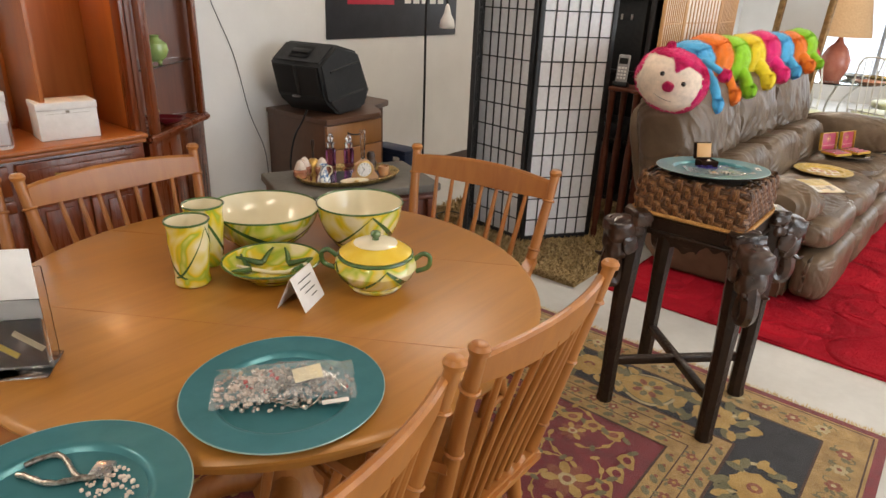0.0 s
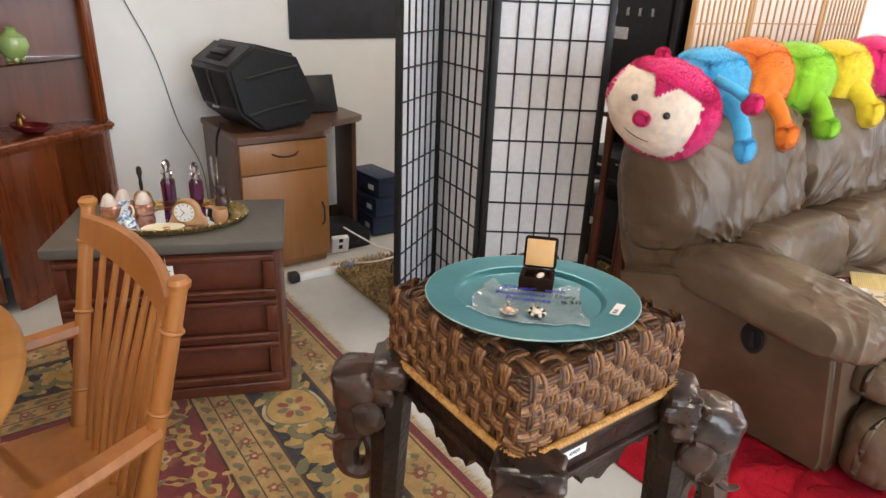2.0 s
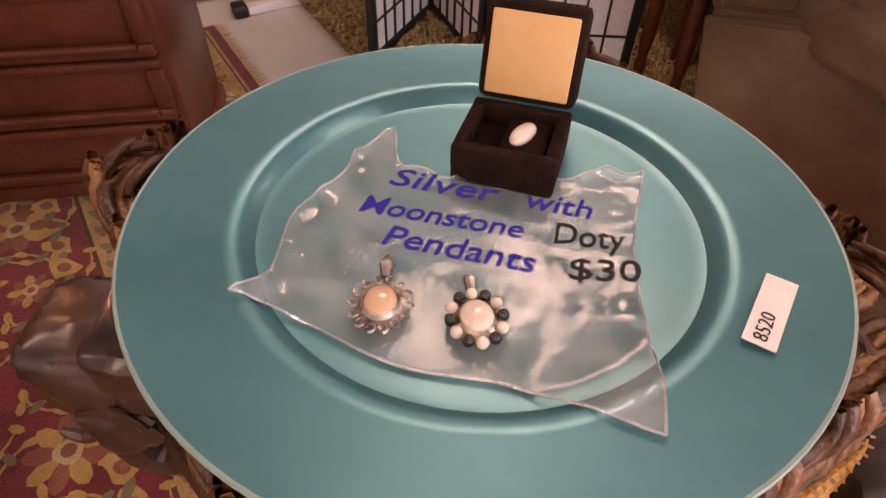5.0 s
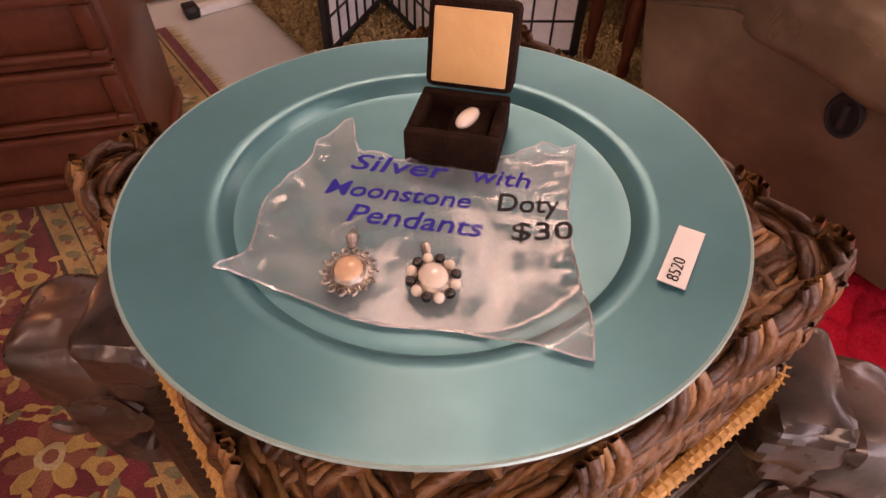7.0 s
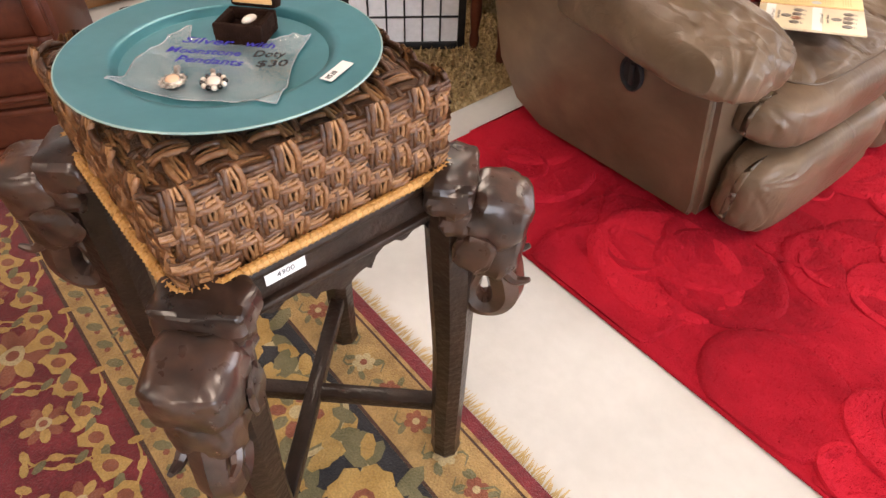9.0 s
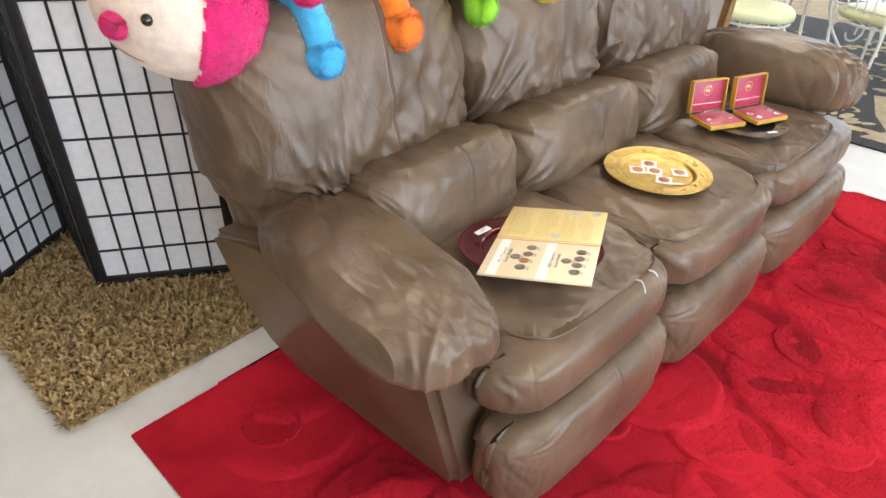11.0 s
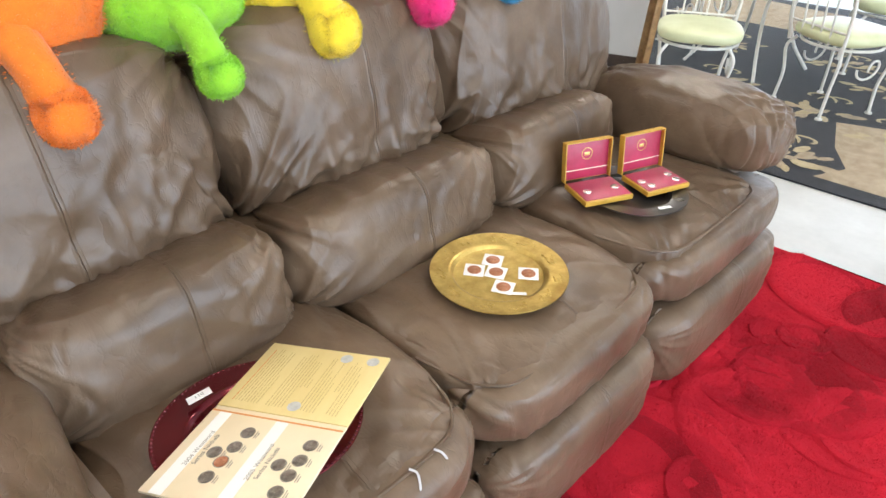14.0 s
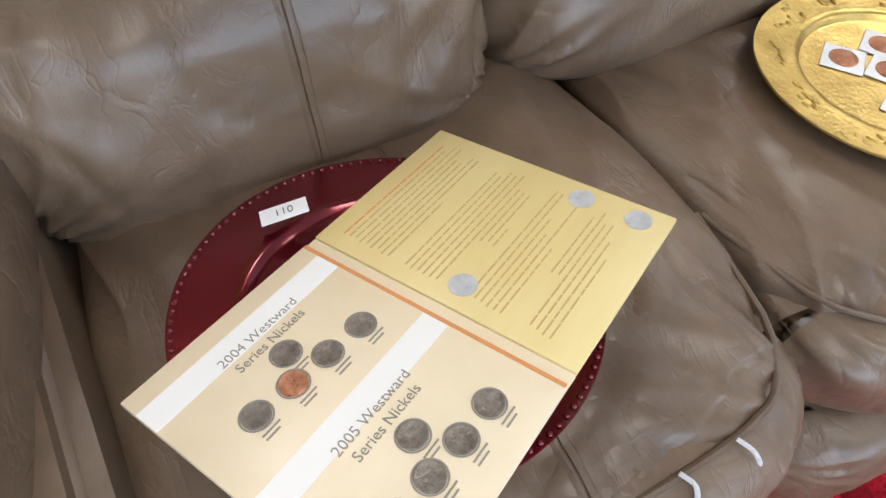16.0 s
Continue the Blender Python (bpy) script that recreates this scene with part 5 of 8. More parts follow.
# ---- folding screens ----
def build_panel(w, h, cols, rows, frame_mat, bar_mat, paper_mat, fw=0.022, ft=0.022, bar=0.006, foot=0.05, z_first=None, pitch=None):
    """One leaf of a folding screen: from x = 0 to w, paper between two bar grids."""
    parts = []
    parts.append(("stile", boxed(0, -ft / 2, 0.0, fw, ft / 2, h, 0.003), frame_mat))
    parts.append(("stile", boxed(w - fw, -ft / 2, 0.0, w, ft / 2, h, 0.003), frame_mat))
    parts.append(("rail", boxed(fw, -ft / 2, foot, w - fw, ft / 2, foot + 0.03, 0.002), frame_mat))
    parts.append(("rail", boxed(fw, -ft / 2, h - 0.03, w - fw, ft / 2, h, 0.002), frame_mat))
    parts.append(("paper", boxed(fw, -0.0015, foot + 0.03, w - fw, 0.0015, h - 0.03, 0), paper_mat))
    for k in range(1, cols):
        x = fw + (w - 2 * fw) * k / cols
        parts.append(("upright_bar", boxed(x - bar / 2, -0.009, foot + 0.03, x + bar / 2, 0.009, h - 0.03, 0.001, 1), bar_mat))
    for k in range(1, rows):
        z = foot + 0.03 + (h - foot - 0.06) * k / rows if pitch is None else z_first + pitch * (k - 1)
        parts.append(("cross_bar", boxed(fw, -0.0075, z - bar / 2, w - fw, 0.0075, z + bar / 2, 0.001, 1), bar_mat))
    return parts


def folding_screen(name, label, corners, **kw):
    sc = thing(name, label, "folding screen")
    for a, b in zip(corners, corners[1:]):
        a, b = Vector((*a, 0)), Vector((*b, 0))
        w = (b - a).length - 0.006
        leaf = new("panel")
        leaf.parent = sc
        ang = math.degrees(math.atan2(b.y - a.y, b.x - a.x))
        leaf.matrix_local = pose(a.x, a.y, 0.012, 0, 0, ang)
        for nm, bm, mt in build_panel(w, **kw):
            part(nm, bm, mt, leaf)
    return sc


folding_screen("folding_screen", "black-framed folding screen with white paper panes in a square grid", [(-1.70, 3.595), (-1.95, 3.985), (-1.49, 3.915), (-1.205, 4.325)],
               h=1.80, cols=6, rows=13, frame_mat=M_BLACK, bar_mat=M_BLACK, paper_mat=M_PAPER, fw=0.030, ft=0.026, bar=0.007, foot=0.012, z_first=0.150, pitch=0.1405)
folding_screen("folding_screen", "pale pine folding screen with slatted rice paper panels behind the sofa", [(-1.03, 4.57), (-1.09, 5.09), (-1.03, 5.63), (-1.09, 6.2)],
               h=1.75, cols=10, rows=9, frame_mat=M_PINE, bar_mat=M_PINE, paper_mat=M_WARMPAPER, fw=0.022, ft=0.022, bar=0.006, foot=0.05)


# ---- low chest of drawers ----
def build_chest():
    x0, y0 = -1.7225, 2.664
    ch = thing("chest_of_drawers", "dark mahogany chest with three moulded drawers and a dusty slate top", "chest", x0, y0, 0, 67)
    # local: front faces -y, width along x
    W, D = 0.385, 0.229
    part("body", boxed(-W + 0.02, -D + 0.025, 0.05, W - 0.02, D, 0.60, 0.004), M_ESPRESSO, ch)
    part("plinth", boxed(-W + 0.005, -D + 0.006, 0.012, W - 0.005, D, 0.062, 0.010, 3), M_ESPRESSO, ch)
    part("top", boxed(-W, -D, 0.598, W, D + 0.01, 0.638, 0.008, 3), M_CHESTTOP, ch, "dusty grey-brown top")
    for k in range(3):
        z0 = 0.075 + k * 0.174
        dr = part("drawer", boxed(-W + 0.035, -D + 0.012, z0, W - 0.035, -D + 0.03, z0 + 0.166, 0.003), M_ESPRESSO, ch)
        bm = bmesh.new()
        for a in ((-W + 0.035, z0, W - 0.035, z0 + 0.034), (-W + 0.035, z0 + 0.142, W - 0.035, z0 + 0.166), (-W + 0.035, z0 + 0.034, -W + 0.075, z0 + 0.142), (W - 0.075, z0 + 0.034, W - 0.035, z0 + 0.142)):
            box(bm, a[0], -D - 0.008, a[1], a[2], -D + 0.0118, a[3], 0.008)
        part("moulding", bm, M_ESPRESSO, dr)
        part("lip", tube(bmesh.new(), [(-W + 0.07, -D - 0.012, z0 + 0.030), (W - 0.07, -D - 0.012, z0 + 0.030)], 0.010, 10), M_ESPRESSO, dr)
    bm = lathe(bmesh.new(), [(0.036, 0.0), (0.038, 0.004), (0.034, 0.007), (0.022, 0.004), (0.012, 0.006), (0.0, 0.010)], 28)
    kn = part("ring_pull", bm, M_BRASS, ch, "tarnished brass ring pull")
    kn.matrix_local = pose(-0.02, -D + 0.011, 0.52, 90, 0, 0)
    tag = thing("price_tag", "white paper price tag hanging on a string from the chest", "price tag", x0, y0, 0, 67)
    tg = part("paper", boxed(-0.021, -D - 0.018, 0.515, 0.021, -D - 0.0165, 0.568, 0.006, 2), M_WHITE, tag)
    part("string", tube(bmesh.new(), [(0.0, -D - 0.0172, 0.564), (-0.003, -D - 0.014, 0.582), (-0.004, -D - 0.004, 0.597)], 0.0008, 5), M_WHITE, tag)
    for k in range(3):
        part("ink_mark", boxed(-0.014, -D - 0.0187, 0.548 - k * 0.010, 0.012 - 0.004 * k, -D - 0.0181, 0.5505 - k * 0.010, 0), M_INK, tag, smooth=False)
    return ch
build_chest()


# ---- desk with cupboard ----
def build_desk():
    d = thing("desk", "oak-fronted desk with a drawer, cupboard and dark end panel", "desk")
    XB, YA, YB = -3.05, 3.15, 3.63
    part("carcass", boxed(XB, YA, 0.04, -2.48, YB, 0.715, 0.003), M_DESKDARK, d, "dark grey-brown side")
    part("plinth", boxed(XB + 0.05, YA + 0.01, 0.0, -2.50, YB - 0.01, 0.045, 0.003), M_DESK, d)
    dr = part("drawer_front", boxed(-2.479, YA + 0.004, 0.555, -2.460, YB - 0.004, 0.708, 0.003), M_DESK, d)
    do = part("cupboard_door", boxed(-2.479, YA + 0.004, 0.05, -2.460, YB - 0.004, 0.548, 0.003), M_DESK, d)
    part("handle", tube(bmesh.new(), curve_pts([(-2.462, 3.32, 0.650), (-2.440, 3.345, 0.640), (-2.436, 3.39, 0.635), (-2.440, 3.435, 0.640), (-2.462, 3.46, 0.650)], 4), 0.005, 8), M_PLASTIC, dr, "dark bow handle")
    part("handle", tube(bmesh.new(), curve_pts([(-2.462, 3.585, 0.355), (-2.440, 3.588, 0.33), (-2.438, 3.588, 0.29), (-2.440, 3.588, 0.25), (-2.462, 3.585, 0.225)], 4), 0.005, 8), M_PLASTIC, do, "dark bow handle")
    poly = [(XB, YA - 0.01), (-2.445, YA - 0.01), (-2.445, YB - 0.03), (-2.50, YB + 0.03), (-2.66, YB + 0.12), (-2.72, YB + 0.33), (-2.76, YB + 0.37), (XB, YB + 0.37)]
    bm = prism(bmesh.new(), poly, 0.717, 0.75)
    bmesh.ops.bevel(bm, geom=bm.edges[:], offset=0.004, segments=2, affect="EDGES", clamp_overlap=True)
    part("top", bm, M_DESKDARK, d)
    part("end_panel", boxed(XB + 0.03, YB + 0.315, 0.0, -2.79, YB + 0.345, 0.716, 0.003), M_DESKDARK, d)
build_desk()


# ---- monitor speaker on the desk ----
def build_monitor():
    m = thing("stage_monitor", "black plastic stage monitor case tipped back on the desk", "loudspeaker", -2.72, 3.36, 0.752, 0)
    m.matrix_world = pose(-2.73, 3.36, 0.752, 0, 0, 10) @ Matrix.Diagonal((1, 1.04, 1, 1))
    # local: open face towards -y; wedge profile in y, z
    prof = [(-0.20, 0.10), (-0.255, 0.32), (-0.10, 0.43), (0.12, 0.375), (0.235, 0.13), (0.18, 0.02), (-0.08, 0.0)]
    bm = bmesh.new()
    prism(bm, [(y, z) for y, z in prof], -0.20, 0.20, Matrix(((0, 0, 1, 0), (1, 0, 0, 0), (0, 1, 0, 0), (0, 0, 0, 1))))
    bmesh.ops.bevel(bm, geom=bm.edges[:], offset=0.018, segments=3, affect="EDGES", clamp_overlap=True)
    part("case", bm, M_PLASTIC, m)
    fd = Vector((0, -0.055, 0.22)).normalized()
    fm = Matrix.Translation((0, -0.2275, 0.21)) @ Matrix.Rotation(math.atan2(0.055, 0.22), 4, "X")
    # flat black panels on the face; their colour is the shade inside the openings
    for s in (-1, 1):
        part("opening", box(bmesh.new(), s * 0.09 - 0.078, -0.006, -0.085, s * 0.09 + 0.078, -0.001, 0.09, 0.002, fm), M_DARKHOLE, m, "flat black panel painted as the shade of an opening")
    part("divider", box(bmesh.new(), -0.010, -0.012, -0.09, 0.010, -0.001, 0.095, 0.002, fm), M_PLASTIC, m)
    part("latch", box(bmesh.new(), -0.06, -0.014, -0.105, 0.0, -0.001, -0.092, 0.002, fm), M_STEEL, m, "bare metal connector plate")
    tm = Matrix.Translation((0, -0.178, 0.378)) @ Matrix.Rotation(math.atan2(0.11, 0.155), 4, "X")
    # flat black slab, the shade of a hand hold put in as colour
    part("handle_recess_shade", box(bmesh.new(), -0.075, -0.05, 0.0, 0.075, 0.05, 0.003, 0.002, tm), M_DARKHOLE, m)
    part("handle_bar", box(bmesh.new(), -0.07, -0.018, 0.003, 0.07, 0.018, 0.014, 0.004, tm), M_PLASTIC, m)
    for zz, yy in ((0.30, 0.06), (0.12, 0.10)):
        part("ridge", tube(bmesh.new(), curve_pts([(0.2005, -0.16, zz - 0.03), (0.2015, 0.0, zz), (0.2005, yy + 0.06, zz + 0.015)], 5), 0.008, 8), M_PLASTIC, m)
build_monitor()
bm = bmesh.new()
lp = thing("laptop", "closed dark grey laptop standing against the wall on the desk", "laptop", -2.90, 3.76, 0.751, 90)
m = Matrix.Rotation(radians(72), 4, "X")
part("lid", box(bmesh.new(), -0.15, 0.0, 0.0, 0.15, 0.22, 0.012, 0.006, m), M_PLASTIC, lp)
part("base", box(bmesh.new(), -0.15, 0.0, -0.016, 0.15, 0.22, -0.001, 0.006, m), M_PLASTIC, lp)


# ---- china hutch along the wall, with an angled end unit ----
def raised_door(parent, m, w, h, name="door", mat=None):
    mat = mat or M_CHERRY
    d = part(name, box(bmesh.new(), 0, -0.020, 0, w, 0, h, 0.003, m), mat, parent)
    bm = bmesh.new()
    s = 0.055
    for a in ((0.0, 0.0, w, s), (0.0, h - s, w, h), (0.0, s, s, h - s), (w - s, s, w, h - s)):
        box(bm, a[0], -0.029, a[1], a[2], -0.0195, a[3], 0.004, m)
    part("door_frame", bm, mat, d)
    part("raised_panel", box(bmesh.new(), s + 0.02, -0.031, s + 0.02, w - s - 0.02, -0.0195, h - s - 0.02, 0.012, m), mat, d)
    return d


hutch = thing("china_hutch", "cherry china hutch with a lit mirror-backed display above cupboards", "china cabinet")
HX0, HX1, HY0, HY1, HZ = -3.07, -2.60, 0.30, 2.09, 0.775
part("base_cabinet", boxed(HX0, HY0, 0.06, HX1 - 0.02, HY1, HZ - 0.002, 0.004), M_CHERRY, hutch)
part("plinth", boxed(HX0 + 0.01, HY0 + 0.02, 0.0, HX1 - 0.04, HY1 - 0.02, 0.062, 0.004), M_CHERRY, hutch)
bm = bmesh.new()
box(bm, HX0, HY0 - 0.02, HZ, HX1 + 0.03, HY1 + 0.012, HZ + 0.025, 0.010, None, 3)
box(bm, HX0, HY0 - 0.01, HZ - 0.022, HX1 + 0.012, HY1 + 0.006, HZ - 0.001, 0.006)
# counter takes the lamplit cherry colour too
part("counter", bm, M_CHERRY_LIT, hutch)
FM = Matrix.Translation((HX1 - 0.02, 0, 0)) @ Matrix.Rotation(radians(90), 4, "Z")
for k in range(3):
    y0 = HY0 + 0.02 + k * 0.59
    m = FM @ Matrix.Translation((y0, 0, 0))
    dr = part("drawer", box(bmesh.new(), 0.01, -0.022, 0.60, 0.57, 0.0, 0.735, 0.006, m), M_CHERRY, hutch)
    part("drawer_panel", box(bmesh.new(), 0.05, -0.030, 0.63, 0.53, -0.0215, 0.705, 0.006, m), M_CHERRY, dr)
    part("pull", tube(bmesh.new(), [m @ Vector(p) for p in ((0.16, -0.030, 0.672), (0.17, -0.046, 0.672), (0.41, -0.046, 0.672), (0.42, -0.030, 0.672))], 0.006, 8), M_BRASS, dr, "long brass pull")
    for j in (0, 1):
        dd = raised_door(hutch, m @ Matrix.Translation((0.01 + j * 0.283, 0, 0.08)), 0.277, 0.50)
        part("knob", ball(bmesh.new(), 0, 0, 0, 0.012, n=12, m=m @ Matrix.Translation((0.27 + j * 0.04, -0.045, 0.34))), M_BRASS, dd, "small brass knob")
# upper case: side posts, back, mirror, interior in the paler lamplit cherry
ZU0, ZU1 = HZ + 0.026, 2.05
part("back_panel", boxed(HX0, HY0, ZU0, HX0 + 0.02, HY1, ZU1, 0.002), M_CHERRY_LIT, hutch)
M_MIRROR = plain("silvered_mirror", (0.78, 0.79, 0.80), 0.02, 1.0)
part("mirror", boxed(HX0 + 0.021, HY0 + 0.55, ZU0 + 0.02, HX0 + 0.025, HY1 - 0.42, ZU1 - 0.05, 0), M_MIRROR, hutch, "mirror back panel", smooth=False)
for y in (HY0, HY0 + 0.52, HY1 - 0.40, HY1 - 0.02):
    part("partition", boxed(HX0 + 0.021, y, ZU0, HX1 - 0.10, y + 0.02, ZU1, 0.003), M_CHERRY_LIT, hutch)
part("top_case", boxed(HX0, HY0 - 0.02, ZU1, HX1 - 0.02, HY1 + 0.02, ZU1 + 0.06, 0.012, 3), M_CHERRY, hutch)
part("side_post", boxed(HX1 - 0.115, HY1 - 0.022, ZU0, HX1 - 0.03, HY1 + 0.004, ZU1, 0.006), M_CHERRY, hutch)
bulb = bpy.data.lights.new("cabinet_bulb", "POINT")
bulb.energy, bulb.color, bulb.shadow_soft_size = 38.0, (1.0, 0.60, 0.30), 0.04
bl = new("cabinet_bulb", bulb)
bl.location = (-2.86, 1.70, 1.98)
part("lamp_cup", lathe(bmesh.new(), [(0.03, 1.995), (0.035, 2.03), (0.0, 2.045)], 16, Matrix.Translation((-2.86, 1.70, 0))), M_BRASS, hutch, "small brass cabinet lamp")

end = thing("corner_cabinet", "dark cherry angled end cabinet with open shelves above two doors", "china cabinet")
A, B = Vector((-2.62, 2.14)), Vector((-3.01, 2.66))
w = (B - A).length
ang = math.atan2(B.y - A.y, B.x - A.x)
EM = Matrix.Translation((A.x, A.y, 0)) @ Matrix.Rotation(ang, 4, "Z")   # local x along the front, -y into the room, towards the chest
front = [(A.x, A.y), (B.x, B.y), (XW + 0.01, B.y + 0.02), (XW + 0.01, 2.12), (A.x, 2.12)]
bm = prism(bmesh.new(), front, 0.05, 0.735)
part("base_cabinet", bm, M_CHERRY, end)
part("plinth", prism(bmesh.new(), [(A.x - 0.02, A.y + 0.01), (B.x - 0.01, B.y - 0.02), (XW + 0.02, B.y - 0.02), (XW + 0.02, 2.13), (A.x - 0.02, 2.13)], 0.0, 0.052), M_CHERRY, end)
def shifted(d):
    n = Vector((-(B - A).y, (B - A).x)).normalized() * -d
    return [(A.x + n.x, A.y + n.y - 0.005), (B.x + n.x, B.y + n.y + 0.02), (XW + 0.01, B.y + 0.035), (XW + 0.01, 2.12), (A.x + n.x, 2.12)]
bm = prism(bmesh.new(), shifted(0.03), 0.736, 0.775)
bmesh.ops.bevel(bm, geom=bm.edges[:], offset=0.012, segments=3, affect="EDGES", clamp_overlap=True)
part("waist_moulding", bm, M_CHERRY, end)
DM = Matrix.Translation((B.x, B.y, 0)) @ Matrix.Rotation(ang + math.pi, 4, "Z")
for j in (0, 1):
    dd = raised_door(end, DM @ Matrix.Translation((0.03 + j * 0.30, 0.0, 0.08)), 0.29, 0.64)
    part("knob", ball(bmesh.new(), 0, 0, 0, 0.013, n=12, m=DM @ Matrix.Translation((0.30 + j * 0.04, -0.05, 0.36))), M_BRASS, dd, "small brass knob")
    part("backplate", lathe(bmesh.new(), [(0.014, 0), (0.014, 0.004), (0.0, 0.005)], 12, DM @ Matrix.Translation((0.30 + j * 0.04, -0.031, 0.36)) @ Matrix.Rotation(radians(90), 4, "X")), M_BRASS, dd)
M_CHERRY_BACK = wood("cherry_back", (0.13, 0.035, 0.013), (0.21, 0.06, 0.022), 0.4, "z", 5.0, 0.15)
part("back_panel", boxed(XW + 0.004, 2.13, 0.776, XW + 0.016, 2.66, 2.05, 0), M_CHERRY_BACK, end)
part("side_panel", boxed(XW + 0.017, 2.10, 0.776, A.x - 0.02, 2.128, 2.05, 0.003), M_CHERRY_BACK, end)
part("front_post", box(bmesh.new(), 0.0, -0.012, 0.776, 0.075, 0.02, 2.05, 0.006, DM @ Matrix.Translation((w - 0.07, 0, 0))), M_CHERRY, end)
part("front_post", box(bmesh.new(), 0.0, -0.012, 0.776, 0.055, 0.02, 2.05, 0.006, DM @ Matrix.Translation((-0.005, 0, 0))), M_CHERRY, end)
part("cornice", prism(bmesh.new(), shifted(0.03), 2.05, 2.11), M_CHERRY, end)
M_GLASS = glassy("shelf_glass", (0.82, 0.92, 0.88), 0.03)
for z in (1.085, 1.42, 1.75):
    sh = part("glass_shelf", prism(bmesh.new(), [(A.x - 0.03, A.y + 0.03), (B.x + 0.0, B.y - 0.03), (XW + 0.018, B.y - 0.04), (XW + 0.018, 2.13), (A.x - 0.03, 2.13)], z, z + 0.008), M_GLASS, end, "glass shelf", smooth=False)


# ---- on the teal plate: ring box, bag, pendants, sticker ----
def plate_z(x, y):
    return PZ + 0.0068


M_VELVET = surface("dark_brown_velvet", (0.013, 0.006, 0.004), (0.026, 0.012, 0.008), 0.85, 60, bump=0.3, bump_scale=400)
M_VELVET.node_tree.nodes["Principled BSDF"].inputs["Specular IOR Level"].default_value = 0.08
M_SATIN = surface("gold_satin", (0.62, 0.34, 0.13), (0.74, 0.45, 0.20), 0.42, 14, bump=0.08, sheen=0.3)
M_STONE = surface("moonstone", (0.62, 0.53, 0.44), (0.80, 0.74, 0.66), 0.12, 30, bump=0.0, coat=0.6)
M_PEACHSTONE = surface("peach_moonstone", (0.58, 0.36, 0.22), (0.72, 0.50, 0.34), 0.12, 30, bump=0.0, coat=0.6)
M_SILVER = surface("tarnished_silver", (0.16, 0.13, 0.11), (0.62, 0.58, 0.53), 0.3, 160, metal=1.0, bump=0.1)
M_ONYX = plain("onyx", (0.012, 0.010, 0.011), 0.15, coat=0.5)
rb = thing("ring_box", "open dark brown velvet ring box with gold satin lid lining", "jewelry box")
rb.matrix_world = pose(-0.146, 2.9465, PZ + 0.007, 0, 0, 41)
def box_tray(w, d, h, wall, mat, parent, name="base"):
    base = part(name, boxed(-w, -d, 0, w, d, h * 0.45, 0.003), mat, parent)
    for a in ((-w, -d, w, -d + wall), (-w, d - wall, w, d), (-w, -d + wall, -w + wall, d - wall), (w - wall, -d + wall, w, d - wall)):
        part("side_wall", boxed(a[0], a[1], h * 0.45 - 0.002, a[2], a[3], h, 0.002), mat, base)
    return base
box_tray(0.031, 0.029, 0.026, 0.008, M_VELVET, rb)
part("ring_pad", boxed(-0.006, -0.020, 0.010, 0.022, 0.020, 0.021, 0.004), M_VELVET, rb)
lid = part("lid", box(bmesh.new(), -0.031, 0.0, 0.0, 0.031, 0.022, 0.060, 0.005, pose(0, 0.029, 0.025, -14, 0, 0)), M_VELVET, rb)
part("lid_lining", box(bmesh.new(), -0.026, -0.0025, 0.005, 0.026, -0.0002, 0.055, 0.002, pose(0, 0.029, 0.025, -14, 0, 0)), M_SATIN, lid, "gold satin lining")
ring = thing("moonstone_ring", "oval cream moonstone ring set in the ring box", "ring")
ring.matrix_world = pose(-0.141, 2.950, PZ + 0.030, 0, 0, 22)
part("stone", ball(bmesh.new(), 0, 0, 0, 0.0062, 0.0125, 0.005, 16), M_STONE, ring)
part("band", tube(bmesh.new(), [(0.0, 0.009 * math.cos(a), -0.006 + 0.009 * math.sin(a)) for a in [k * 2 * math.pi / 24 for k in range(25)]], 0.0015, 6, False), M_SILVER, ring)

def bag_mat(name, haze):
    """Thin clear film: mostly see-through, with gloss at grazing folds and a faint milky haze."""
    m, nt, bs = mat_new(name)
    out = nt.nodes["Material Output"]
    clear = nt.nodes.new("ShaderNodeBsdfTransparent")
    gloss = node(nt, "ShaderNodeBsdfGlossy", Roughness=0.15)
    milk = node(nt, "ShaderNodeBsdfDiffuse", Color=(0.80, 0.86, 0.92, 1))
    fres = node(nt, "ShaderNodeFresnel", IOR=1.55)
    v = coords(nt)
    n1 = node(nt, "ShaderNodeTexNoise", Scale=20.0, Detail=3.0, Distortion=2.2)
    nt.links.new(v, n1.inputs["Vector"])
    b = node(nt, "ShaderNodeBump", Strength=0.10, Distance=0.006)
    nt.links.new(n1.outputs[0], b.inputs["Height"])
    nt.links.new(b.outputs[0], gloss.inputs["Normal"])
    nt.links.new(b.outputs[0], fres.inputs["Normal"])
    a = nt.nodes.new("ShaderNodeMixShader")
    nt.links.new(fres.outputs[0], a.inputs[0])
    nt.links.new(clear.outputs[0], a.inputs[1])
    nt.links.new(gloss.outputs[0], a.inputs[2])
    r = ramp(nt, n1.outputs[0], [(0.35, (haze * 0.6,) * 3), (0.65, (haze * 1.7,) * 3)])
    c = nt.nodes.new("ShaderNodeMixShader")
    nt.links.new(r.outputs[0], c.inputs[0])
    nt.links.new(a.outputs[0], c.inputs[1])
    nt.links.new(milk.outputs[0], c.inputs[2])
    nt.links.new(c.outputs[0], out.inputs["Surface"])
    return m
M_BAG = bag_mat("clear_plastic_film", 0.15)
M_BAGEDGE = bag_mat("plastic_bag_edge", 0.25)
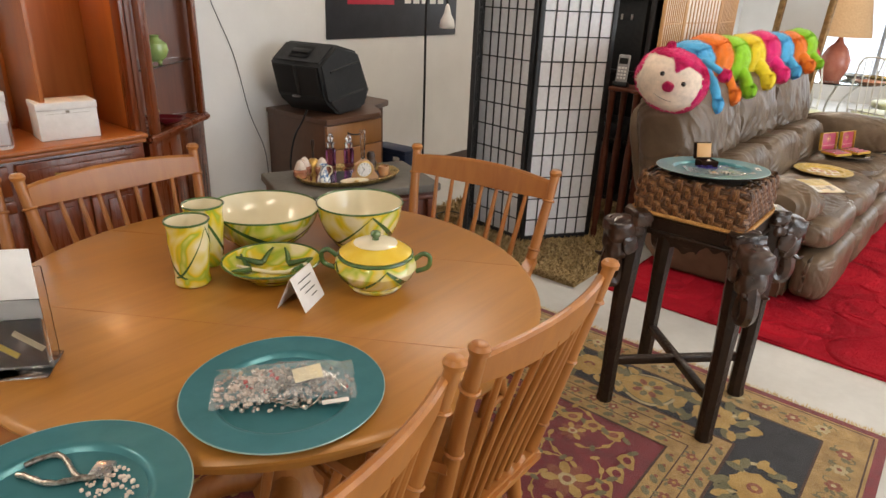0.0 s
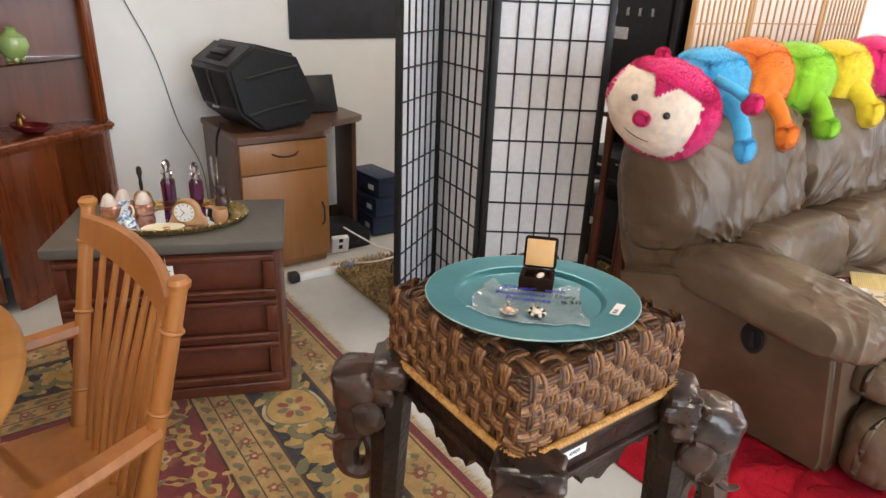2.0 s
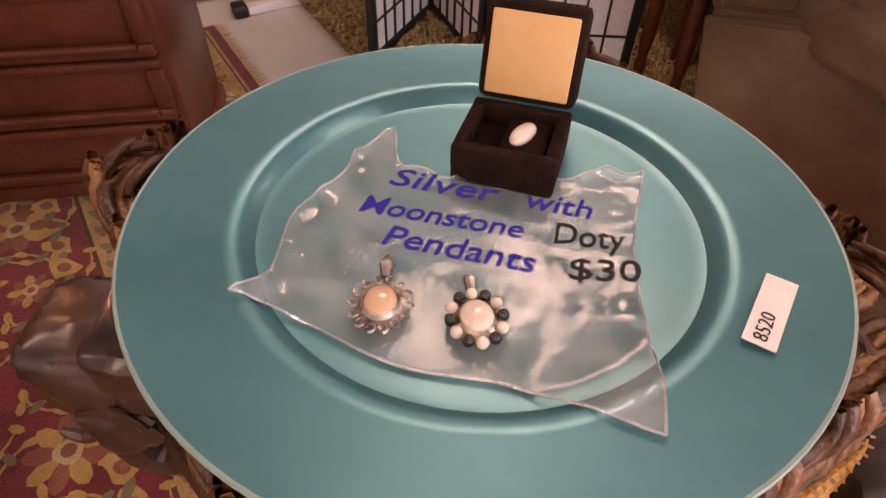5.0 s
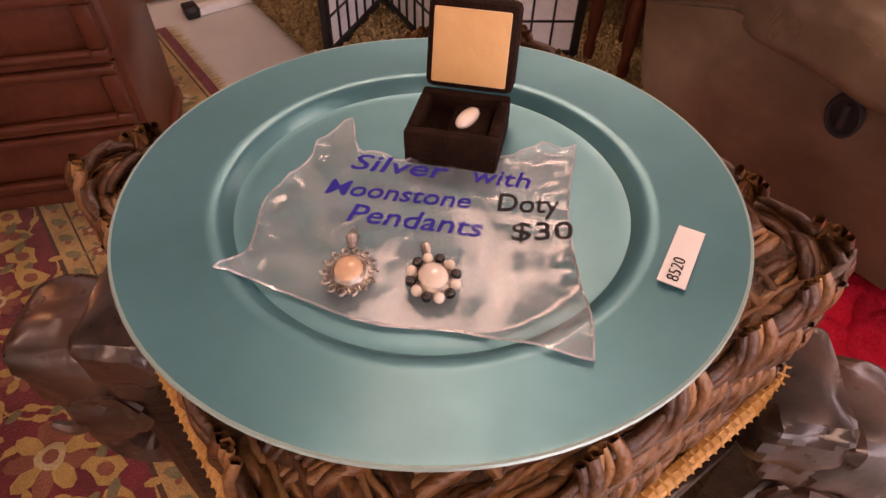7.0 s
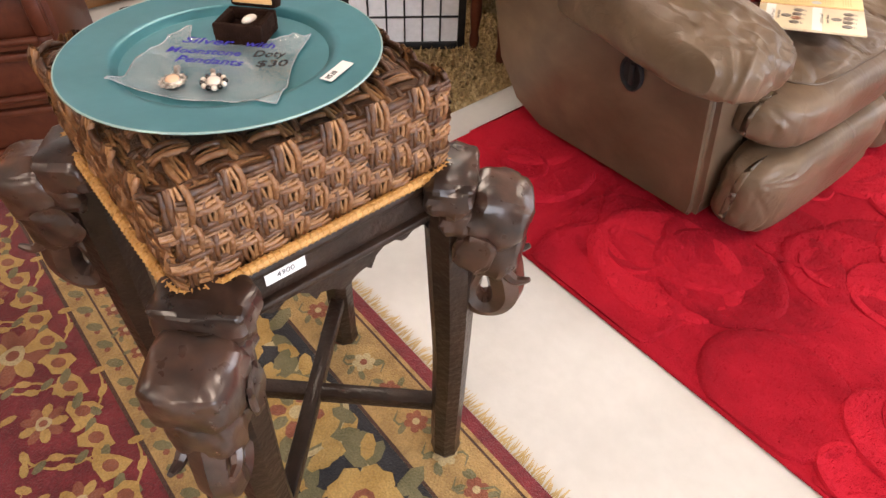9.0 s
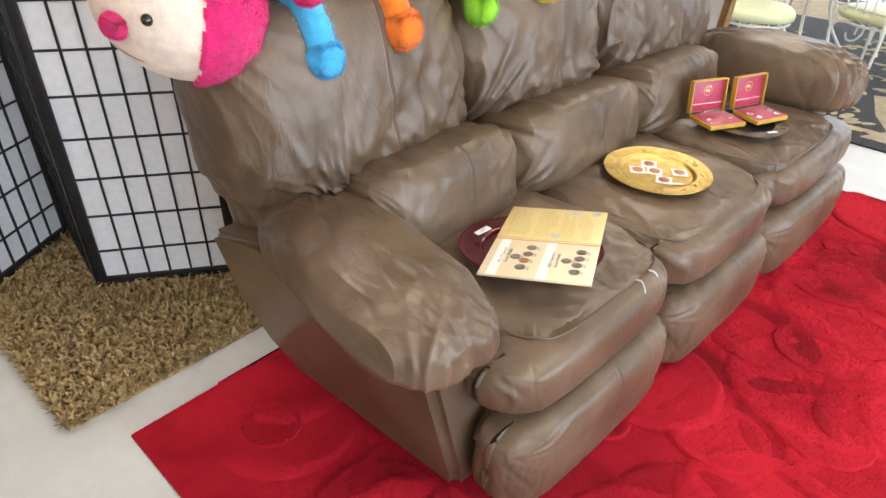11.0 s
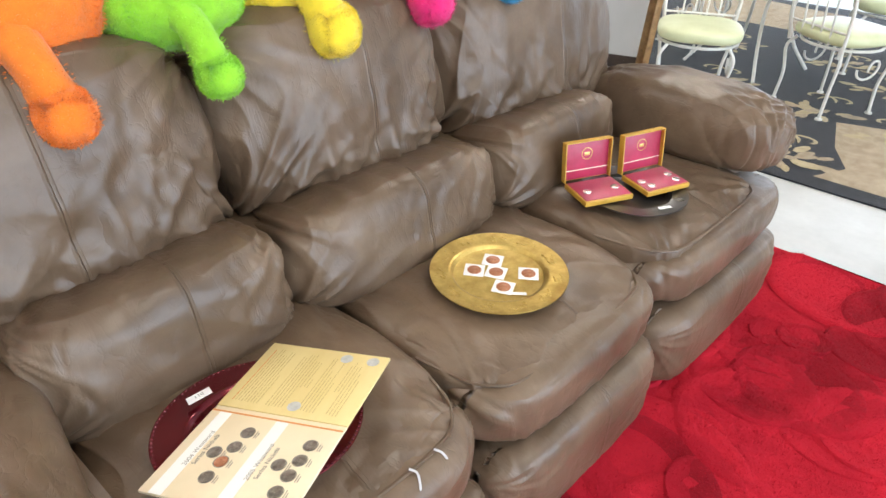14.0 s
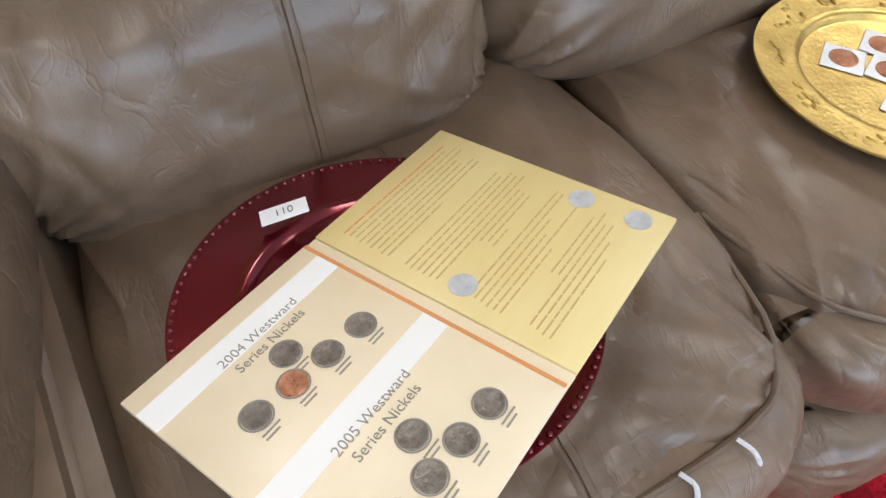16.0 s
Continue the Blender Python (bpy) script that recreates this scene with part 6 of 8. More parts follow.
# four corners of the bag on the plate
BQ = [Vector(q) for q in ((-0.119, 2.762), (0.037, 2.883), (-0.096, 3.006), (-0.205, 2.867))]
ROT = 44.0
def bag_at(a, b):
    p = (BQ[0] * (1 - a) + BQ[1] * a) * (1 - b) + (BQ[3] * (1 - a) + BQ[2] * a) * b
    n = Vector((-0.72, 0.69))
    p += n * (0.004 * math.sin(a * 11) * (1 - b) - 0.020 * b ** 4 * math.sin(min(1.0, a * 1.1) * math.pi) + 0.003 * math.sin(a * 31) * b ** 6)
    p += n * 0.036 * b ** 5 * math.exp(-((a - 0.10) / 0.05) ** 2)
    p += Vector((0.69, 0.72)) * (0.005 * math.sin(b * 9) * (1 - a) ** 3 + 0.004 * math.sin(b * 6 + 1) * a ** 3)
    rim = max(0.0, b - 0.88) / 0.12 + max(0.0, 0.10 - a) * 6 + max(0.0, a - 0.92) * 5
    z = 0.0012 * abs(nz(p.x * 26, p.y * 26, 1)) + min(1.0, rim) * 0.007 * abs(nz(p.x * 70, p.y * 70, 4))
    well = math.hypot(p.x - PX, p.y - PY) / 0.187
    base = 0.0085 + 0.0105 * min(1.0, max(0.0, (well - 0.62) / 0.10))
    return Vector((p.x, p.y, PZ + base + z))
def film_z(x, y):
    well = math.hypot(x - PX, y - PY) / 0.187
    return PZ + 0.0085 + 0.0105 * min(1.0, max(0.0, (well - 0.62) / 0.10)) + 0.0012 * abs(nz(x * 26, y * 26, 1))
bag = thing("plastic_bag", "crumpled clear plastic bag lettered in blue marker on the teal plate", "plastic bag")
bm = bmesh.new()
NB = 60
grid = [[bm.verts.new(bag_at(i / NB, j / NB)) for i in range(NB + 1)] for j in range(NB + 1)]
for j in range(NB):
    for i in range(NB):
        bm.faces.new((grid[j][i], grid[j][i + 1], grid[j + 1][i + 1], grid[j + 1][i]))
sheet = part("film", bm, M_BAG, bag)
sheet.visible_shadow = False
for run in ([(k / 30, 0.0) for k in range(31)], [(1.0, k / 30) for k in range(31)], [(k / 40, 1.0) for k in range(41)], [(0.0, k / 30) for k in range(31)]):
    part("edge_seal", tube(bmesh.new(), [bag_at(a, b) + Vector((0, 0, 0.0004)) for a, b in run], 0.0007, 6), M_BAGEDGE, bag)
lettering = new("lettering_sheet")
lettering.parent = bag
for text, x, y, size, width, turn, mt in (("Silver", -0.140, 2.8955, 0.0225, 0.062, 0, M_BLUEINK), ("with", -0.093, 2.9405, 0.0215, 0.036, -1, M_BLUEINK), ("Moonstone", -0.1180, 2.8805, 0.0200, 0.088, 1, M_BLUEINK),
                                          ("Pendants", -0.0925, 2.8750, 0.0215, 0.078, 0, M_BLUEINK), ("Doty", -0.0655, 2.9370, 0.0230, 0.037, 6, M_INK), ("$30", -0.0430, 2.9275, 0.0210, 0.036, 12, M_INK)):
    ink = put_text(text, lettering, size, 0.0, mt, x + 0.0060, y - 0.0062, ROT + turn, 0.15, width=width, thin=-0.008)
    to_bag = ink.matrix_local.copy()
    back = to_bag.inverted()
    for v in ink.data.vertices:
        q = to_bag @ v.co
        q.z = film_z(q.x, q.y) + 0.0016 + v.co.z
        v.co = back @ q

def pendant(name, label, u, v, stone, outer, rz, ringed):
    p = Vector((u, v, PZ + 0.0125))
    pd = thing(name, label, "pendant", group="pendants on the bag")
    pd.matrix_world = pose(p.x, p.y, p.z, 0, 0, ROT + rz)
    part("cabochon", ball(bmesh.new(), 0, 0, 0.004, 0.0082, 0.0098, 0.0045, 18), stone, pd)
    part("setting", lathe(bmesh.new(), [(0.0, 0.0), (outer * 0.86, 0.0), (outer * 0.9, 0.002), (0.011, 0.003), (0.0095, 0.005), (0.0088, 0.0045)], 32, None, 0.88, 1.0), M_SILVER, pd)
    n = 12 if ringed else 14
    for k in range(n):
        a = 2 * math.pi * k / n
        x, y = 0.86 * outer * math.cos(a) * 0.9, outer * math.sin(a) * 0.92
        if ringed:
            part("bead", ball(bmesh.new(), x, y, 0.003, 0.0032, n=10), M_STONE if k % 2 else M_ONYX, pd)
        else:
            part("scroll", tube(bmesh.new(), [(x + 0.0028 * (1 - t * 0.1) * math.cos(a + t), y + 0.0028 * (1 - t * 0.1) * math.sin(a + t), 0.0025) for t in [q * 0.7 for q in range(9)]], 0.0009, 5), M_SILVER, pd)
    part("bail", tube(bmesh.new(), [(0, outer + 0.001, 0.002), (0, outer + 0.007, 0.005), (0, outer + (0.014 if not ringed else 0.009), 0.004)], [0.0022, 0.0042 if not ringed else 0.003, 0.0016], 8), M_SILVER, pd)
    return pd
p1 = pendant("pendant", "oval peach moonstone pendant in a scrolled silver setting", -0.079, 2.821, M_PEACHSTONE, 0.0165, 10, False)
p2 = pendant("pendant", "oval cream moonstone pendant ringed with black and white beads", -0.048, 2.855, M_STONE, 0.0160, 22, True)
st = sticker(0.022, 2.972, PZ + 0.0197, 0, 0, 115, 0.048, 0.0150, "", 0)
put_text("8520", st, 0.0095, 0.0010, M_INK, -0.012, 0, 0, thin=0.012)
# the plate and all that lies on it lean back on the uneven weave
LEAN = Matrix.Translation((PX, PY, PZ + 0.004)) @ Matrix.Rotation(radians(3.2), 4, Vector((-0.48, -0.88, 0.0))) @ Matrix.Translation((-PX, -PY, -PZ))
for ob in (top_plate, rb, ring, bag, p1, p2, st):
    ob.matrix_world = LEAN @ ob.matrix_world


# ---- on the dining table: yellow and green pottery ----
def pottery(name):
    m, nt, bs = mat_new(name)
    v = coords(nt, (1, 1, 1))
    w = node(nt, "ShaderNodeTexNoise", Scale=9.0, Detail=1.5, Distortion=1.2)
    nt.links.new(v, w.inputs["Vector"])
    r = ramp(nt, w.outputs[0], [(0.34, (0.78, 0.70, 0.46)), (0.43, (0.72, 0.60, 0.16)), (0.49, (0.68, 0.50, 0.025)), (0.54, (0.36, 0.46, 0.045)), (0.60, (0.60, 0.58, 0.14)), (0.68, (0.76, 0.68, 0.42))])
    nt.links.new(r.outputs[0], bs.inputs["Base Color"])
    bs.inputs["Roughness"].default_value = 0.16
    bs.inputs["Coat Weight"].default_value = 0.5
    b = node(nt, "ShaderNodeBump", Strength=0.03, Distance=0.01)
    nt.links.new(w.outputs[0], b.inputs["Height"])
    nt.links.new(b.outputs[0], bs.inputs["Normal"])
    return m
M_POT = pottery("hand_painted_pottery")
M_POTIN = surface("cream_glaze", (0.74, 0.66, 0.46), (0.82, 0.75, 0.56), 0.15, 4, bump=0.01, coat=0.5)
M_POTGREEN = surface("green_brush_glaze", (0.035, 0.085, 0.03), (0.085, 0.17, 0.05), 0.18, 20, bump=0.02, coat=0.5)
M_POTYELLOW = surface("yellow_glaze", (0.72, 0.46, 0.03), (0.82, 0.62, 0.10), 0.18, 10, bump=0.02, coat=0.5)
def swag(prof, n_swag, r_off, z0, z1, parent, sx=1.0):
    """Crossed green brush lines that follow the wall of a vessel."""
    def rad(z):
        for (r0, h0), (r1, h1) in zip(prof, prof[1:]):
            if h0 <= z <= h1 and h1 > h0:
                return r0 + (r1 - r0) * (z - h0) / (h1 - h0)
        return prof[-1][0]
    for k in range(n_swag):
        for s in (-1, 1):
            a0 = 2 * math.pi * k / n_swag + 0.4
            bm = bmesh.new()
            rows = []
            for i in range(13):
                t = i / 12
                z = z1 + (z0 - z1) * math.sin(t * math.pi * 0.5)
                a = a0 + s * t * (1.25 * math.pi / n_swag)
                w = 0.0068 * math.sin(math.pi * (0.12 + 0.8 * t))
                row = []
                for q in (-1, 1):
                    zz = z + q * w
                    r = rad(zz) + r_off
                    row.append(bm.verts.new((sx * r * math.cos(a + q * w * 4), r * math.sin(a + q * w * 4), zz)))
                rows.append(row)
            for a_, b_ in zip(rows, rows[1:]):
                bm.faces.new((a_[0], a_[1], b_[1], b_[0]))
            part("brush_stroke", bm, M_POTGREEN, parent)
def vessel(name, label, cat, x, y, outer, inner, rz=0.0, sx=1.0, nsw=3, zs=(0.02, 0.1), group="pottery set", k=0.88):
    v = thing(name, label, cat, x, y, TH + 0.0005, rz, group=group)
    v.matrix_world = v.matrix_world @ Matrix.Diagonal((k, k, k, 1))
    part("body", lathe(bmesh.new(), outer, 56, None, sx), M_POT, v)
    part("glazed_inside", lathe(bmesh.new(), inner, 56, None, sx), M_POTIN, v, "cream glazed inside")
    r, h = outer[-1]
    part("rim", tube(bmesh.new(), [(sx * r * math.cos(a), r * math.sin(a), h) for a in [2 * math.pi * k / 56 for k in range(57)]], 0.0032, 8, False), M_POTGREEN, v, "green painted rim")
    swag(outer, nsw, 0.0012, zs[0], zs[1], v, sx)
    return v
vessel("mixing_bowl", "large cream bowl with yellow and green brush strokes", "bowl", -0.962, 1.625, [(0.0, 0.0), (0.085, 0.0), (0.10, 0.010), (0.140, 0.045), (0.165, 0.090), (0.174, 0.122)], [(0.172, 0.122), (0.162, 0.09), (0.135, 0.047), (0.095, 0.015), (0.0, 0.010)], 20, 1.05, 3, (0.03, 0.118))
vessel("mixing_bowl", "deep cream bowl with yellow and green brush strokes", "bowl", -0.750, 1.805, [(0.0, 0.0), (0.070, 0.0), (0.082, 0.008), (0.112, 0.05), (0.132, 0.10), (0.140, 0.150)], [(0.138, 0.15), (0.129, 0.10), (0.107, 0.05), (0.078, 0.014), (0.0, 0.010)], 70, 1.0, 3, (0.03, 0.14))
vd = vessel("serving_dish", "shallow divided serving dish with green swags", "dish", -0.745, 1.490, [(0.0, 0.0), (0.065, 0.0), (0.072, 0.008), (0.108, 0.030), (0.132, 0.056)], [(0.130, 0.056), (0.105, 0.032), (0.07, 0.012), (0.0, 0.009)], 50, 1.06, 2, (0.02, 0.05))
for inside in [q for q in vd.children if q.name.startswith("glazed_inside")]:
    inside.data.materials[0] = M_POT
bm = bmesh.new()
for s, a0 in ((1, 0.2), (-1, 0.2), (1, 2.5), (-1, 2.7)):
    pts = [(0.118 * (1 - 0.45 * math.sin(t * math.pi)) * math.cos(a0 + s * t * 1.1), 0.118 * (1 - 0.45 * math.sin(t * math.pi)) * math.sin(a0 + s * t * 1.1), 0.046 - 0.022 * math.sin(t * math.pi)) for t in [q / 8 for q in range(9)]]
    tube(bm, pts, [0.003, 0.006, 0.008, 0.009, 0.009, 0.009, 0.008, 0.006, 0.003], 6)
part("painted_swag", bm, M_POTGREEN, vd)
part("divider", tube(bmesh.new(), [(-0.10, 0.0, 0.040), (-0.04, 0.01, 0.018), (0.0, 0.0, 0.014), (0.04, -0.01, 0.018), (0.10, 0.0, 0.040)], [0.004, 0.006, 0.006, 0.006, 0.004], 8), M_POTIN, vd)
for x, y, rz in ((-0.862, 1.335, 0), (-0.945, 1.428, 120)):
    vessel("tumbler", "tall cream tumbler with yellow and green brush strokes", "tumbler", x, y, [(0.0, 0.0), (0.046, 0.0), (0.050, 0.006), (0.047, 0.03), (0.052, 0.09), (0.056, 0.13), (0.055, 0.165), (0.059, 0.188)], [(0.057, 0.188), (0.052, 0.16), (0.047, 0.05), (0.0, 0.02)], rz, 1.0, 2, (0.03, 0.175), group="tumblers")
tu = vessel("tureen", "lidded yellow and green soup tureen with two loop handles", "tureen", -0.520, 1.640, [(0.0, 0.0), (0.072, 0.0), (0.078, 0.008), (0.075, 0.014), (0.105, 0.038), (0.118, 0.065), (0.112, 0.090), (0.100, 0.102)], [(0.098, 0.102), (0.105, 0.07), (0.07, 0.02), (0.0, 0.015)], -52, 1.0, 4, (0.025, 0.088))
lidp = part("lid", lathe(bmesh.new(), [(0.0, 0.104), (0.101, 0.104), (0.103, 0.108), (0.098, 0.113), (0.070, 0.130), (0.04, 0.139), (0.0, 0.142)], 56), M_POTYELLOW, tu, "domed yellow lid fading to cream")
part("lid_crown", lathe(bmesh.new(), [(0.062, 0.1342), (0.04, 0.1402), (0.0, 0.1432)], 40), M_POTIN, lidp)
part("knob", lathe(bmesh.new(), [(0.0, 0.140), (0.010, 0.142), (0.009, 0.148), (0.014, 0.154), (0.015, 0.162), (0.010, 0.168), (0.0, 0.170)], 20), M_POTGREEN, lidp, "green knob")
part("shoulder_band", tube(bmesh.new(), [(0.104 * math.cos(a), 0.104 * math.sin(a), 0.099) for a in [2 * math.pi * k / 56 for k in range(57)]], 0.005, 8, False), M_POTGREEN, tu)
for s in (-1, 1):
    part("handle", tube(bmesh.new(), curve_pts([(0, s * 0.108, 0.085), (0, s * 0.135, 0.105), (0, s * 0.155, 0.095), (0, s * 0.150, 0.065), (0, s * 0.117, 0.050)], 6), 0.0072, 10), M_POTGREEN, tu, "green loop handle")
# tent card
card = thing("tent_card", "folded white price card with handwriting, on the table", "price card", -0.583, 1.452, TH + 0.0005, 115)
bm = bmesh.new()
box(bm, -0.052, 0, 0, 0.052, 0.088, 0.0008, 0, pose(0, -0.036, 0, 66, 0, 0))
box(bm, -0.052, 0, -0.0008, 0.052, 0.088, 0.0, 0, pose(0, 0.036, 0, 114, 0, 0))
part("paper", bm, M_WHITE, card, smooth=False)
for k, (a, b) in enumerate(((-0.03, 0.035), (-0.035, 0.02), (-0.02, 0.03), (0.0, 0.03))):
    part("ink_line", box(bmesh.new(), a, 0.066 - k * 0.015, 0.0010, b, 0.0685 - k * 0.015, 0.0014, 0, pose(0, -0.036, 0, 66, 0, 0)), M_INK, card, smooth=False)

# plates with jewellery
charger("charger_plate", "teal charger plate heaped with bagged jewellery on the table", M_TEAL, -0.304, 1.190, TH + 0.0005, 0.183, M_RIM_GLINT)
charger("charger_plate", "teal charger plate with a bracelet and trinkets on the table", M_TEAL, -0.315, 0.800, TH + 0.0005, 0.183, M_RIM_GLINT)
M_BEADS = surface("mixed_beads", (0.16, 0.14, 0.13), (0.80, 0.76, 0.72), 0.25, 60, metal=0.5, bump=0.2)
M_PEARL = surface("pearly_beads", (0.55, 0.42, 0.36), (0.80, 0.74, 0.68), 0.25, 30, coat=0.4)
M_REDBEAD = plain("red_glass_bead", (0.45, 0.02, 0.03), 0.15, coat=0.5)
rnd = random.Random(4)
jh = thing("costume_jewellery", "heap of silver and pearl costume jewellery in a clear bag", "jewellery", -0.310, 1.195, TH + 0.0075)
for nm, mt, n, cx, sx in (("silver_beads", M_BEADS, 520, 0.01, 0.06), ("pearl_beads", M_PEARL, 260, -0.055, 0.035), ("red_beads", M_REDBEAD, 26, -0.04, 0.07)):
    bm = bmesh.new()
    for k in range(n):
        u, v = rnd.gauss(cx, sx), rnd.gauss(0.0, 0.030)
        if abs(u) > 0.125 or abs(v) > 0.07:
            continue
        x, y = u * 0.62 - v * 0.78, u * 0.78 + v * 0.62
        r = rnd.uniform(0.0022, 0.0055)
        z = 0.002 + r + 0.028 * max(0.0, 1 - (u / 0.11) ** 2 - (v / 0.06) ** 2) * rnd.random()
        bmesh.ops.create_icosphere(bm, subdivisions=1, radius=r, matrix=Matrix.Translation((x, y, z)))
    tagged(part(nm, bm, mt, jh), kind="stuff")
bm = bmesh.new()
for k in range(7):
    a0, r = rnd.random() * 6, rnd.uniform(0.014, 0.030)
    cx, cy = rnd.uniform(-0.02, 0.06), rnd.uniform(-0.03, 0.06)
    tube(bm, [(cx + r * math.cos(a0 + t) * 1.2, cy + r * math.sin(a0 + t), 0.010 + 0.010 * math.sin(t * 2 + k)) for t in [q * 0.35 for q in range(15)]], 0.0018, 6)
tagged(part("chains", bm, M_SILVER, jh), kind="stuff")
part("paper_label", box(bmesh.new(), -0.026, -0.018, 0, 0.026, 0.018, 0.0008, 0, pose(0.030, 0.030, 0.036, 10, -6, 60)), M_POTIN, jh, "cream paper label", smooth=False)
bm = bmesh.new()
gridj = [[bm.verts.new(((u * 0.62 - v * 0.78), (u * 0.78 + v * 0.62), 0.006 + 0.034 * max(0.0, 1 - (u / 0.13) ** 2) * max(0.0, 1 - (v / 0.075) ** 2) + 0.007 * nz(u * 60, v * 60, 2) + 0.004)) for u in [-0.13 + 0.26 * i / 22 for i in range(23)]] for v in [-0.06 + 0.13 * j / 14 for j in range(15)]]
for j in range(14):
    for i in range(22):
        bm.faces.new((gridj[j][i], gridj[j][i + 1], gridj[j + 1][i + 1], gridj[j + 1][i]))
jb = part("bag_film", bm, M_BAG, jh, "clear plastic film")
jb.visible_shadow = False
sticker(-0.205, 1.225, TH + 0.0188, 0, 0, 58, 0.048, 0.012)
br = thing("bracelet", "braided silver bracelet with a square clasp", "bracelet", -0.395, 0.835, TH + 0.010, 40)
part("chain", tube(bmesh.new(), [(-0.05 + 0.012 * k, 0.025 * math.sin(k * 0.55), 0.003 + 0.001 * (k % 2)) for k in range(11)], [0.005 if k % 2 else 0.0038 for k in range(11)], 8), M_SILVER, br)
part("chain", tube(bmesh.new(), [(-0.05 + 0.011 * k, -0.028 + 0.008 * math.cos(k * 0.6), 0.003 + 0.001 * (k % 2)) for k in range(11)], [0.005 if k % 2 else 0.0038 for k in range(11)], 8), M_SILVER, br)
part("clasp", boxed(0.055, -0.022, 0.0, 0.085, 0.012, 0.008, 0.003), M_STEEL, br)
bm = bmesh.new()
for k in range(60):
    a, r = rnd.random() * 6.3, rnd.random() ** 0.5 * 0.05
    bmesh.ops.create_icosphere(bm, subdivisions=1, radius=rnd.uniform(0.002, 0.0045), matrix=Matrix.Translation((r * math.cos(a), r * math.sin(a) * 0.7, 0.004 + 0.003 * rnd.random())))
tk = thing("trinkets", "small pile of silver trinkets on the plate", "jewellery", -0.300, 0.868, TH + 0.0075)
tagged(part("trinket_pile", bm, M_PEARL, tk), kind="stuff")
# acrylic leaflet holder at the table's edge
M_ACRYL = glassy("clear_acrylic", (0.95, 0.96, 0.97), 0.05, 1.49)
hd = thing("leaflet_holder", "clear acrylic leaflet holder with printed cards on the table", "leaflet holder", -0.800, 0.885, TH + 0.0005, 52)
part("acrylic", boxed(-0.11, -0.004, 0.0, 0.11, 0.0, 0.20, 0.001), M_ACRYL, hd, smooth=False)
part("acrylic_foot", boxed(-0.11, -0.075, 0.0, 0.11, 0.02, 0.005, 0.002), M_ACRYL, hd)
part("acrylic_lip", boxed(-0.11, -0.042, 0.005, 0.11, -0.038, 0.15, 0.001), M_ACRYL, hd)
part("white_card", boxed(-0.105, -0.030, 0.10, 0.105, -0.026, 0.245, 0.0005), M_WHITE, hd)
M_LEAFLET = surface("dark_printed_leaflet", (0.018, 0.016, 0.024), (0.13, 0.11, 0.10), 0.3, 14, coat=0.5)
part("leaflet", boxed(-0.100, -0.036, 0.008, 0.100, -0.032, 0.105, 0.0005), M_LEAFLET, hd, "dark printed leaflet")
for k in range(4):
    part("print_bar", box(bmesh.new(), -0.03, -0.0372, -0.006, 0.03, -0.0362, 0.006, 0, pose(-0.06 + 0.045 * k, 0, 0.05 + 0.012 * (k % 2), 0, 40, 0)), M_POTIN if k % 2 else M_POTYELLOW, hd, smooth=False)

# ---- on the chest: gilt tray with bottles, clock, bell ----
M_TRAY = surface("gilt_tray", (0.38, 0.26, 0.10), (0.66, 0.50, 0.22), 0.28, 30, metal=0.9)
M_AMETHYST = glassy("amethyst_glass", (0.36, 0.10, 0.30), 0.08)
M_CLEARG = glassy("clear_glass", (0.93, 0.94, 0.96), 0.05)
M_ROSEGLASS = surface("rose_lustre_glass", (0.32, 0.09, 0.06), (0.62, 0.36, 0.26), 0.15, 40, metal=0.35, coat=0.6)
M_DELFT = surface("blue_and_white_glaze", (0.06, 0.16, 0.36), (0.78, 0.82, 0.84), 0.18, 75, detail=2, coat=0.5, bump=0.0, spread=(0.44, 0.52))
CZ = 0.6385
tray = thing("gilt_tray", "oval gilt vanity tray with a mirrored bottom on the chest", "tray", -1.735, 2.665, CZ, 70)
part("rim", lathe(bmesh.new(), [(0.0, 0.0), (0.19, 0.0), (0.205, 0.006), (0.215, 0.020), (0.218, 0.026), (0.213, 0.026), (0.200, 0.010), (0.185, 0.006), (0.0, 0.006)], 64, None, 1.18, 0.80), M_TRAY, tray)
part("mirror_bottom", lathe(bmesh.new(), [(0.17, 0.0065), (0.0, 0.0068)], 48, None, 1.15, 0.78), M_MIRROR, tray)
for k in range(36):
    a = 2 * math.pi * k / 36
    part("bead", ball(bmesh.new(), 0.216 * 1.18 * math.cos(a), 0.216 * 0.80 * math.sin(a), 0.024, 0.006, n=8), M_TRAY, tray)
def on_tray(name, label, cat, x, y, rz=0.0, group=""):
    return thing(name, label, cat, x, y, CZ + 0.0075, rz, group)
for x, y, h in ((-1.895, 2.690, 1.0), (-1.865, 2.785, 0.92)):
    b = on_tray("scent_bottle", "tall amethyst fluted scent bottle with a faceted glass stopper", "perfume bottle", x, y, 0, "scent bottles")
    part("body", lathe(bmesh.new(), [(0.0, 0.0), (0.024, 0.0), (0.026, 0.004), (0.027, 0.095 * h), (0.022, 0.106 * h), (0.0, 0.108 * h)], 12), M_AMETHYST, b, smooth=False)
    part("neck", lathe(bmesh.new(), [(0.017, 0.108 * h), (0.018, 0.125 * h), (0.021, 0.128 * h), (0.021, 0.136 * h), (0.0, 0.138 * h)], 18), M_CLEARG, b)
    part("stopper", lathe(bmesh.new(), [(0.006, 0.138 * h), (0.010, 0.142 * h), (0.017, 0.158 * h), (0.012, 0.176 * h), (0.0, 0.184 * h)], 8), M_CLEARG, b, smooth=False)
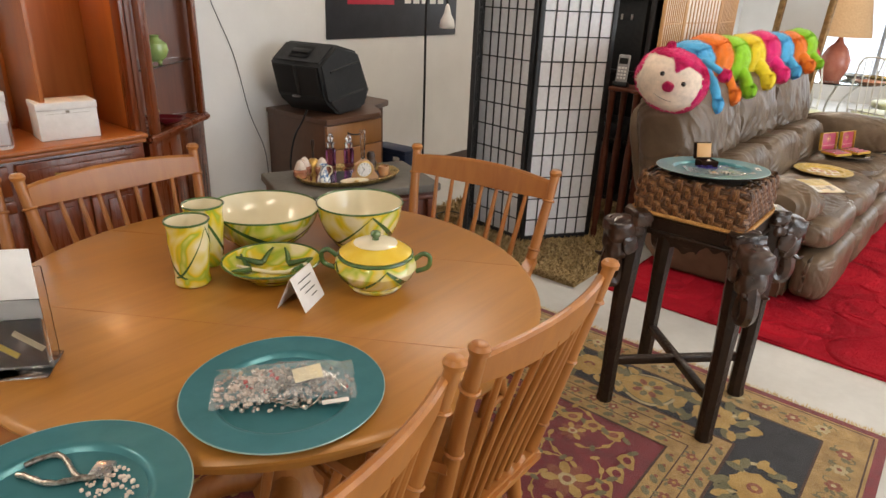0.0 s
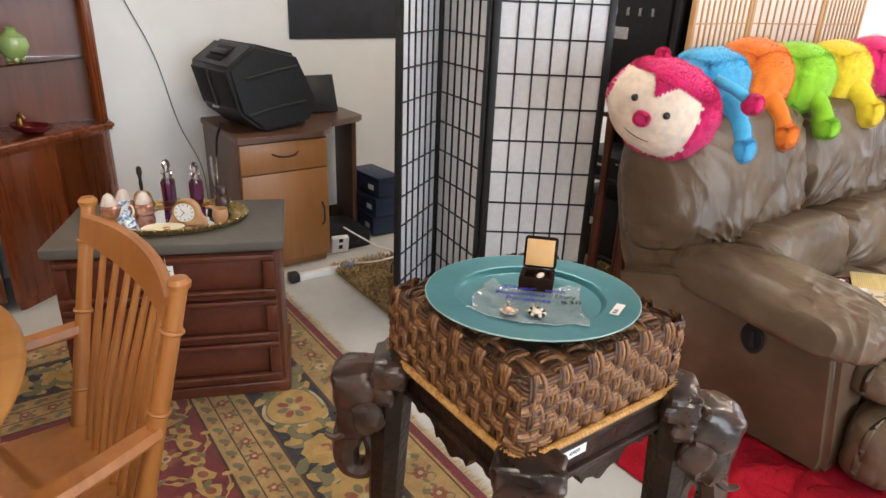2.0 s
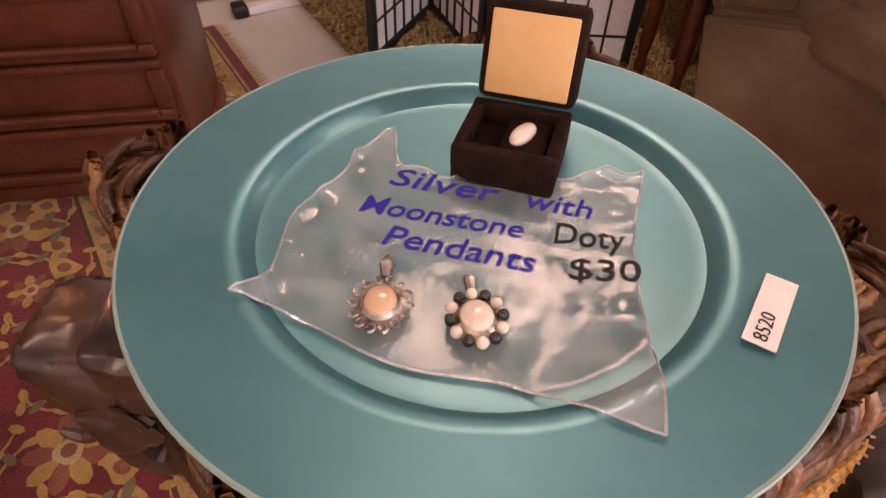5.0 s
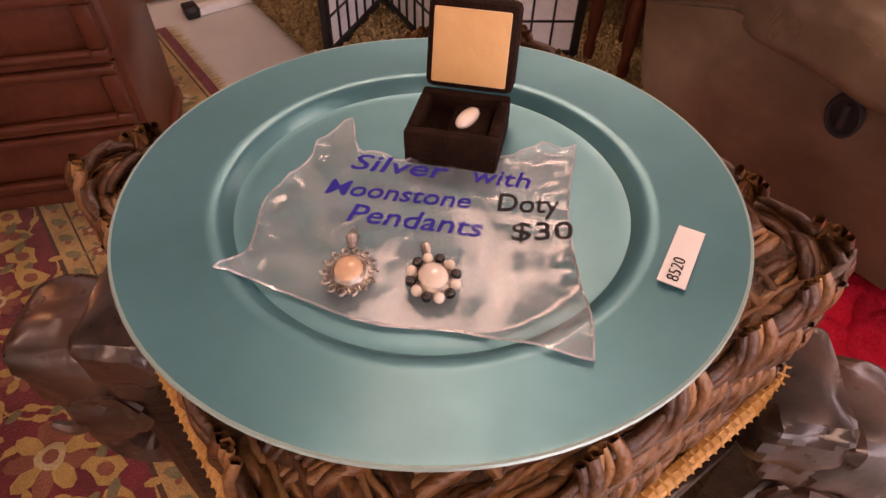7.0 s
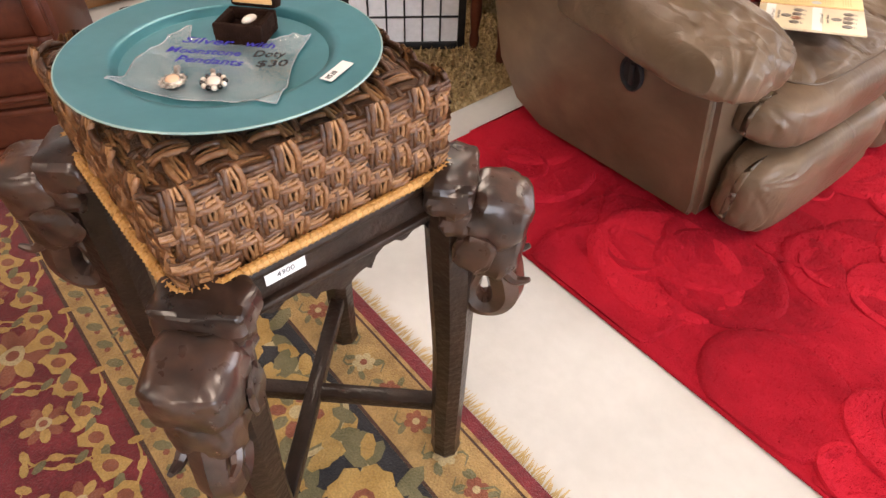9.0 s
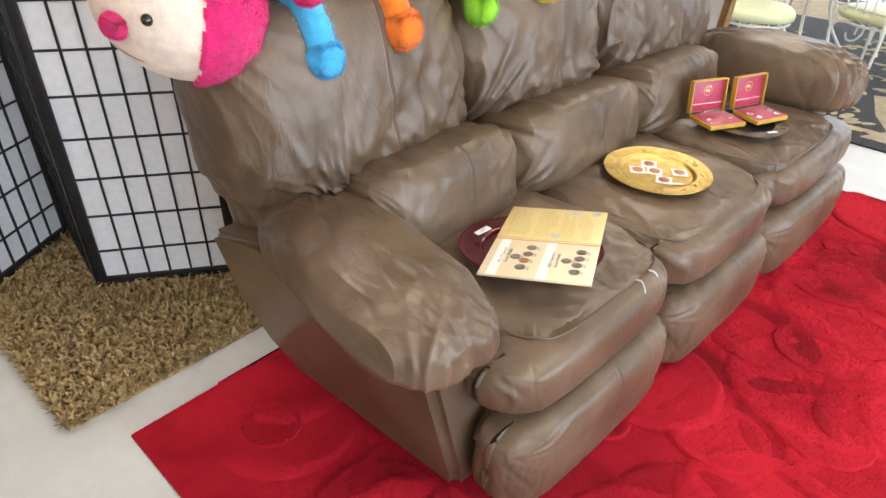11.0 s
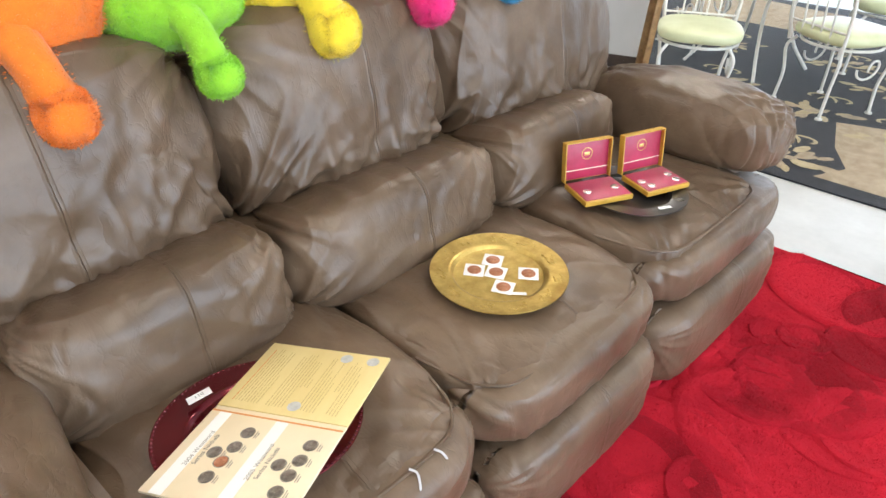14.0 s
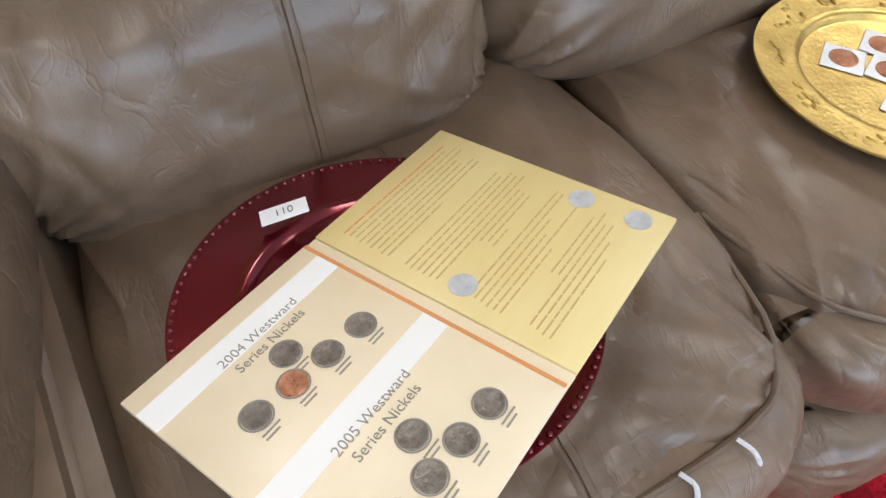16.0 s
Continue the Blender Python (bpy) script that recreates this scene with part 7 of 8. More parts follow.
ck = on_tray("mantel_clock", "small tan arched clock with a white round dial", "clock", -1.655, 2.690, 62)
bm = bmesh.new()
prof = [(-0.060, 0.0), (0.070, 0.0), (0.066, 0.018), (0.050, 0.035), (0.044, 0.070), (0.020, 0.092), (-0.010, 0.094), (-0.038, 0.075), (-0.048, 0.035), (-0.060, 0.016)]
prism(bm, prof, -0.018, 0.018, Matrix.Rotation(radians(90), 4, "X"))
bmesh.ops.bevel(bm, geom=bm.edges[:], offset=0.004, segments=2, affect="EDGES", clamp_overlap=True)
M_TAN = surface("tan_resin", (0.42, 0.22, 0.11), (0.60, 0.36, 0.20), 0.35, 16, coat=0.3)
part("case", bm, M_TAN, ck)
DF = Matrix.Translation((-0.003, -0.0185, 0.050)) @ Matrix.Rotation(radians(90), 4, "X")
part("bezel", lathe(bmesh.new(), [(0.040, 0.0), (0.041, 0.003), (0.036, 0.004), (0.035, 0.002)], 36, DF), M_BRASS, ck, "gilt bezel")
part("dial", lathe(bmesh.new(), [(0.0355, 0.0012), (0.0, 0.0014)], 36, DF), M_WHITE, ck, "white dial")
for k in range(12):
    a = k * math.pi / 6
    part("numeral", box(bmesh.new(), -0.0012, 0.025, 0.0016, 0.0012, 0.031, 0.0020, 0, DF @ Matrix.Rotation(a, 4, "Z")), M_INK, ck, smooth=False)
for a, L in ((0.7, 0.018), (2.4, 0.024)):
    part("dial_pointer", box(bmesh.new(), -0.001, -0.003, 0.0022, 0.001, L, 0.0026, 0, DF @ Matrix.Rotation(a, 4, "Z")), M_INK, ck, smooth=False)
bell = on_tray("hand_bell", "brass hand bell with a dark turned handle", "bell", -1.925, 2.600)
part("cup", lathe(bmesh.new(), [(0.040, 0.0), (0.042, 0.004), (0.036, 0.022), (0.030, 0.048), (0.018, 0.062), (0.0, 0.066)], 28), M_BRASS, bell)
part("grip", lathe(bmesh.new(), [(0.005, 0.066), (0.007, 0.09), (0.005, 0.11), (0.010, 0.135), (0.009, 0.155), (0.0, 0.162)], 14), M_CARVED, bell, "dark turned handle")
pit = on_tray("pitcher", "small blue and white glazed pitcher", "pitcher", -1.735, 2.505, 30)
part("body", lathe(bmesh.new(), [(0.0, 0.0), (0.030, 0.0), (0.033, 0.006), (0.028, 0.03), (0.016, 0.058), (0.014, 0.072), (0.021, 0.088), (0.019, 0.088), (0.012, 0.072), (0.0, 0.07)], 24), M_DELFT, pit)
part("handle", tube(bmesh.new(), curve_pts([(0.016, 0, 0.082), (0.036, 0, 0.080), (0.042, 0, 0.058), (0.026, 0, 0.035)], 5), 0.0035, 8), M_POTIN, pit)
for x, y in ((-1.870, 2.475), (-1.905, 2.530), (-1.84, 2.585)):
    sg = on_tray("rose_glass_pot", "rose lustre glass pot with a crinkled pale lid", "glass pot", x, y, 0, "rose glass pots")
    part("body", lathe(bmesh.new(), [(0.0, 0.0), (0.026, 0.0), (0.034, 0.012), (0.034, 0.035), (0.024, 0.046), (0.0, 0.047)], 24), M_ROSEGLASS, sg)
    part("lid", lathe(bmesh.new(), [(0.030, 0.044), (0.026, 0.056), (0.016, 0.078), (0.006, 0.086), (0.0, 0.088)], 10), M_PEARL, sg, "pale crinkled lid", smooth=False)
bv = on_tray("bud_vase", "tall clear glass bud vase", "vase", -1.83, 2.850)
part("body", lathe(bmesh.new(), [(0.0, 0.0), (0.022, 0.0), (0.020, 0.006), (0.009, 0.012), (0.011, 0.05), (0.015, 0.19), (0.013, 0.19), (0.009, 0.05), (0.0, 0.03)], 18), M_CLEARG, bv)
fg = on_tray("figurine", "small grey carved figurine beside the clock", "figurine", -1.775, 2.855)
part("body", lathe(bmesh.new(), [(0.0, 0.0), (0.026, 0.0), (0.030, 0.03), (0.020, 0.048), (0.024, 0.066), (0.016, 0.084), (0.0, 0.088)], 14), M_CARVED_TOP, fg)
for x, y in ((-1.63, 2.80),):
    mg = on_tray("votive_cup", "small amber glass votive cup", "cup", x, y)
    part("cup", lathe(bmesh.new(), [(0.0, 0.0), (0.022, 0.0), (0.028, 0.02), (0.026, 0.048), (0.023, 0.048), (0.022, 0.01), (0.0, 0.008)], 18), M_TAN, mg)
ds = on_tray("trinket_dish", "small white oval trinket dish with a gilt edge", "dish", -1.625, 2.60, 70)
part("dish", lathe(bmesh.new(), [(0.0, 0.0), (0.04, 0.0), (0.062, 0.012), (0.064, 0.014), (0.060, 0.014), (0.04, 0.004), (0.0, 0.004)], 32, None, 1.1, 0.7), M_POTIN, ds)
part("brooch", ball(bmesh.new(), 0.01, 0, 0.010, 0.014, 0.010, 0.005, 10), M_BRASS, ds)

# ---- on the hutch and its end unit ----
gv = thing("green_vase", "round celadon green footed vase on the glass shelf", "vase", -2.83, 2.325, 1.0935)
M_CELADON = surface("celadon_glaze", (0.24, 0.36, 0.10), (0.36, 0.48, 0.18), 0.2, 10, coat=0.4)
part("body", lathe(bmesh.new(), [(0.022, 0.012), (0.050, 0.035), (0.064, 0.070), (0.056, 0.105), (0.026, 0.126), (0.020, 0.135), (0.026, 0.145), (0.020, 0.145), (0.014, 0.13), (0.0, 0.12)], 32), M_CELADON, gv)
for k in range(3):
    a = 2.1 * k
    part("foot", ball(bmesh.new(), 0.030 * math.cos(a), 0.030 * math.sin(a), 0.012, 0.013, 0.013, 0.012, 10), M_CELADON, gv)
rbw = thing("red_bowl", "dark red leaf-shaped bowl with a gilt figure on the shelf", "bowl", -2.83, 2.33, 0.7755, 40)
part("bowl", lathe(bmesh.new(), [(0.0, 0.0), (0.03, 0.0), (0.07, 0.022), (0.085, 0.042), (0.080, 0.042), (0.05, 0.012), (0.0, 0.008)], 32, None, 1.35, 0.75), surface("oxblood_glaze", (0.10, 0.006, 0.01), (0.18, 0.012, 0.02), 0.2, 12, coat=0.5), rbw)
part("gilt_figure", tube(bmesh.new(), curve_pts([(-0.06, 0, 0.03), (-0.075, 0.01, 0.065), (-0.05, 0, 0.085), (-0.03, 0, 0.065)], 5), [0.010] * 8 + [0.007] * 8, 8), M_BRASS, rbw)
def carton(name, label, x, y, z, w, d, h, rz):
    c = thing(name, label, "gift box", x, y, z, rz, group="white boxes")
    part("box", boxed(-w / 2, -d / 2, 0, w / 2, d / 2, h * 0.80, 0.002), M_WHITE, c)
    lid = part("lid", boxed(-w / 2 - 0.003, -d / 2 - 0.003, h * 0.80 + 0.001, w / 2 + 0.003, d / 2 + 0.003, h, 0.003), M_WHITE, c)
    part("printed_line", boxed(-w * 0.36, -d / 2 - 0.0012, h * 0.70, w * 0.36, -d / 2 - 0.0004, h * 0.706, 0), M_GREYINK, c, smooth=False)
    part("crest", boxed(-0.008, -d / 2 - 0.0012, h * 0.715, 0.008, -d / 2 - 0.0004, h * 0.78, 0), M_GREYINK, c, smooth=False)
carton("white_box", "plain white lidded gift box on the hutch", -2.745, 1.795, 0.8015, 0.25, 0.16, 0.17, 82)
carton("white_box", "plain white lidded gift box on the hutch", -2.90, 1.45, 0.8015, 0.28, 0.2, 0.22, 84)
gl = thing("glass_tumbler", "cut clear glass tumbler on the hutch counter", "glass", -2.66, 1.50, 0.8015)
part("glass", lathe(bmesh.new(), [(0.0, 0.0), (0.036, 0.0), (0.040, 0.01), (0.045, 0.11), (0.042, 0.11), (0.037, 0.012), (0.0, 0.01)], 14), M_CLEARG, gl)


# ---- on the sofa: plates, coin album, coin boxes ----
M_RUBY = surface("ruby_lacquer", (0.11, 0.004, 0.010), (0.17, 0.006, 0.015), 0.22, 4, bump=0.01, metal=0.7, coat=0.6)
rp = charger("charger_plate", "ruby red lacquered charger plate with beaded rim on the sofa", M_RUBY, -0.088, 4.543, 0.540, 0.184, None, (-5, -6))
for k in range(110):
    a = 2 * math.pi * k / 110
    part("bead", ball(bmesh.new(), 0.180 * math.cos(a), 0.180 * math.sin(a), 0.0195, 0.0028, n=6), M_RUBY, rp)
s2 = sticker(-0.211, 4.497, 0.5675, -5, -6, 80, 0.045, 0.020, "110")
gp = charger("charger_plate", "gold leaf charger plate with embossed rim on the sofa", M_GOLD, -0.080, 5.222, 0.522, 0.170)
rnd = random.Random(9)
bm = bmesh.new()
for k in range(11):
    a0 = 2 * math.pi * k / 11
    for j in range(9):
        a, r = a0 + rnd.uniform(-0.17, 0.17), 0.146 + rnd.uniform(-0.012, 0.012)
        ball(bm, r * math.cos(a), r * math.sin(a), 0.0172, 0.0055, 0.0028, 0.003, 8, None)
tagged(part("embossing", bm, M_GOLD, gp), kind="stuff")
M_COPPER = surface("copper_coin", (0.40, 0.16, 0.08), (0.62, 0.30, 0.18), 0.3, 120, metal=0.75, bump=0.3, bump_scale=400)
for u, v, rz in ((-0.133, 5.192, 33), (-0.088, 5.222, 24), (-0.126, 5.257, 28), (-0.026, 5.272, 36), (-0.037, 5.186, 24)):
    f = thing("coin_flip", "white square coin holder with a copper coin on the gold plate", "coin", u, v, 0.5295 + 0.0008 * rnd.random(), rz, "coins on the gold plate")
    part("card", boxed(-0.025, -0.025, 0, 0.025, 0.025, 0.0015, 0.001, 1), M_WHITE, f)
    part("coin", lathe(bmesh.new(), [(0.0175, 0.0016), (0.0175, 0.0026), (0.0165, 0.0030), (0.0, 0.0028)], 32), M_COPPER, f, "copper coin")
sticker(0.006, 5.190, 0.5315, 0, 0, 40, 0.036, 0.010)
M_BLACKPLATE = surface("black_plate_lacquer", (0.012, 0.011, 0.012), (0.024, 0.022, 0.022), 0.3, 6, coat=0.4)
charger("charger_plate", "black lacquered charger plate under two coin boxes on the sofa", M_BLACKPLATE, -0.030, 5.800, 0.540, 0.155)
sticker(0.088, 5.760, 0.5605, 0, 0, 58, 0.040, 0.012)
M_OCHRE = surface("ochre_leatherette", (0.46, 0.25, 0.025), (0.60, 0.35, 0.05), 0.4, 40, bump=0.1)
M_CRIMSON = surface("crimson_satin", (0.30, 0.008, 0.045), (0.44, 0.02, 0.075), 0.4, 20, bump=0.05, sheen=0.2)
M_NICKEL = surface("nickel_coin", (0.20, 0.17, 0.14), (0.36, 0.32, 0.28), 0.35, 150, metal=0.85, bump=0.4, bump_scale=400)
M_COINCASE = surface("silver_proof_coin", (0.55, 0.48, 0.46), (0.80, 0.74, 0.72), 0.2, 120, metal=0.7, coat=0.4)
def coin_box(x, y, z, rz, coins):
    c = thing("coin_box", "open ochre coin box lined with crimson satin", "coin box", x, y, z, rz, "coin boxes")
    w, d = 0.078, 0.060
    part("base", boxed(-w, -d, 0, w, d, 0.016, 0.002), M_OCHRE, c)
    part("coin_bed", boxed(-w + 0.005, -d + 0.005, 0.0162, w - 0.005, d - 0.005, 0.0185, 0.001), M_CRIMSON, c, "crimson satin bed")
    lm = pose(0, d, 0.016, -8, 0, 0)
    bm = bmesh.new()
    box(bm, -w, 0.018, 0, w, 0.022, 0.120, 0.001, lm)
    for a in ((-w, 0.0, 0, -w + 0.004, 0.018, 0.120), (w - 0.004, 0.0, 0, w, 0.018, 0.120), (-w + 0.004, 0, 0.116, w - 0.004, 0.018, 0.120)):
        box(bm, *a, 0.0008, lm)
    lid = part("lid", bm, M_OCHRE, c, smooth=False)
    part("lid_lining", box(bmesh.new(), -w + 0.0045, 0.013, 0.004, w - 0.0045, 0.0178, 0.1155, 0.001, lm), M_CRIMSON, lid, "crimson satin lining")
    part("gilt_fold", box(bmesh.new(), -w + 0.0045, 0.0115, 0.030, w - 0.0045, 0.0129, 0.0325, 0, lm), M_POTIN, lid, smooth=False)
    em = lm @ Matrix.Translation((0, 0.0128, 0.078)) @ Matrix.Rotation(radians(90), 4, "X")
    part("gilt_emblem", lathe(bmesh.new(), [(0.0175, 0.0), (0.0185, 0.0008), (0.0165, 0.001), (0.0160, 0.0)], 28, em), M_BRASS, lid, "gilt round emblem")
    part("gilt_emblem", box(bmesh.new(), -0.009, -0.006, 0.0, 0.009, 0.004, 0.0008, 0.0003, em), M_BRASS, lid)
    for a, b in coins:
        cn = part("coin", lathe(bmesh.new(), [(0.0125, 0.0186), (0.0125, 0.0205), (0.0105, 0.0212), (0.0, 0.0210)], 24, Matrix.Translation((a, b, 0))), M_COINCASE, c, "silver coin in a clear capsule")
    return c
coin_box(-0.092, 5.700, 0.5605, 63, [(-0.045, -0.01), (0.048, -0.008)])
coin_box(0.000, 5.870, 0.5625, 68, [(-0.055, 0.0), (-0.045, -0.032), (0.05, 0.005), (0.05, -0.03)])

# coin album lying open across the ruby plate
M_ALBUM = surface("cream_album_page", (0.70, 0.58, 0.38), (0.79, 0.68, 0.48), 0.42, 5, bump=0.02, coat=0.1)
M_ALBUM2 = surface("yellow_album_page", (0.64, 0.50, 0.20), (0.74, 0.61, 0.29), 0.42, 4, bump=0.02, stretch=(3, 0.6, 1), coat=0.1)
M_ORANGEINK = plain("orange_print", (0.62, 0.26, 0.08), 0.6)
M_STRIPE = plain("white_stripe", (0.80, 0.79, 0.76), 0.45)
album = thing("coin_album", "open cream and yellow coin album with rows of nickels", "coin album")
ax, ay = Vector((0.897, 0.425, 0.123)).normalized(), Vector((-0.416, 0.905, -0.093))
ay = (ay - ax * ay.dot(ax)).normalized()
az = ax.cross(ay)
album.matrix_world = Matrix(((ax.x, ay.x, az.x, -0.054), (ax.y, ay.y, az.y, 4.563), (ax.z, ay.z, az.z, 0.580), (0, 0, 0, 1)))
AX0, AX1 = -0.131, 0.131
part("lower_page", boxed(AX0, -0.202, -0.006, AX1, -0.008, 0.0, 0.0012), M_ALBUM, album, "cream page with coin slots")
part("upper_page", boxed(AX0, 0.004, -0.006, AX1, 0.201, 0.0, 0.0012), M_ALBUM2, album, "yellow printed page")
part("spine", boxed(AX0, -0.0078, -0.0065, AX1, 0.0038, -0.0022, 0.0008), M_ALBUM, album)
part("fold_line", boxed(AX0 + 0.001, -0.012, 0.0, AX1 - 0.001, -0.0085, 0.0005, 0), M_ORANGEINK, album, smooth=False)
for x in (-0.1, 0.016):
    part("stripe", boxed(x - 0.012, -0.2015, 0.0, x + 0.012, -0.0125, 0.0004, 0), M_STRIPE, album, smooth=False)
for txt, x in (("2004 Westward", -0.077), ("Series Nickels", -0.063), ("2005 Westward", 0.043), ("Series Nickels", 0.057)):
    put_text(txt, album, 0.0122, 0.0004, M_GREYINK, x - 0.016, -0.100 if x < 0 else -0.104, 90)
NICK = [(-0.030, -0.050), (-0.060, -0.103 + 0.0), (-0.033, -0.085), (-0.036, -0.119), (-0.039, -0.153), (0.092, -0.053), (0.062, -0.103), (0.091, -0.087), (0.089, -0.120), (0.087, -0.154)]
for k, (x, y) in enumerate(NICK):
    m = Matrix.Translation((x, y, 0))
    part("coin_hole", lathe(bmesh.new(), [(0.0128, 0.0003), (0.0132, 0.0008), (0.0118, 0.0008), (0.0116, 0.0003)], 28, m), M_GREYINK, album)
    part("nickel", lathe(bmesh.new(), [(0.0112, 0.0002), (0.0113, 0.0012), (0.0104, 0.0016), (0.0095, 0.0012), (0.0, 0.0014)], 28, m), M_NICKEL if k != 3 else M_COPPER, album, "worn nickel coin" if k != 3 else "copper-toned coin")
    for j in (0, 1):
        part("caption_bar", boxed(x + 0.015 + j * 0.004, y - 0.009, 0.0, x + 0.0165 + j * 0.004, y + 0.008 - j * 0.004, 0.0004, 0), M_GREYINK, album, smooth=False)
rnd = random.Random(3)
M_PALEINK = plain("pale_print", (0.50, 0.38, 0.16), 0.6)
for k in range(34):
    if k in (9, 10, 20, 27):
        continue
    x = -0.112 + k * 0.0064
    y1 = 0.185 - (0.07 if k in (8, 19, 26) else 0.0) - rnd.random() * 0.03 - (0.04 if k in (23, 24, 32, 33) else 0)
    y0 = 0.020 + (0.06 if k in (17, 18, 19, 28, 29) else 0.0) + 0.004 * rnd.random()
    y = y0
    while y < y1:
        L = rnd.uniform(0.006, 0.020)
        part("print_line", boxed(x, y, 0.0, x + 0.0016, min(y1, y + L), 0.0004, 0), M_ORANGEINK if k == 0 else M_PALEINK, album, smooth=False)
        y += L + 0.002
M_SILVERINK = surface("grey_coin_print", (0.36, 0.37, 0.38), (0.58, 0.58, 0.58), 0.4, 60)
for x, y in ((0.047, 0.179), (0.103, 0.180), (0.014, 0.029)):
    part("printed_coin", lathe(bmesh.new(), [(0.0125, 0.0002), (0.0125, 0.0008), (0.0, 0.0009)], 24, Matrix.Translation((x, y, 0))), M_SILVERINK, album)

# ---- poster, wall cable, floor lamp, boxes by the desk ----
M_POSTER = surface("charcoal_print", (0.022, 0.024, 0.030), (0.034, 0.036, 0.044), 0.5, 8)
M_POSTERRED = plain("red_print", (0.52, 0.03, 0.06), 0.5)
ps = thing("wall_poster", "charcoal wall banner with a red panel and white lettering", "poster", XW, 3.70, 1.155)
part("sheet", boxed(0.002, 0.0, 0.0, 0.008, 1.45, 0.95, 0.001), M_POSTER, ps)
part("red_panel", boxed(0.008, 0.20, 0.235, 0.0095, 0.68, 0.62, 0.02), M_POSTERRED, ps)
for k in range(5):
    part("letter_bar", boxed(0.008, 0.80 + k * 0.10, 0.245, 0.0095, 0.87 + k * 0.10, 0.30, 0), M_WHITE, ps, smooth=False)
wc = thing("wall_cable", "thin black cable hanging down the white wall", "cable")
part("wire", tube(bmesh.new(), curve_pts([(XW + 0.006, 2.74, 1.75), (XW + 0.006, 2.815, 1.42), (XW + 0.006, 2.945, 1.09), (XW + 0.006, 3.03, 0.72), (XW + 0.008, 3.13, 0.44), (XW + 0.02, 3.14, 0.05)], 8), 0.0022, 6), M_PLASTIC, wc)
cb = thing("mains_cable", "black power cord hanging behind the desk", "cable")
part("wire", tube(bmesh.new(), curve_pts([(-2.60, 3.12, 0.80), (-2.63, 3.10, 0.72), (-2.74, 3.12, 0.60), (-2.78, 3.11, 0.42), (-2.72, 3.10, 0.30), (-2.66, 3.10, 0.24)], 8), 0.006, 8), M_PLASTIC, cb)
fl = thing("floor_lamp", "thin black floor lamp with a white drooping glass shade", "floor lamp", -2.69, 4.32, 0)
part("foot", lathe(bmesh.new(), [(0.0, 0.0), (0.12, 0.0), (0.12, 0.015), (0.03, 0.03), (0.0, 0.03)], 32), M_BLACK, fl)
part("pole", tube(bmesh.new(), curve_pts([(0, 0, 0.028), (0, 0, 0.8), (0, 0, 1.45), (0.02, 0.05, 1.60), (0.04, 0.13, 1.58), (0.05, 0.18, 1.42)], 8), 0.009, 10), M_BLACK, fl)
part("shade", lathe(bmesh.new(), [(0.052, 1.245), (0.058, 1.26), (0.052, 1.30), (0.028, 1.345), (0.016, 1.40), (0.0, 1.42)], 24, Matrix.Translation((0.05, 0.18, 0))), M_WHITE, fl, "white glass bell shade")
M_BLUEBOX = surface("navy_cardboard", (0.010, 0.020, 0.055), (0.018, 0.034, 0.085), 0.45, 20)
for k, (h, z) in enumerate(((0.125, 0.0075), (0.125, 0.134), (0.125, 0.261))):
    sbx = thing("shoe_box", "navy blue cardboard box stacked beside the desk", "box", -2.80 + 0.01 * k, 4.08, z, 4 * k - 4, "stacked boxes")
    part("box", boxed(-0.16, -0.06, 0, 0.16, 0.10, h - 0.035, 0.003), M_BLUEBOX, sbx)
    part("lid", boxed(-0.163, -0.063, h - 0.034, 0.163, 0.103, h - 0.002, 0.003), M_BLUEBOX, sbx)
    part("label", boxed(0.05, -0.0645, h * 0.3, 0.11, -0.0632, h * 0.55, 0), M_WHITE, sbx, smooth=False)
pst = thing("power_strip", "white power strip with a black plug on the floor", "power strip", -2.29, 3.49, 0.001, 88)
part("case", boxed(-0.13, -0.022, 0.0, 0.11, 0.022, 0.035, 0.006), M_WHITE, pst)
part("plug", boxed(-0.185, -0.03, 0.0, -0.132, 0.03, 0.05, 0.008), M_PLASTIC, pst, "black adapter plug")
part("blue_end", boxed(0.112, -0.022, 0.0, 0.19, 0.022, 0.034, 0.006), plain("blue_plastic", (0.10, 0.22, 0.55), 0.4), pst)
wcord = thing("extension_lead", "white electrical cord trailing over the rug", "cable")
part("wire", tube(bmesh.new(), curve_pts([(-2.29, 3.68, 0.03), (-2.22, 3.80, 0.045), (-2.25, 3.95, 0.045), (-2.40, 3.90, 0.05), (-2.50, 3.82, 0.10), (-2.52, 3.74, 0.16)], 8), 0.005, 6), M_WHITE, wcord)
part("wire", tube(bmesh.new(), curve_pts([(-2.05, 3.78, 0.045), (-2.15, 3.86, 0.05), (-2.12, 3.98, 0.05), (-2.00, 4.00, 0.05)], 8), 0.004, 6), M_PLASTIC, wcord, "black cord")
adp = thing("surge_protector", "white surge protector block leaning under the desk", "power strip", -2.54, 3.72, 0.0, 80)
part("block", box(bmesh.new(), -0.05, -0.02, 0.0, 0.05, 0.02, 0.10, 0.006, pose(0, 0, 0.007, 14, 0, 0)), M_WHITE, adp)
for k in range(2):
    part("socket", box(bmesh.new(), -0.012, -0.0225, 0.03 + 0.045 * k, 0.012, -0.0205, 0.055 + 0.045 * k, 0.001, pose(0, 0, 0.007, 14, 0, 0)), M_DARKHOLE, adp)
bk = thing("black_case", "flat black equipment case under the desk", "case", -2.68, 3.80, 0.0)
part("case", boxed(-0.20, -0.12, 0.0, 0.14, 0.13, 0.10, 0.01), M_PLASTIC, bk)
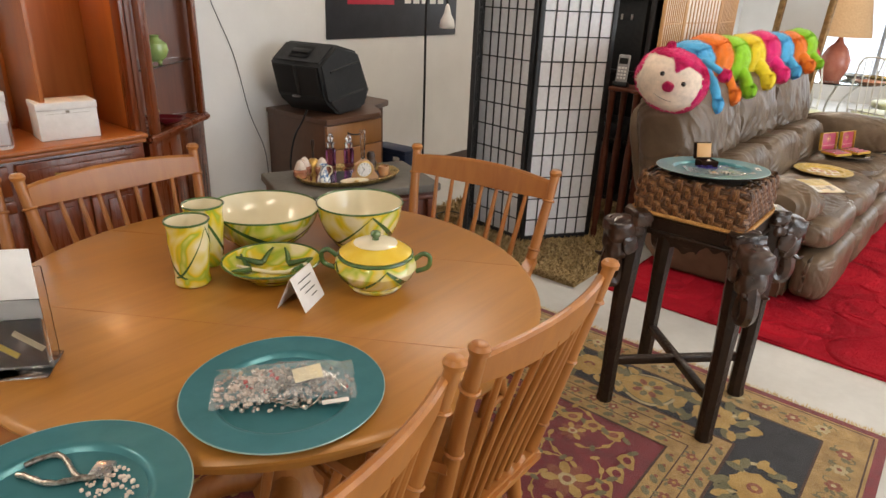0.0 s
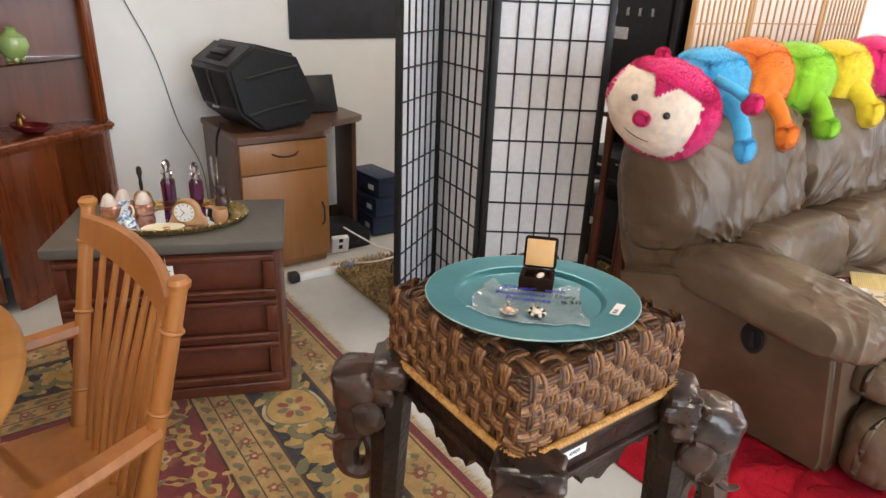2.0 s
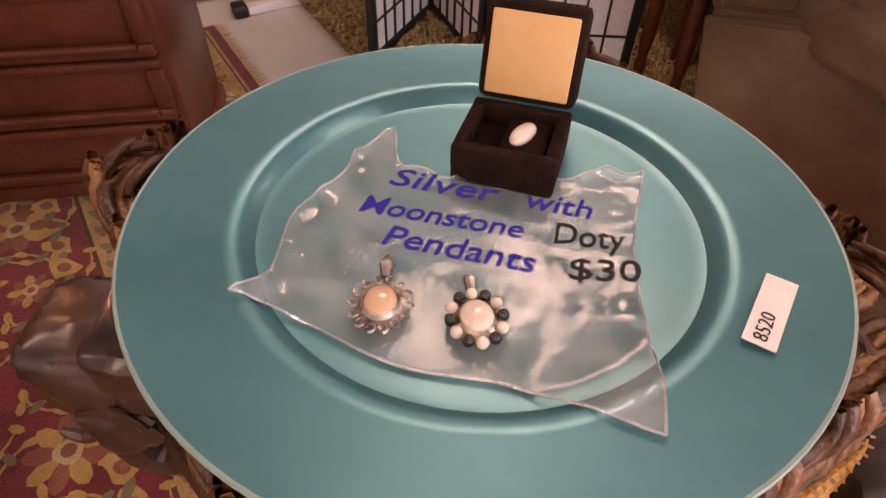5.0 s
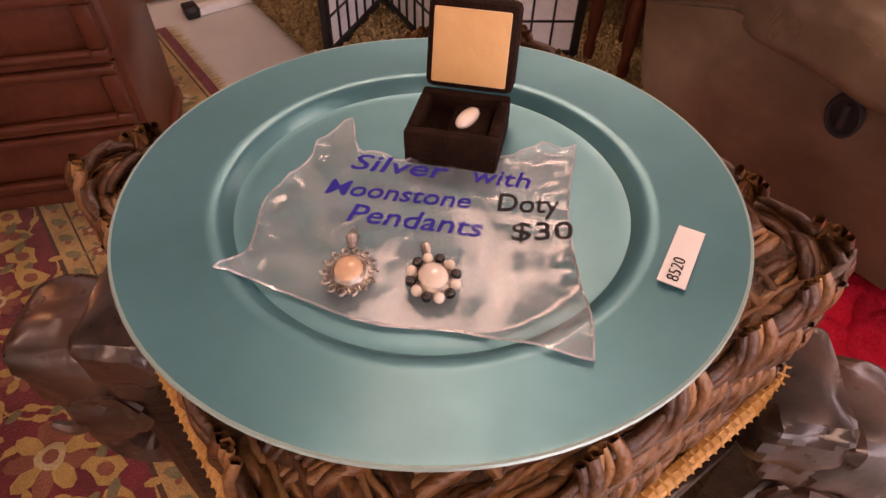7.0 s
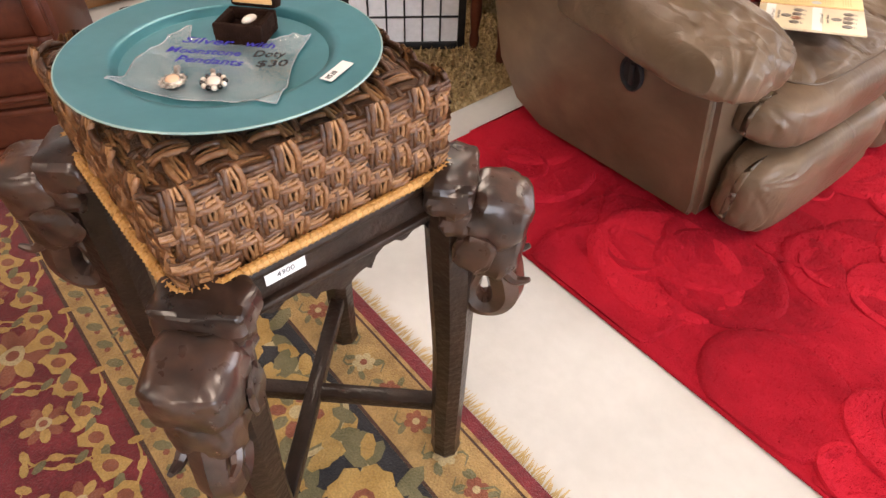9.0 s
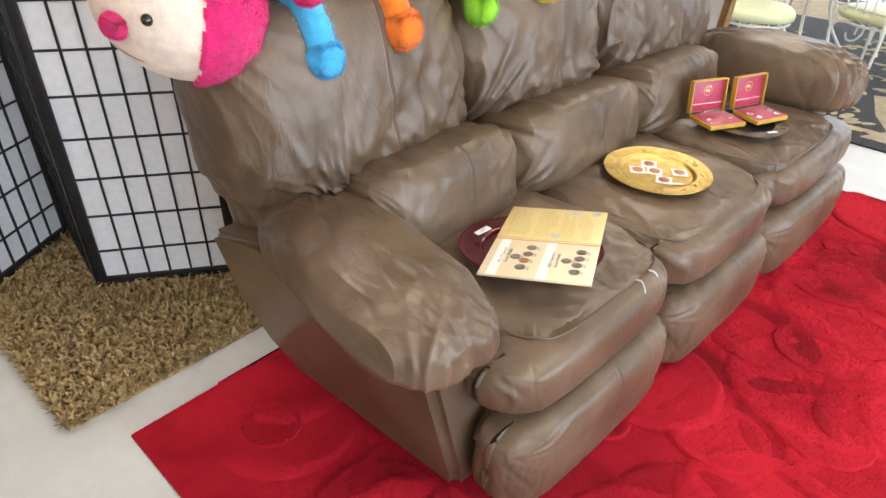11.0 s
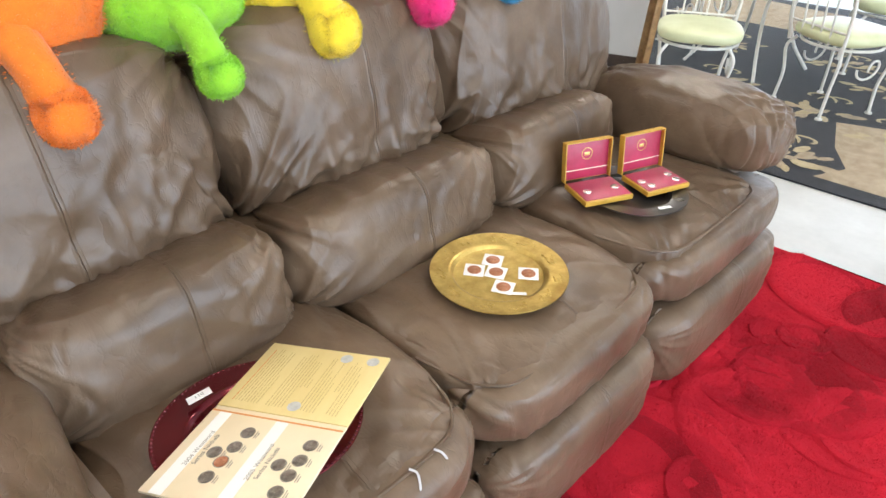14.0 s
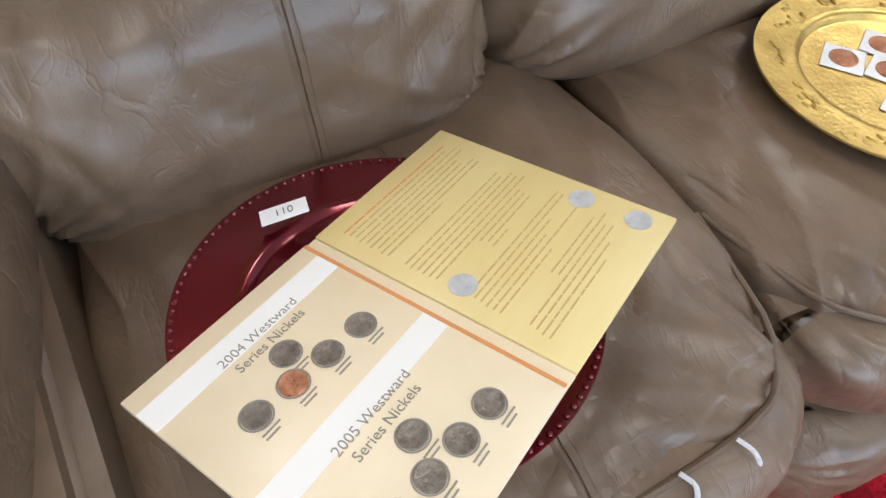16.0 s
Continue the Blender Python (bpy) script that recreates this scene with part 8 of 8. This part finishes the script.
part("handle", tube(bmesh.new(), [(0.142, -0.05, 0.05), (0.165, -0.045, 0.05), (0.165, 0.045, 0.05), (0.142, 0.05, 0.05)], 0.006, 8), M_PLASTIC, bk)

# ---- black equipment rack between the screens, with a cordless phone and clutter ----
rk = thing("equipment_rack", "black shelving rack holding dark electronics behind the sofa", "shelf")
RX0, RX1, RY0, RY1 = -1.66, -1.08, 4.56, 4.96
for x in (RX0, RX1 - 0.03):
    for y in (RY0, RY1 - 0.03):
        part("post", boxed(x, y, 0.0, x + 0.03, y + 0.03, 1.95, 0.003), M_BLACK, rk)
for z in (0.22, 0.62, 1.06, 1.50, 1.90):
    part("shelf", boxed(RX0 + 0.002, RY0 + 0.004, z, RX1 - 0.002, RY1 - 0.002, z + 0.02, 0.003), M_BLACK, rk)
part("back_panel", boxed(RX0 + 0.01, RY1, 0.2, RX1 - 0.01, RY1 + 0.006, 1.93, 0), M_BLACK, rk)
def device(label, x0, z, w, h, mat, ports):
    d = thing("electronics", label, "electronics", x0, RY0 + 0.02, z + 0.0205, group="electronics on the rack")
    part("housing", boxed(0, 0, 0, w, 0.30, h, 0.006), mat, d)
    for k in range(ports):
        part("port", boxed(0.03 + k * (w - 0.06) / ports, -0.003, h * 0.72, 0.045 + k * (w - 0.06) / ports, 0.0, h * 0.80, 0.001), M_STEEL, d)
    part("label_plate", boxed(w * 0.30, -0.0016, h * 0.48, w * 0.55, -0.0002, h * 0.60, 0), M_SILVERINK, d, smooth=False)
    return d
device("dark television back with ports and a small label", -1.60, 1.06, 0.46, 0.42, M_PLASTIC, 6)
device("dark receiver with a small label", -1.58, 1.50, 0.44, 0.16, M_PLASTIC, 4)
device("black disc player on the rack", -1.60, 0.62, 0.45, 0.10, M_PLASTIC, 3)
device("black subwoofer box on the rack", -1.56, 0.22, 0.36, 0.30, M_PLASTIC, 2)
ph = thing("cordless_phone", "grey cordless phone with a keypad standing upright", "telephone", -1.150, 4.535, 0.0, 12)
stp = thing("side_table", "small dark turned-leg table behind the sofa", "side table", -1.10, 4.45, 0)
part("top", boxed(-0.12, -0.12, 0.98, 0.10, 0.12, 1.0, 0.005), M_ESPRESSO, stp)
for x in (-0.09, 0.07):
    for y in (-0.09, 0.09):
        part("leg", lathe(bmesh.new(), [(0.0, 0.0), (0.014, 0.0), (0.022, 0.06), (0.016, 0.09), (0.024, 0.16), (0.024, 0.60), (0.016, 0.70), (0.022, 0.98), (0.0, 0.98)], 12, Matrix.Translation((x, y, 0))), M_ESPRESSO, stp)
ph.matrix_world = pose(-1.165, 4.40, 1.0005, -8, 0, 10)
M_PHONE = surface("grey_phone_plastic", (0.26, 0.26, 0.27), (0.38, 0.38, 0.39), 0.4, 30)
part("handset", boxed(-0.035, -0.012, 0.0, 0.035, 0.012, 0.19, 0.008), M_PHONE, ph)
part("cradle", boxed(-0.045, -0.03, 0.0, 0.045, 0.04, 0.03, 0.008), M_PLASTIC, ph)
part("screen", boxed(-0.026, -0.0135, 0.135, 0.026, -0.0122, 0.17, 0), M_DARKHOLE, ph, smooth=False)
for r in range(4):
    for c in range(3):
        part("key", boxed(-0.026 + c * 0.019, -0.0145, 0.045 + r * 0.020, -0.012 + c * 0.019, -0.0122, 0.058 + r * 0.020, 0.002), M_WHITE, ph)
crt = thing("plastic_crate", "grey plastic storage crate on the floor behind the sofa", "crate", -1.08, 4.86, 0.007, 5)
M_GREYBIN = surface("dark_grey_plastic", (0.035, 0.037, 0.04), (0.06, 0.062, 0.066), 0.45, 20)
part("bin", boxed(-0.10, -0.26, 0.0, 0.10, 0.16, 0.30, 0.015), M_GREYBIN, crt)
part("paper", boxed(-0.08, -0.22, 0.302, 0.08, 0.10, 0.33, 0.003), M_WHITE, crt, "stack of papers on top")

# ---- far end: mirror, floral rug, iron dining set, lamp table ----
M_GILT = surface("gilt_wood", (0.16, 0.085, 0.03), (0.36, 0.21, 0.08), 0.4, 30, metal=0.4)
mir = thing("floor_mirror", "tall gilt-framed mirror leaning beside the sofa", "mirror", -0.62, 6.86, 0, 0)
mm = pose(0, 0, 0.004, -4, 0, -22)
for a in ((-0.45, -0.02, 0.0, -0.40, 0.02, 1.65), (0.0, -0.02, 0.0, 0.05, 0.02, 1.65), (-0.40, -0.02, 0.0, 0.0, 0.02, 0.06), (-0.40, -0.02, 1.59, 0.0, 0.02, 1.65)):
    part("frame", box(bmesh.new(), *a, 0.008, mm), M_GILT, mir)
part("glass", box(bmesh.new(), -0.40, 0.0, 0.06, 0.0, 0.005, 1.59, 0, mm), M_MIRROR, mir, smooth=False)

M_RUGBLACK = woven("black_rug_wool", (0.010, 0.010, 0.013), (0.022, 0.022, 0.028))
M_RUGTAN = woven("tan_rug_wool", (0.40, 0.29, 0.17), (0.54, 0.42, 0.27))
fr = thing("floral_rug", "black floral rug with tan scrolled panels under the iron chairs", "rug")
part("base", boxed(-2.4, 7.43, 0.0, 1.6, 11.6, 0.011, 0.004), M_RUGBLACK, fr)
tan, crm = bmesh.new(), bmesh.new()
for k, (x0, y0) in enumerate(((0.12, 7.55), (0.12, 10.4), (-2.0, 7.55), (-2.0, 10.4))):
    sx = 1 if x0 > 0 else -1
    pts = [(x0, y0), (x0 + 1.3 * 1, y0), (x0 + 1.3, y0 + 0.9), (x0 + 0.5, y0 + 1.05), (x0 - 0.12, y0 + 0.85), (x0 - 0.02, y0 + 0.45), (x0 + 0.10, y0 + 0.2)]
    tan.faces.new([tan.verts.new((x, y, 0.0118)) for x, y in pts])
rnd = random.Random(21)
for cx, cy, n, R in ((-0.12, 7.68, 30, 0.26), (0.3, 8.3, 18, 0.2), (-0.15, 8.5, 22, 0.2), (-0.5, 8.0, 22, 0.22), (0.15, 9.2, 26, 0.3), (-0.9, 8.6, 20, 0.3), (0.8, 7.9, 20, 0.25), (-0.3, 9.6, 20, 0.3), (-1.3, 7.9, 20, 0.3), (0.7, 9.4, 20, 0.3), (-1.2, 9.6, 20, 0.3), (-0.2, 10.6, 24, 0.3)):
    for k in range(n):
        a, r = rnd.random() * 6.28, R * rnd.random() ** 0.7
        flat_disc(crm if k % 2 else tan, cx + r * 1.3 * math.cos(a), cy + r * 0.7 * math.sin(a), 0.0122 + 0.0001 * k, rnd.uniform(0.014, 0.034), 7, 2.2, a)
    for s in (-1, 1):
        flat_strip(crm, [(cx + s * (0.1 + 0.16 * t * math.cos(t * 3.4)), cy + 0.28 + 0.15 * t * math.sin(t * 3.4)) for t in [q / 9 for q in range(10)]], 0.0124, 0.022)
tagged(part("tan_motif", tan, M_RUGTAN, fr, smooth=False), kind="stuff")
tagged(part("cream_motif", crm, M_RUGCREAM, fr, smooth=False), kind="stuff")

M_IRON = surface("white_painted_iron", (0.66, 0.64, 0.58), (0.78, 0.76, 0.70), 0.4, 30, bump=0.1)
M_CELERY = surface("pale_celery_vinyl", (0.58, 0.60, 0.34), (0.70, 0.72, 0.46), 0.38, 6, bump=0.05)
def iron_chair():
    c = thing("iron_chair", "white scrolled iron dining chair with a pale green padded seat", "dining chair", group="iron chairs")
    bm = puff(bmesh.new(), 0.48, 0.46, 0.10, 14, 3.2, None, Matrix.Translation((0, 0, 0.455)))
    part("seat", bm, M_CELERY, c, "pale green vinyl pad")
    part("seat_ring", tube(bmesh.new(), [(0.215 * math.cos(a) * 1.05, 0.215 * math.sin(a), 0.40) for a in [2 * math.pi * k / 28 for k in range(29)]], 0.009, 8, False), M_IRON, c)
    for sx in (-1, 1):
        for sy in (-1, 1):
            leg = part("leg", tube(bmesh.new(), curve_pts([(sx * 0.17, sy * 0.17, 0.40), (sx * 0.205, sy * 0.195, 0.33), (sx * 0.185, sy * 0.18, 0.18), (sx * 0.19, sy * 0.19, 0.006)], 6), 0.010, 8), M_IRON, c)
            part("foot_pad", lathe(bmesh.new(), [(0.0, 0.0), (0.022, 0.0), (0.020, 0.010), (0.0, 0.012)], 14, Matrix.Translation((sx * 0.19, sy * 0.19, 0.0))), M_IRON, leg)
        part("scroll", tube(bmesh.new(), [(sx * 0.20, (-0.12 + 0.022 * t) + 0.075 * (1 - t * 0.10) * math.cos(t * 1.1), 0.27 + 0.075 * (1 - t * 0.10) * math.sin(t * 1.1)) for t in [q * 0.35 for q in range(20)]], 0.007, 8), M_IRON, c)
        part("back_post", tube(bmesh.new(), curve_pts([(sx * 0.20, 0.20, 0.38), (sx * 0.215, 0.235, 0.65), (sx * 0.17, 0.27, 0.95)], 6), 0.010, 8), M_IRON, c)
    part("back_hoop", tube(bmesh.new(), curve_pts([(-0.17, 0.27, 0.95), (-0.10, 0.285, 1.03), (0.10, 0.285, 1.03), (0.17, 0.27, 0.95)], 6), 0.010, 8), M_IRON, c)
    for k in range(4):
        part("back_bar", tube(bmesh.new(), [(-0.105 + 0.07 * k, 0.215, 0.42), (-0.105 + 0.07 * k, 0.28, 1.02)], 0.006, 6), M_IRON, c)
    part("lower_rail", tube(bmesh.new(), [(-0.205, 0.212, 0.50), (0.205, 0.212, 0.50)], 0.007, 6), M_IRON, c)
    return c
ic = iron_chair()
ic.matrix_world = pose(-0.16, 8.62, 0.0125, 0, 0, 150)
copy_thing(ic, pose(-0.80, 8.05, 0.0125, 0, 0, 25))
copy_thing(ic, pose(-0.12, 9.65, 0.0125, 0, 0, 20))
copy_thing(ic, pose(-1.35, 9.4, 0.0125, 0, 0, 70))
dt = thing("glass_table", "round glass-topped white iron dining table laid with wares", "dining table", -0.82, 9.1, 0.0125)
part("glass_top", lathe(bmesh.new(), [(0.0, 0.725), (0.60, 0.725), (0.605, 0.731), (0.60, 0.737), (0.0, 0.737)], 64), M_GLASS, dt)
part("ring", tube(bmesh.new(), [(0.42 * math.cos(a), 0.42 * math.sin(a), 0.712) for a in [2 * math.pi * k / 40 for k in range(41)]], 0.012, 8, False), M_IRON, dt)
for k in range(4):
    a = k * math.pi / 2 + 0.5
    part("leg", tube(bmesh.new(), curve_pts([(0.40 * math.cos(a), 0.40 * math.sin(a), 0.71), (0.22 * math.cos(a), 0.22 * math.sin(a), 0.45), (0.28 * math.cos(a), 0.28 * math.sin(a), 0.2), (0.42 * math.cos(a), 0.42 * math.sin(a), 0.008)], 6), 0.012, 8), M_IRON, dt)
M_SHADE = surface("beige_linen_shade", (0.50, 0.32, 0.17), (0.60, 0.40, 0.23), 0.85, 60, bump=0.2, bump_scale=300)
tl = thing("table_lamp", "table lamp with a wide beige linen shade and coppery base", "table lamp", -0.72, 8.82, 0.7505)
part("base", lathe(bmesh.new(), [(0.0, 0.0), (0.09, 0.0), (0.10, 0.02), (0.14, 0.12), (0.15, 0.22), (0.10, 0.34), (0.04, 0.40), (0.02, 0.46), (0.0, 0.46)], 32), surface("coral_glaze", (0.42, 0.12, 0.08), (0.56, 0.20, 0.14), 0.25, 12, coat=0.4), tl, "coral glazed base")
part("shade", lathe(bmesh.new(), [(0.285, 0.46), (0.20, 0.86), (0.198, 0.86), (0.282, 0.46)], 48), M_SHADE, tl, "beige linen shade")
part("harp", tube(bmesh.new(), [(0, 0, 0.45), (0, 0, 0.84)], 0.004, 6), M_BRASS, tl)
for k in range(3):
    a = 2.1 * k
    part("spider", tube(bmesh.new(), [(0, 0, 0.84), (0.197 * math.cos(a), 0.197 * math.sin(a), 0.85)], 0.003, 6), M_BRASS, tl)
for k, (x, y, r, mt, lab) in enumerate(((-0.35, 8.75, 0.16, M_COPPER, "coppery platter on the glass table"), (-0.30, 9.1, 0.15, M_TRAY, "brass serving tray on the glass table"), (-0.55, 9.35, 0.17, M_STEEL, "silver serving dish on the glass table"), (-1.15, 8.85, 0.15, M_POTIN, "cream china plate on the glass table"))):
    sv = thing("serving_dish", lab, "dish", x, y, 0.7502, group="wares on the glass table")
    part("dish", lathe(bmesh.new(), [(0.0, 0.0), (r * 0.5, 0.0), (r, 0.04 + 0.02 * (k % 2)), (r * 0.97, 0.045 + 0.02 * (k % 2)), (r * 0.5, 0.012), (0.0, 0.01)], 32), mt, sv)
    part("loop_handle", tube(bmesh.new(), curve_pts([(r, -0.04, 0.045), (r + 0.03, 0, 0.10), (r, 0.04, 0.045)], 6), 0.006, 8), M_STEEL, sv)
# dark display cabinet and wall shelving at the far end
dc = thing("display_cabinet", "tall dark display cabinet at the far wall", "cabinet", 0.9, 12.2, 0)
part("body", boxed(-0.5, -0.3, 0.0, 0.5, 0.3, 2.0, 0.01), M_ESPRESSO, dc)
for s in (-1, 1):
    d = part("door", boxed(s * 0.25 - 0.235, -0.325, 0.05, s * 0.25 + 0.235, -0.301, 1.95, 0.005), M_ESPRESSO, dc)
    part("knob", ball(bmesh.new(), s * 0.04, -0.335, 1.0, 0.014, n=10), M_BRASS, d)
